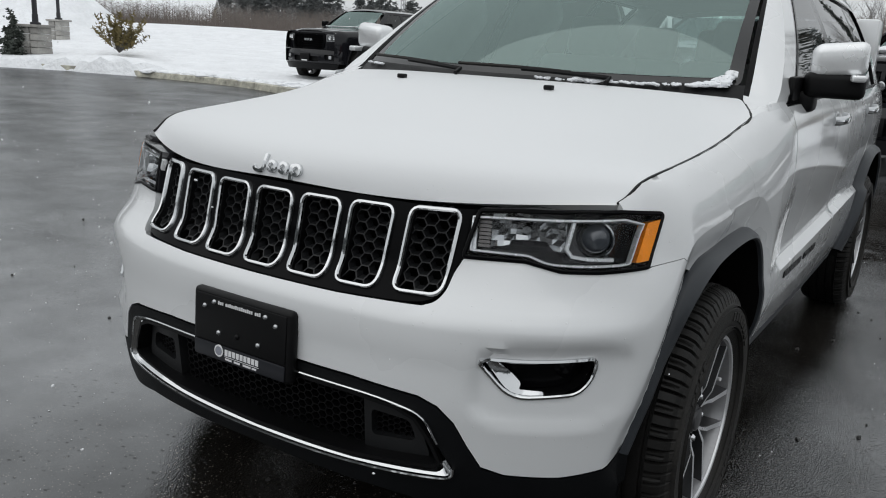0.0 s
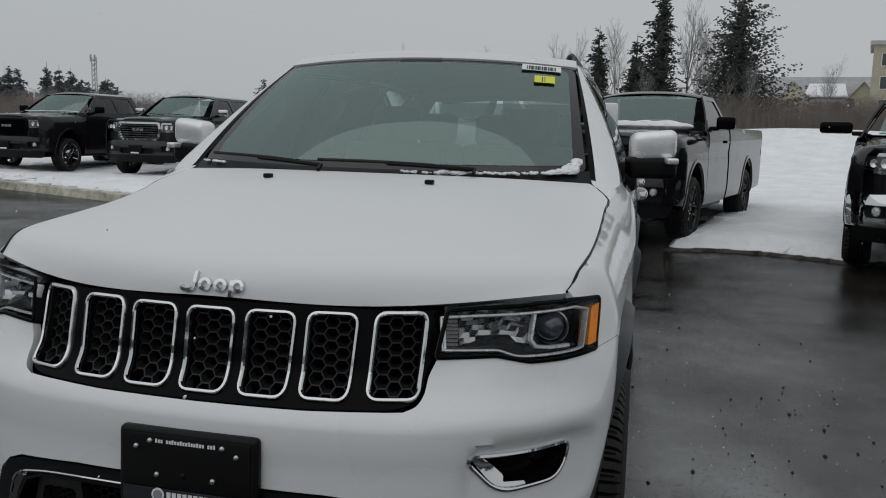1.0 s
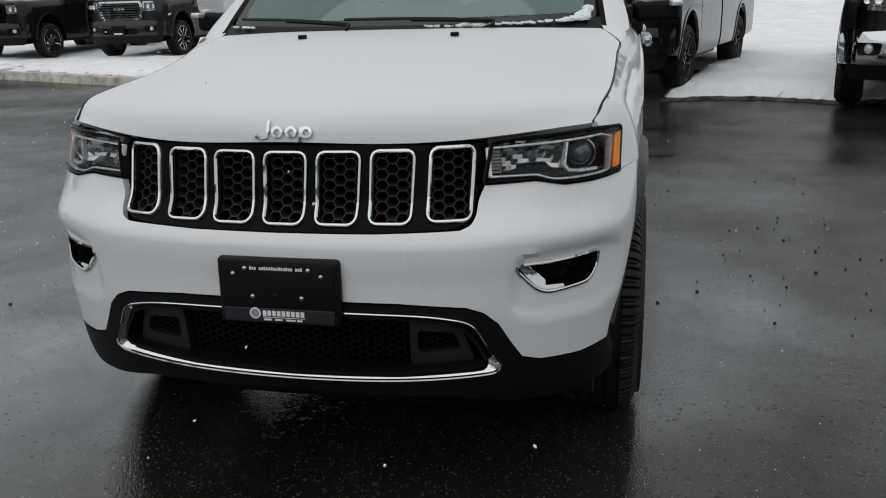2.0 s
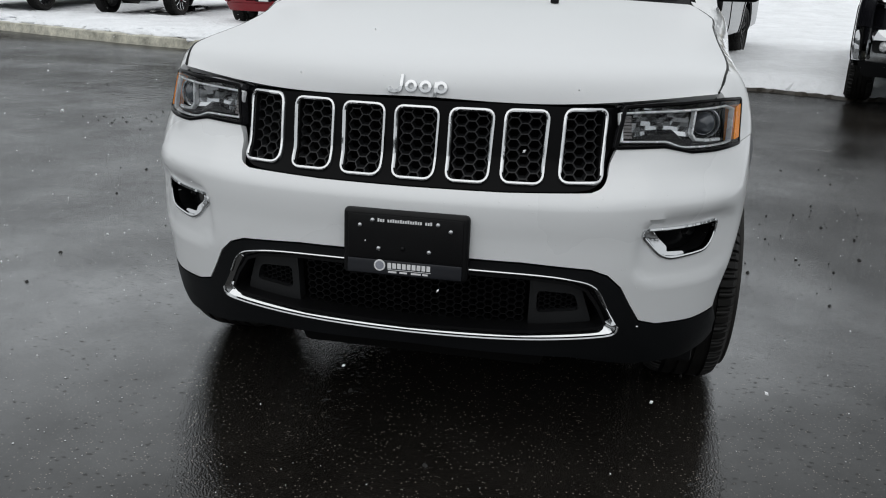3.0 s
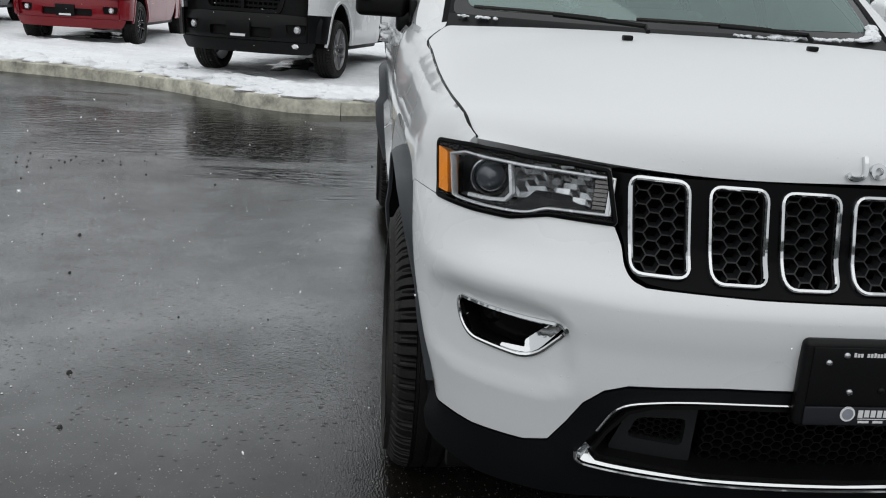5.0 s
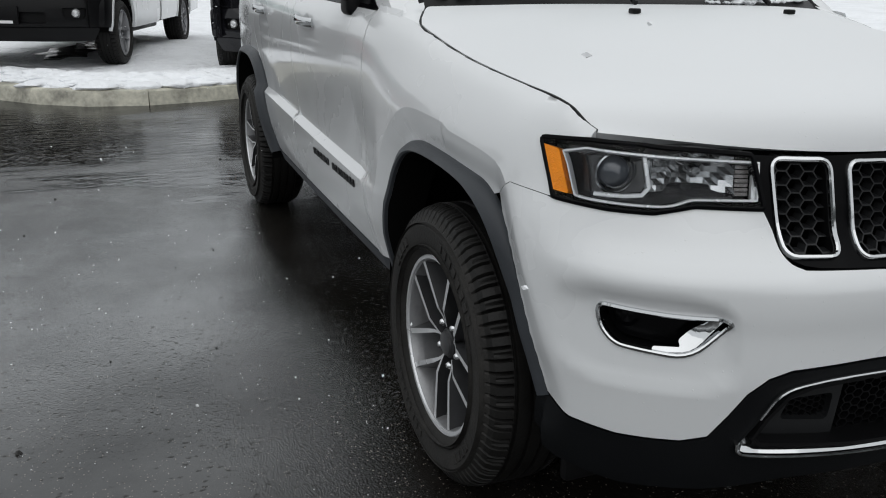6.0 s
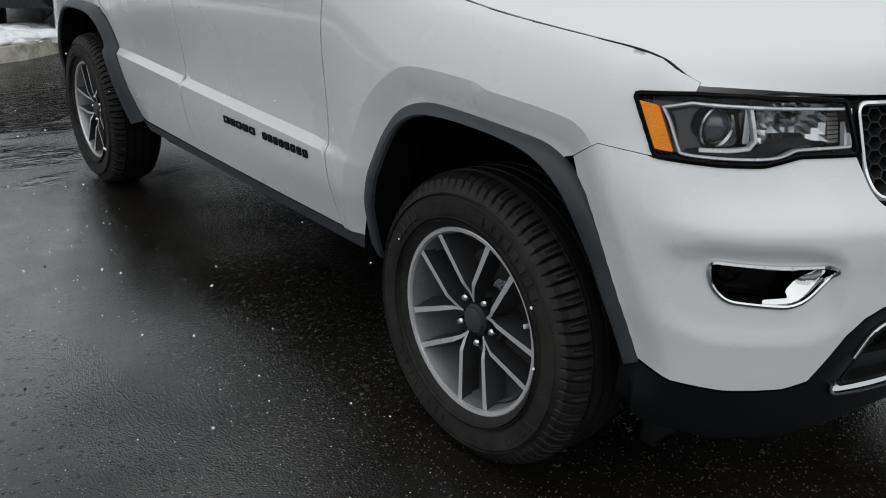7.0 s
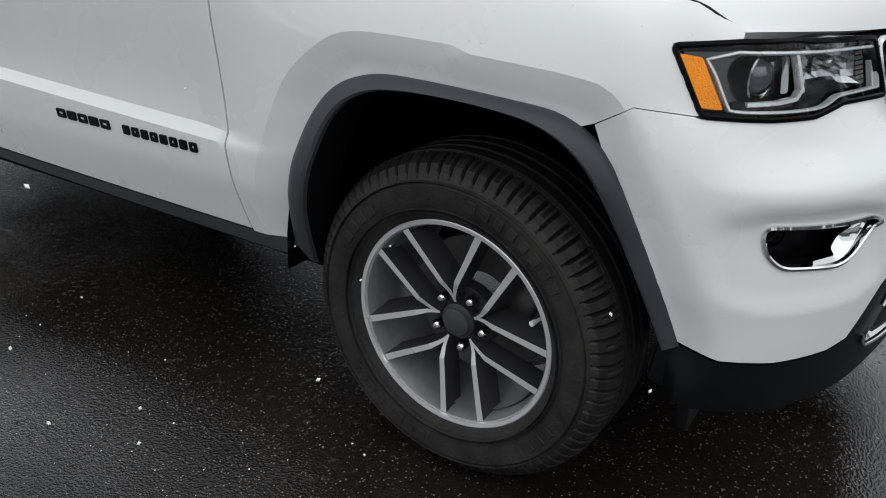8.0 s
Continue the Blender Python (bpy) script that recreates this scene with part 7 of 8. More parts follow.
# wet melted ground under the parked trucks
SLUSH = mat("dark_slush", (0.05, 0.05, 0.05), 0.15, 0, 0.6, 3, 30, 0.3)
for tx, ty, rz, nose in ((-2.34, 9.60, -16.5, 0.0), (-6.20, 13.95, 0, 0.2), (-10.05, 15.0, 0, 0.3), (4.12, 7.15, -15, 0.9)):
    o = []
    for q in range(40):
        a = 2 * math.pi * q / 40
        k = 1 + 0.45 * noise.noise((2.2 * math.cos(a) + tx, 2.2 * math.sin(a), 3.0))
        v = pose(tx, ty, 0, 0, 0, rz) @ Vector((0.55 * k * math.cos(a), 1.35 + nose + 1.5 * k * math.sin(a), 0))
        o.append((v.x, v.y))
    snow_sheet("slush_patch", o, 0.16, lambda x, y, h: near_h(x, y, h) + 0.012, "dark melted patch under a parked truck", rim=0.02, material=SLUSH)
# rough dirt-edged ledge where the snow ends on the asphalt
DIRT = mat("wet_earth", (0.030, 0.024, 0.017), 0.5, 0, 0.4, 6, 60, 0.5)
r9 = random.Random(9)
edge_pts = np.array(dense([q for q in shore[6:] if q[0] < 5.6], 0.12, False))
vs, fs = [], []
for i, (x, y) in enumerate(edge_pts):
    d = 0.02 + 0.11 * r9.random() ** 2
    vs += [(x, y - d, 0.002), (x, y - d * 0.4, 0.03 + 0.02 * r9.random()), (x, y + 0.12, 0.035), (x, y + 0.3, 0.01)]
for i in range(len(edge_pts) - 1):
    for q in range(3):
        fs.append((i * 4 + q, (i + 1) * 4 + q, (i + 1) * 4 + q + 1, i * 4 + q + 1))
tagged(part("dirt_ledge", (vs, fs), DIRT, smooth=0), "wet brown earth along the edge of the snow", "earth", kind="stuff")


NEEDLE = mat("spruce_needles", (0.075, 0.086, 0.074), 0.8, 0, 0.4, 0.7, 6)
# Far needles and bark carry the falling-snow haze in their paler colour.
NEEDLE_FAR = mat("haze_pale_needles", (0.15, 0.16, 0.16), 0.9, 0, 0.25, 0.5, 4)
BARK = mat("grey_bark", (0.13, 0.12, 0.11), 0.9, 0, 0.3, 3, 30)
BARK_FAR = mat("haze_pale_bark", (0.26, 0.25, 0.245), 0.9, 0, 0.2, 1, 8)
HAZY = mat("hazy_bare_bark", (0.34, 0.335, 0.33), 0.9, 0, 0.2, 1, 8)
TWIG = mat("brown_twigs", (0.17, 0.145, 0.13), 0.9, 0, 0.35, 0.4, 5)
BIRCH = mat("pale_birch_bark", (0.45, 0.43, 0.40), 0.8, 0, 0.3, 6, 20)


def spruce(x, y, z, h, w, seed, needles, bark, label, gaps=0.15, flat=1.0, clear=0.06, tiers=None, fat=1.0):
    """A conifer: a tapered trunk and tiers of drooping, uneven boughs."""
    r = random.Random(seed)
    w = w * 0.92
    tr = thing("conifer", label, "tree", pose(x, y, z))
    part("trunk", lathe([(0, 0.022 * h), (h * 0.5, 0.013 * h), (h * 0.98, 0.002 * h)], 7, "z"), bark, tr)
    vs, fs = [], []
    count = int((tiers or (18 + h * 3.2)) * 8)
    for b in range(count):
        f = clear + (1 - clear) * (1 - math.sqrt(1 - r.random() * 0.995))
        if r.random() < gaps:
            continue
        a = r.random() * 2 * math.pi
        L = (w * (1 - f) ** 0.8 + 0.010 * h) * (0.55 + 0.55 * r.random()) * (1 + 0.25 * math.sin(3 * a + seed))
        droop = (0.15 + 0.35 * r.random()) * flat
        n = 4 + int(L * 6.5)
        for k in range(n):
            u = (k + 0.2 + 0.7 * r.random()) / n
            ak = a + r.uniform(-0.22, 0.22) * u
            px, py, pz = math.cos(ak) * L * u, math.sin(ak) * L * u, h * f - droop * L * u + 0.18 * L * u * u + r.uniform(-0.14, 0.14) * (0.4 + 0.06 * h)
            sz = fat * (0.048 + 0.020 * h / 10) * (1.3 - 0.5 * u) * (0.6 + 0.8 * r.random())
            for _ in range(4):
                b2 = a + r.uniform(-1.4, 1.4)
                px, py, pz = px + r.uniform(-1, 1) * sz, py + r.uniform(-1, 1) * sz, pz + r.uniform(-0.8, 0.8) * sz
                i0 = len(vs)
                tipx, tipy = px + math.cos(b2) * sz * 2.0, py + math.sin(b2) * sz * 2.0
                sx, sy = -math.sin(b2) * sz * 0.45, math.cos(b2) * sz * 0.45
                vs += [(px + sx, py + sy, pz + 0.02), (px - sx, py - sy, pz + 0.02), (tipx, tipy, pz - sz * r.uniform(-0.3, 0.9)), (px, py, pz - sz * 0.7)]
                fs += [(i0, i0 + 1, i0 + 2), (i0, i0 + 2, i0 + 3), (i0 + 1, i0 + 3, i0 + 2)]
    part("crown", (vs, fs), needles, tr, smooth=0)
    return tr


def bare_tree(x, y, z, h, seed, bark, label, lean=0.0, spread=0.55, depth=6):
    """A leafless tree: trunk, limbs and twigs."""
    r = random.Random(seed)
    tr = thing("bare_tree", label, "tree", pose(x, y, z))
    trunk, limbs = [], []

    def limb(p, d, L, rad, lev, out):
        q = p + d * L
        n = 5 if lev == 0 else 3
        ax = d.orthogonal().normalized()
        bx = d.cross(ax)
        i0 = len(out[0])
        for c, rr in ((p, rad), (q, rad * 0.62)):
            for k in range(n):
                a = 2 * math.pi * k / n
                out[0].append(tuple(c + ax * rr * math.cos(a) + bx * rr * math.sin(a)))
        for k in range(n):
            j = (k + 1) % n
            out[1].append((i0 + k, i0 + j, i0 + n + j, i0 + n + k))
        return q

    T, B = ([], []), ([], [])

    def grow(p, d, L, rad, lev):
        q = limb(p, d, L, rad, lev, T if lev == 0 else B)
        if lev >= depth:
            return
        for k in range(3 if lev > 0 else 2):
            nd = (d + Vector((r.uniform(-1, 1), r.uniform(-1, 1), r.uniform(-0.2, 0.75))) * spread).normalized()
            grow(p.lerp(q, r.uniform(0.45, 1.0)), nd, L * r.uniform(0.55, 0.82), rad * 0.55, lev + 1)
        if lev < 3:
            grow(q, (d + Vector((r.uniform(-1, 1), r.uniform(-1, 1), 0.3)) * 0.14).normalized(), L * 0.85, rad * 0.65, lev + (0 if lev == 0 and p.z < h * 0.2 else 1))

    grow(Vector((0, 0, 0)), Vector((lean, 0, 1)).normalized(), h * 0.22, h * 0.010, 0)
    part("trunk", T, bark, tr), part("crown", B, bark, tr, smooth=0)
    return tr


def brush(name, spots, hmin, hmax, seed, material, label, thick=0.02, sway=0.25):
    """A thicket of thin stems."""
    r = random.Random(seed)
    vs, fs = [], []
    for x, y in spots:
        z = float(land(np.array(x), np.array(y)))
        for k in range(3):
            hh = r.uniform(hmin, hmax)
            bx, by = x + r.uniform(-0.5, 0.5), y + r.uniform(-0.5, 0.5)
            tx, ty = bx + r.uniform(-sway, sway) * hh, by + r.uniform(-sway, sway) * hh
            i0 = len(vs)
            w = thick * r.uniform(0.6, 1.5)
            vs += [(bx - w, by, z), (bx + w, by, z), (bx, by + w, z), (tx, ty, z + hh)]
            fs += [(i0, i0 + 1, i0 + 3), (i0 + 1, i0 + 2, i0 + 3), (i0 + 2, i0, i0 + 3)]
            for _ in range(4):
                u = r.uniform(0.3, 0.95)
                cx, cy, cz = bx + (tx - bx) * u, by + (ty - by) * u, z + hh * u
                L = hh * r.uniform(0.08, 0.22)
                a = r.uniform(0, 6.28)
                i0 = len(vs)
                vs += [(cx, cy, cz - w * 0.6), (cx, cy, cz + w * 0.6), (cx + math.cos(a) * L, cy + math.sin(a) * L, cz + L * r.uniform(0.2, 1.0))]
                fs.append((i0, i0 + 1, i0 + 2))
    return tagged(part(name, (vs, fs), material, smooth=0), label, "brush", kind="stuff")


r3 = random.Random(3)
# right-hand group behind the trucks
for az, d, el, wd, sd, gp in ((-3.1, 66, 7.4, 2.0, 11, 0.1), (0.9, 62, 10.6, 2.6, 12, 0.05), (-0.6, 64, 6.9, 2.2, 13, 0.1), (-21.2, 95, 5.1, 2.2, 15, 0.1), (-25.7, 100, 3.3, 2.4, 16, 0.1), (11.8, 64, 2.6, 1.2, 17, 0.1), (12.6, 66, 2.9, 1.3, 18, 0.1), (10.4, 66, 2.4, 1.1, 19, 0.1)):
    x, y = bearing(az, d)
    z = float(land(np.array(x), np.array(y)))
    spruce(x, y, z, 1.35 + d * math.tan(radians(el)) - z, wd, sd, NEEDLE if d < 80 else NEEDLE_FAR, BARK, "tall dark green spruce, paler with painted haze where distant", gp, fat=1.2)
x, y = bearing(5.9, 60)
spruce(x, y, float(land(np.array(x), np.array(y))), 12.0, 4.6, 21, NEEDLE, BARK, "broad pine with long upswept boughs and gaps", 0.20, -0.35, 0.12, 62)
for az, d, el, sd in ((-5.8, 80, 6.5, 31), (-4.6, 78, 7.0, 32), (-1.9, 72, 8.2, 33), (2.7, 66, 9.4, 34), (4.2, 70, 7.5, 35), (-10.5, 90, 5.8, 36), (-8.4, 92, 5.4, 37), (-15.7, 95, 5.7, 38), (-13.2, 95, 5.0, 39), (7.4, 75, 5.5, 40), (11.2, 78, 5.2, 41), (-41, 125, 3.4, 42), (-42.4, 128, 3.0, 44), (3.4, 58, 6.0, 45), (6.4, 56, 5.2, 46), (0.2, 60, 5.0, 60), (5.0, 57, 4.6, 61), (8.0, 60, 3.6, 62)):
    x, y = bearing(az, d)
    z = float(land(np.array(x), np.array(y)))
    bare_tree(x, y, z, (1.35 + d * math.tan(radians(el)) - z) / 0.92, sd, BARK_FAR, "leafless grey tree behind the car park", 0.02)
x, y = bearing(9.35, 58)
z = float(land(np.array(x), np.array(y)))
tr = thing("bare_tree", "thin leaning pale birch trunk", "tree", pose(x, y, z))
part("trunk", tube([(0, 0, 0), (0.25, 0, 1.2), (0.5, 0, 2.4), (0.62, 0, 3.6)], 0.05, 6), BIRCH, tr)
# far spruce row on the other side
azs = [-63 + 0.62 * k + r3.uniform(-0.25, 0.25) for k in range(42)] + [-38.27, -37.0, -36.6, -35.6, -35.2]
for k, az in enumerate(azs):
    d = 118 + r3.uniform(-6, 14)
    el = {-38.27: 3.5, -37.0: 2.75, -36.6: 2.6, -35.6: 2.85, -35.2: 2.6}.get(az, r3.uniform(3.1, 4.3))
    if az in (-38.27, -37.0, -36.6, -35.6, -35.2) or az < -41 or r3.random() < 0.4:
        x, y = bearing(az, d)
        z = float(land(np.array(x), np.array(y)))
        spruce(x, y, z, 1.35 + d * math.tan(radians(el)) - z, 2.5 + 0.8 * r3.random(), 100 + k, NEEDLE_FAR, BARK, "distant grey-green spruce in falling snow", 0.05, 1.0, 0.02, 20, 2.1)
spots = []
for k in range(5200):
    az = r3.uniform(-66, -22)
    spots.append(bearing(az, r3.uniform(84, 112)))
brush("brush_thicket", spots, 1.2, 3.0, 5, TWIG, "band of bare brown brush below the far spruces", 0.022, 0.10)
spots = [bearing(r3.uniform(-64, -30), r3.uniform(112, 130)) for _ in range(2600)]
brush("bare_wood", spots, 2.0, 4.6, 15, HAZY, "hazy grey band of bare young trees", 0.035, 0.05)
spots = [bearing(r3.uniform(-8, 17), r3.uniform(50, 68)) for _ in range(6500)]
brush("brush_thicket", spots, 1.4, 3.6, 6, TWIG, "thicket of bare brown twigs behind the snow bank", 0.012, 0.12)
spots = [bearing(r3.uniform(-26, -6), r3.uniform(72, 90)) for _ in range(1600)]
brush("brush_thicket", spots, 1.4, 3.2, 8, TWIG, "low bare brush at the back of the field", 0.018, 0.12)


# unseen woods added behind the camera, to darken what the car reflects
def woods(name, az0, az1, dist, n, seed, hmax):
    r = random.Random(seed)
    vs, fs = [], []
    for k in range(n):
        x, y = bearing(r.uniform(az0, az1), dist + r.uniform(-10, 16))
        h = r.uniform(0.55, 1.0) * hmax
        for t in range(9):
            f = t / 9
            w = (1 - f) * 1.9 + 0.15
            a0 = r.random() * 6.28
            i0 = len(vs)
            m = 7
            vs.append((x, y, h * min(1.0, f + 0.26)))
            for q in range(m):
                a = a0 + 2 * math.pi * q / m
                ww = w * r.uniform(0.6, 1.15)
                vs.append((x + ww * math.cos(a), y + ww * math.sin(a), h * f + r.uniform(-0.2, 0.3)))
            fs += [(i0, i0 + 1 + q, i0 + 1 + (q + 1) % m) for q in range(m)]
    return tagged(part(name, (vs, fs), NEEDLE_FAR, smooth=0), "unseen conifer woods added behind the camera for dark reflections", "woods", kind="stuff")


woods("far_woods", 70, 290, 62, 420, 50, 11)


# ---------------------------------------------------------------- buildings and posts
SIDING = mat("beige_siding", (0.36, 0.33, 0.25), 0.8, 0, 0.12, 1, 10)
# Pale siding and shingles: the haze of distance is put into both colours.
SIDING_PALE = mat("hazed_yellow_siding", (0.46, 0.43, 0.33), 0.8, 0, 0.12, 1, 10)
SHINGLE = mat("hazed_shingles", (0.36, 0.36, 0.365), 0.9, 0, 0.25, 1, 12)
WIN = mat("dark_window_glass", (0.05, 0.055, 0.06), 0.08, 0, 0.2)
TRIMW = mat("white_trim", (0.6, 0.6, 0.58), 0.6)


def gable(name, label, x, y, z, rz, w, d, eave, ridge, wall, roof, over=0.5, rows=0, cols=0):
    """A house with a gabled roof; its ridge runs along its local x."""
    b = thing(name, label, "building", pose(x, y, z, 0, 0, rz))
    vs = [(-w / 2, -d / 2, -1), (w / 2, -d / 2, -1), (w / 2, d / 2, -1), (-w / 2, d / 2, -1), (-w / 2, -d / 2, eave), (w / 2, -d / 2, eave), (w / 2, d / 2, eave), (-w / 2, d / 2, eave), (-w / 2, 0, ridge), (w / 2, 0, ridge)]
    part("wall", (vs, [(0, 1, 5, 4), (1, 2, 6, 9, 5), (2, 3, 7, 6), (3, 0, 4, 8, 7)]), wall, b, smooth=0)
    sl = (ridge - eave) / (d / 2)
    for s in (-1, 1):
        e0, e1 = s * (d / 2 + over), 0.0
        z0 = eave - over * sl
        vs = [(-w / 2 - over, e0, z0 + 0.02), (w / 2 + over, e0, z0 + 0.02), (w / 2 + over, e1, ridge + 0.02), (-w / 2 - over, e1, ridge + 0.02)]
        vs += [(a, b_, c + 0.22) for a, b_, c in vs]
        part("roof", (vs, [(3, 2, 1, 0), (4, 5, 6, 7), (0, 1, 5, 4), (1, 2, 6, 5), (2, 3, 7, 6), (3, 0, 4, 7)]), roof, b, smooth=0)
    for i in range(rows):
        for j in range(cols):
            cx, cz = -w / 2 + w * (j + 0.5) / cols, 1.2 + (eave - 1.0) * i / max(1, rows)
            win = part("window", box(cx - 0.6, cx + 0.6, -d / 2 - 0.06, -d / 2 + 0.05, cz, cz + 1.4, 0.0), TRIMW, b, smooth=0)
            part("pane", box(cx - 0.5, cx + 0.5, -d / 2 - 0.075, -d / 2 - 0.04, cz + 0.1, cz + 1.3, 0.0), WIN, win, smooth=0)
    return b


x, y = bearing(-54.0, 104)
gable("house", "low house with a snow-covered gable roof beyond the brush", x, y, 0.8, 40, 20, 9, 1.7, 3.9, SIDING, SNOW)
x, y = bearing(11.4, 150)
apt = gable("apartment_building", "pale yellow apartment house with grey roof and snow", x, y, 2.0, -11, 22, 14, 5.6, 9.4, SIDING_PALE, SHINGLE, 0.8, 2, 8)
for cx in (-5.0, 4.5):
    g = gable("dormer_wing", "front gable of the apartment house with snow on it", 0, 0, 0, 0, 8, 5, 5.0, 8.0, SIDING_PALE, SHINGLE, 0.5, 0, 0)
    g.parent, g.matrix_world = apt, pose(x, y, 2.0, 0, 0, -11) @ pose(cx, -8.0, 0, 0, 0, 90)
    del g["category"]
part("roof_snow", ([(-3.6, -7.4, 6.05), (2.6, -7.4, 6.05), (2.2, -3.2, 8.15), (-3.0, -3.2, 8.15), (-3.6, -7.4, 6.3), (2.6, -7.4, 6.3), (2.2, -3.2, 8.4), (-3.0, -3.2, 8.4)], [(4, 5, 6, 7), (0, 1, 5, 4), (1, 2, 6, 5), (2, 3, 7, 6), (3, 0, 4, 7)]), SNOW, apt, smooth=0)
part("roof_snow", ([(6.0, -7.4, 6.05), (11.6, -7.4, 6.05), (11.6, -0.6, 9.35), (8.0, -0.6, 9.35), (6.0, -7.4, 6.3), (11.6, -7.4, 6.3), (11.6, -0.6, 9.6), (8.0, -0.6, 9.6)], [(4, 5, 6, 7), (0, 1, 5, 4), (1, 2, 6, 5), (2, 3, 7, 6), (3, 0, 4, 7)]), SNOW, apt, smooth=0)
x, y = bearing(18.6, 128)
hotel = thing("hotel", "beige flat-roofed hotel with rows of windows", "building", pose(x, y, 1.0, 0, 0, -14))
part("wall", box(-11, 11, 0, 12, -1, 13.4, 0.0), SIDING, hotel, smooth=0)
part("cornice", box(-11.5, 11.5, -0.5, 12.5, 13.4, 13.9, 0.0), SHINGLE, hotel, smooth=0)
for i in range(4):
    for j in range(9):
        win = part("window", box(-10 + 2.3 * j, -8.7 + 2.3 * j, -0.08, 0.05, 1.2 + 3.1 * i, 3.0 + 3.1 * i), TRIMW, hotel, smooth=0)
        part("pane", box(-9.9 + 2.3 * j, -8.8 + 2.3 * j, -0.1, -0.06, 1.3 + 3.1 * i, 2.9 + 3.1 * i), WIN, win, smooth=0)

# lattice tower
x, y = bearing(-36.2, 240)
tw = thing("lattice_tower", "grey lattice mast standing above the far woods", "tower", pose(x, y, 0))
MAST = mat("galvanised_mast", (0.30, 0.31, 0.32), 0.6, 0.3)
legs = [(0.75, 0), (-0.4, 0.65), (-0.4, -0.65)]
for a, b_ in legs:
    part("leg", tube([(a, b_, 0), (a * 0.9, b_ * 0.9, 18.2)], 0.10, 5), MAST, tw)
for k in range(14):
    z0 = 1.3 * k
    for i in range(3):
        p, q = legs[i], legs[(i + 1) % 3]
        part("brace", tube([(p[0], p[1], z0), (q[0], q[1], z0 + 1.3)], 0.09, 4), MAST, tw)
for k in range(2):
    part("antenna", box(-0.9 + 1.2 * k, -0.5 + 1.2 * k, -0.6, -0.3, 17.0, 18.8, 0.05), MAST, tw)

# shrub, stone piers and posts by the entrance
x, y = bearing(-54.5, 28.0, (1.379, -2.121))
z = float(land(np.array(x), np.array(y))) + 0.1
sh = thing("shrub", "young pine shrub with yellow-green and rusty needles in snow", "shrub", pose(x, y, z) @ Matrix.Scale(1.32, 4))
r7 = random.Random(70)
vs, fs, vt, ft = [], [], [], []
for k in range(46):
    a, up = r7.uniform(0, 6.28), r7.uniform(0.15, 1.0)
    L = r7.uniform(0.55, 1.25) * (1.15 - 0.35 * up)
    d = Vector((math.cos(a) * (1 - up * 0.75), math.sin(a) * (1 - up * 0.75), 0.25 + up)).normalized()
    i0 = len(vt)
    vt += [(0.01, 0, 0.05), (-0.01, 0.01, 0.05), (0, -0.01, 0.05), tuple(d * L)]
    ft += [(i0, i0 + 1, i0 + 3), (i0 + 1, i0 + 2, i0 + 3), (i0 + 2, i0, i0 + 3)]
    for q in range(22):
        u = r7.uniform(0.35, 1.0)
        p = d * L * u
        for _ in range(2):
            e = Vector((r7.uniform(-1, 1), r7.uniform(-1, 1), r7.uniform(-0.4, 1))).normalized() * r7.uniform(0.07, 0.14)
            s_ = e.orthogonal().normalized() * 0.018
            i0 = len(vs)
            vs += [tuple(p + s_), tuple(p - s_), tuple(p + e)]
            fs.append((i0, i0 + 1, i0 + 2))
part("stems", (vt, ft), BARK, sh, smooth=0)
part("needles", (vs, fs), mat("rusty_green_needles", (0.16, 0.125, 0.045), 0.8, 0, 0.5, 3, 12), sh, smooth=0)
PIER = mat("grey_cut_stone", (0.34, 0.33, 0.31), 0.8, 0, 0.3, 4, 20, 0.3, 0, 0.1, 0.2)
POST = mat("dark_painted_post", (0.03, 0.03, 0.035), 0.4)
for az, d, hp, hpo in ((-59.2, 28.0, 0.78, 5.2), (-57.9, 41.0, 0.80, 5.4)):
    x, y = bearing(az, d, (1.379, -2.121))
    z = float(land(np.array(x), np.array(y)))
    pier = thing("stone_pier", "grey cut-stone pier with a snowy cap", "pier", pose(x, y, z + 0.10, 0, 0, 20), group="stone piers")
    for k in range(4):
        for q in (-1, 1):
            part("stone", box(q * 0.16 - 0.15, q * 0.16 + 0.15, -0.3, 0.3, k * hp / 4 + 0.01, (k + 1) * hp / 4, 0.02, 1), PIER, pier)
    part("cap", box(-0.38, 0.38, -0.38, 0.38, hp, hp + 0.08, 0.02), PIER, pier)
    post = thing("lamp_post", "slim dark lamp post standing on a stone pier", "lamp post", pose(x, y, z + 0.10 + hp + 0.08), group="lamp posts")
    part("base", lathe([(0.0, 0.15), (0.06, 0.15), (0.08, 0.09), (0.3, 0.085)], 12, "z"), POST, post)
    part("pole", lathe([(0.28, 0.075), (hpo, 0.06)], 10, "z"), POST, post)
    part("lamp_head", moved(box(-0.35, 0.35, -0.14, 0.14, 0, 0.1, 0.03), pose(0.3, 0, hpo)), POST, post)
x, y = bearing(-60.5, 28.0, (1.379, -2.121))
spruce(x, y, float(land(np.array(x), np.array(y))) + 0.1, 1.3, 0.5, 77, NEEDLE, BARK, "small dark evergreen beside the piers", 0.0, 0.6, 0.02, 10)


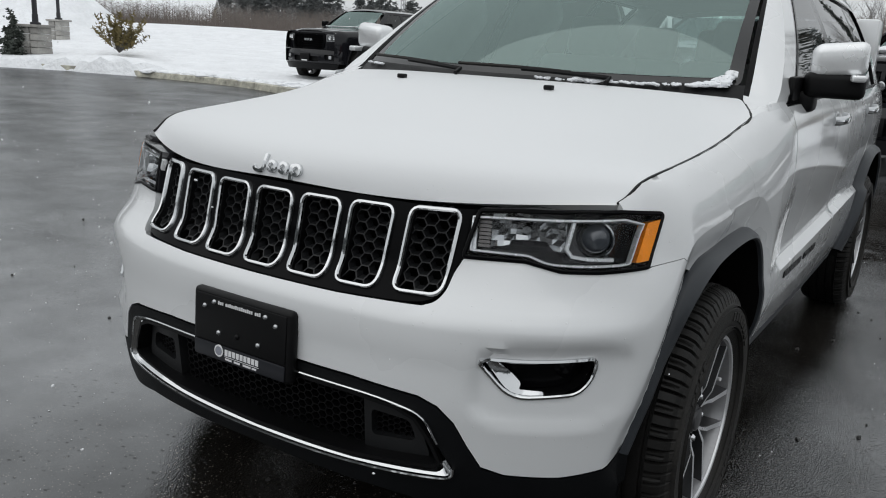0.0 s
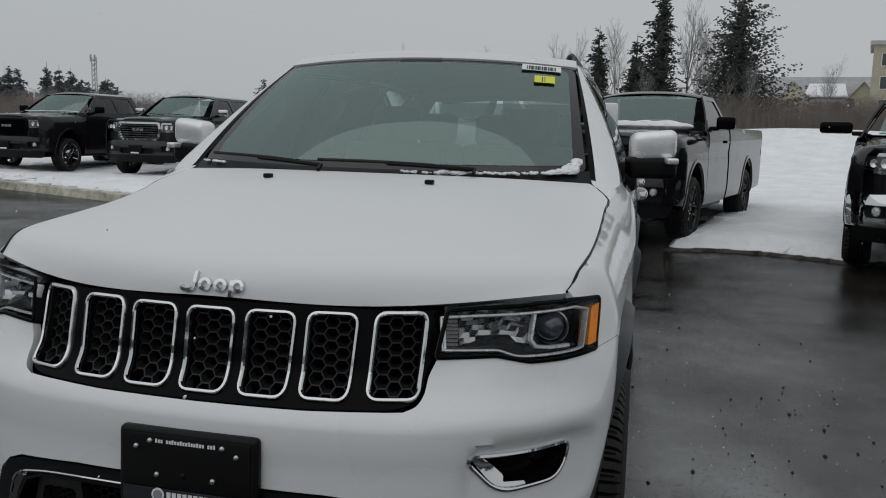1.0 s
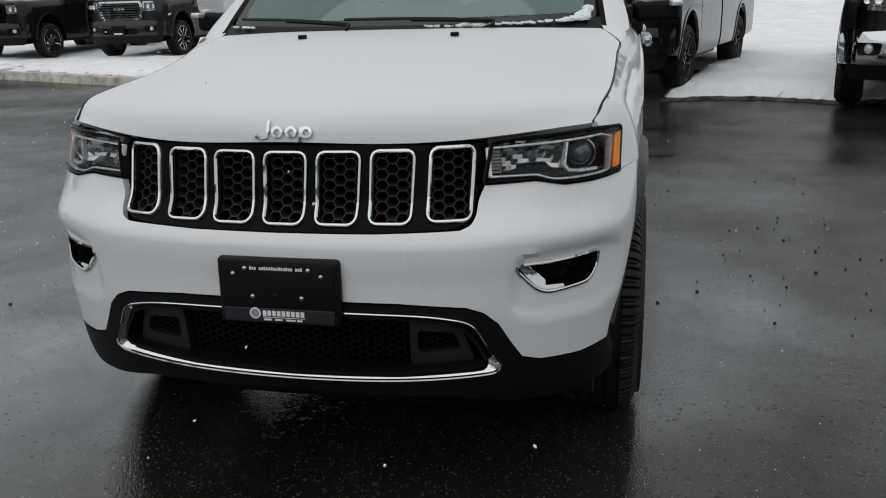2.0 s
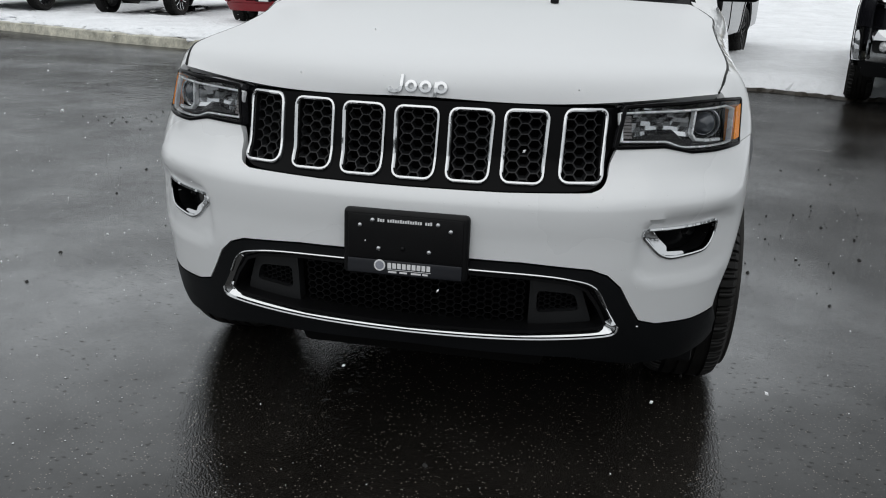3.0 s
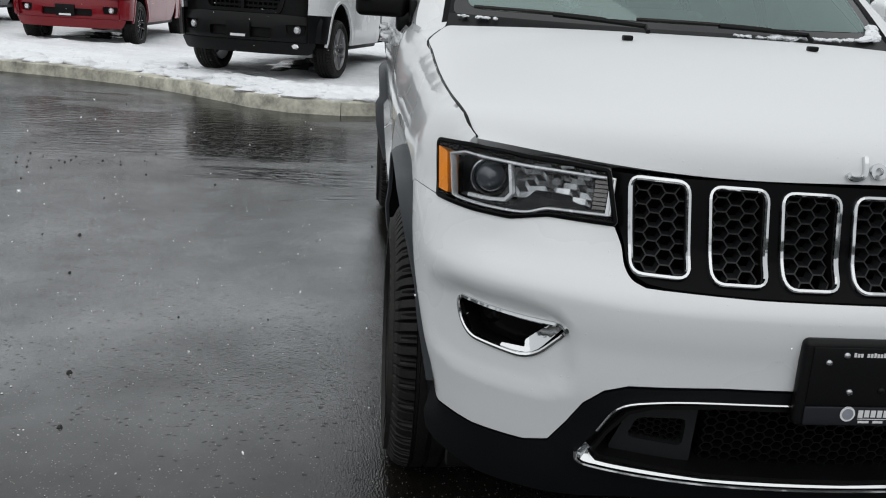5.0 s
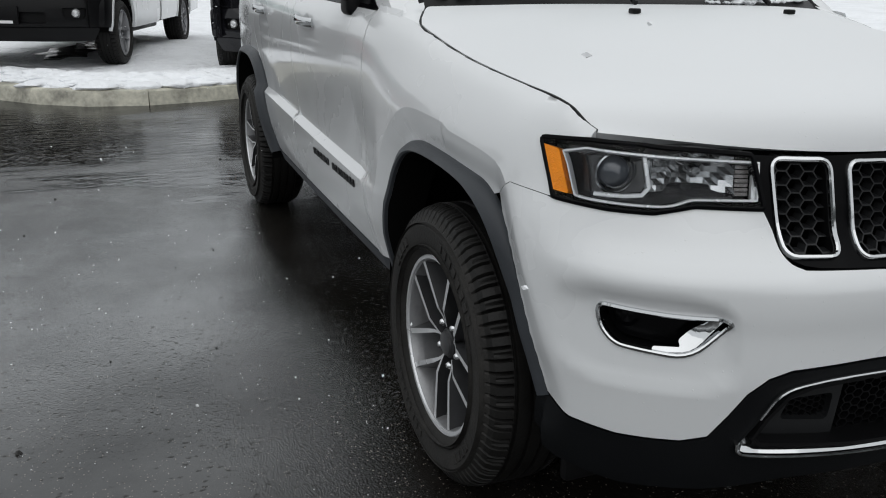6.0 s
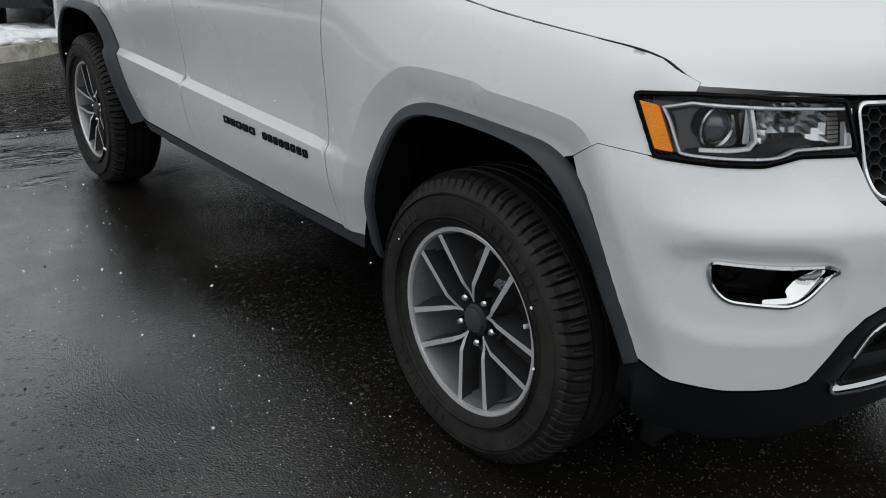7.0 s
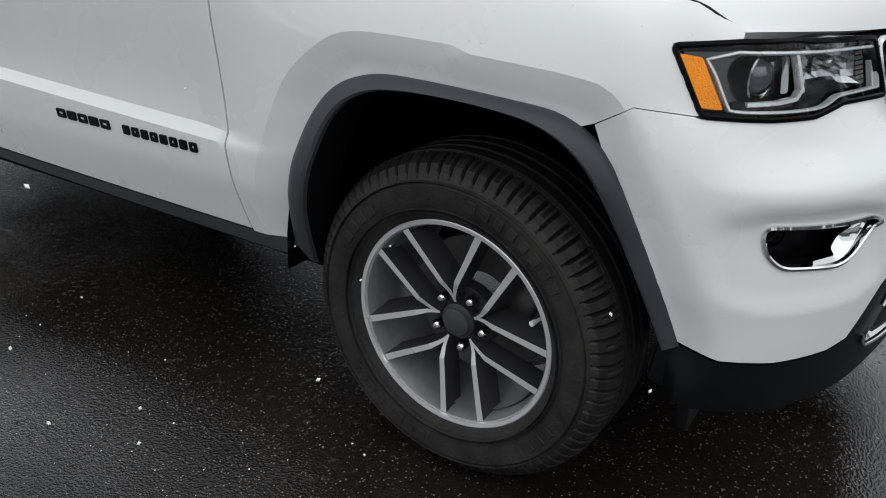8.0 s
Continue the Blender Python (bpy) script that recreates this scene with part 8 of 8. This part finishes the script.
# flakes hanging in the air
FLAKE = mat("snowflake", (0.85, 0.86, 0.88), 0.8, 0, 0.02)
rf_ = random.Random(88)
geos = []
for k in range(1100):
    x, y, z = rf_.uniform(-5, 5), rf_.uniform(-3.0, 6.5), rf_.uniform(0.05, 2.6)
    if rf_.random() < 0.35:
        y = rf_.uniform(-2.0, 0.2)
    if abs(x) < 1.1 and -0.95 < y < 4.2 and z < 1.9:
        continue
    near_path = min(math.hypot(x - ex, y - ey) for ex, ey in ((1.38, -2.12), (1.1, -2.15), (0.9, -2.4), (0.5, -2.75), (0.1, -2.65), (-0.3, -2.5), (-0.77, -2.28), (-1.2, -2.1), (-1.6, -1.85), (-1.9, -1.55), (-2.1, -1.2), (-2.15, -0.8)))
    if near_path < 0.55:
        continue
    s = rf_.uniform(0.0010, 0.0028) * (1.0 if rf_.random() < 0.93 else 1.9)
    d = Vector((rf_.uniform(-1, 1), rf_.uniform(-1, 1), rf_.uniform(-1, 1))).normalized()
    e = d.orthogonal().normalized() * s
    g = d.cross(e)
    c = Vector((x, y, z))
    geos.append(([tuple(c + d * s * 1.6), tuple(c + e), tuple(c + g), tuple(c - e), tuple(c - g), tuple(c - d * s * 1.6)], [(0, 1, 2), (0, 2, 3), (0, 3, 4), (0, 4, 1), (5, 2, 1), (5, 3, 2), (5, 4, 3), (5, 1, 4)]))
for k in range(90):
    x, y, z = rf_.uniform(-3.2, -1.0), rf_.uniform(-0.9, 2.0), rf_.uniform(0.05, 0.9)
    if math.hypot(x + 2.1, y + 1.0) < 0.6 or (x > -1.08 and y > -0.8):
        continue
    s = rf_.uniform(0.0016, 0.0032)
    d = Vector((rf_.uniform(-1, 1), rf_.uniform(-1, 1), rf_.uniform(-1, 1))).normalized()
    e = d.orthogonal().normalized() * s
    g = d.cross(e)
    c = Vector((x, y, z))
    geos.append(([tuple(c + d * s * 1.5), tuple(c + e), tuple(c + g), tuple(c - e), tuple(c - g), tuple(c - d * s * 1.5)], [(0, 1, 2), (0, 2, 3), (0, 3, 4), (0, 4, 1), (5, 2, 1), (5, 3, 2), (5, 4, 3), (5, 1, 4)]))
tagged(part("snowflakes", join(*geos), FLAKE, smooth=0), "sparse small snowflakes falling over the car park", "snow", kind="stuff")
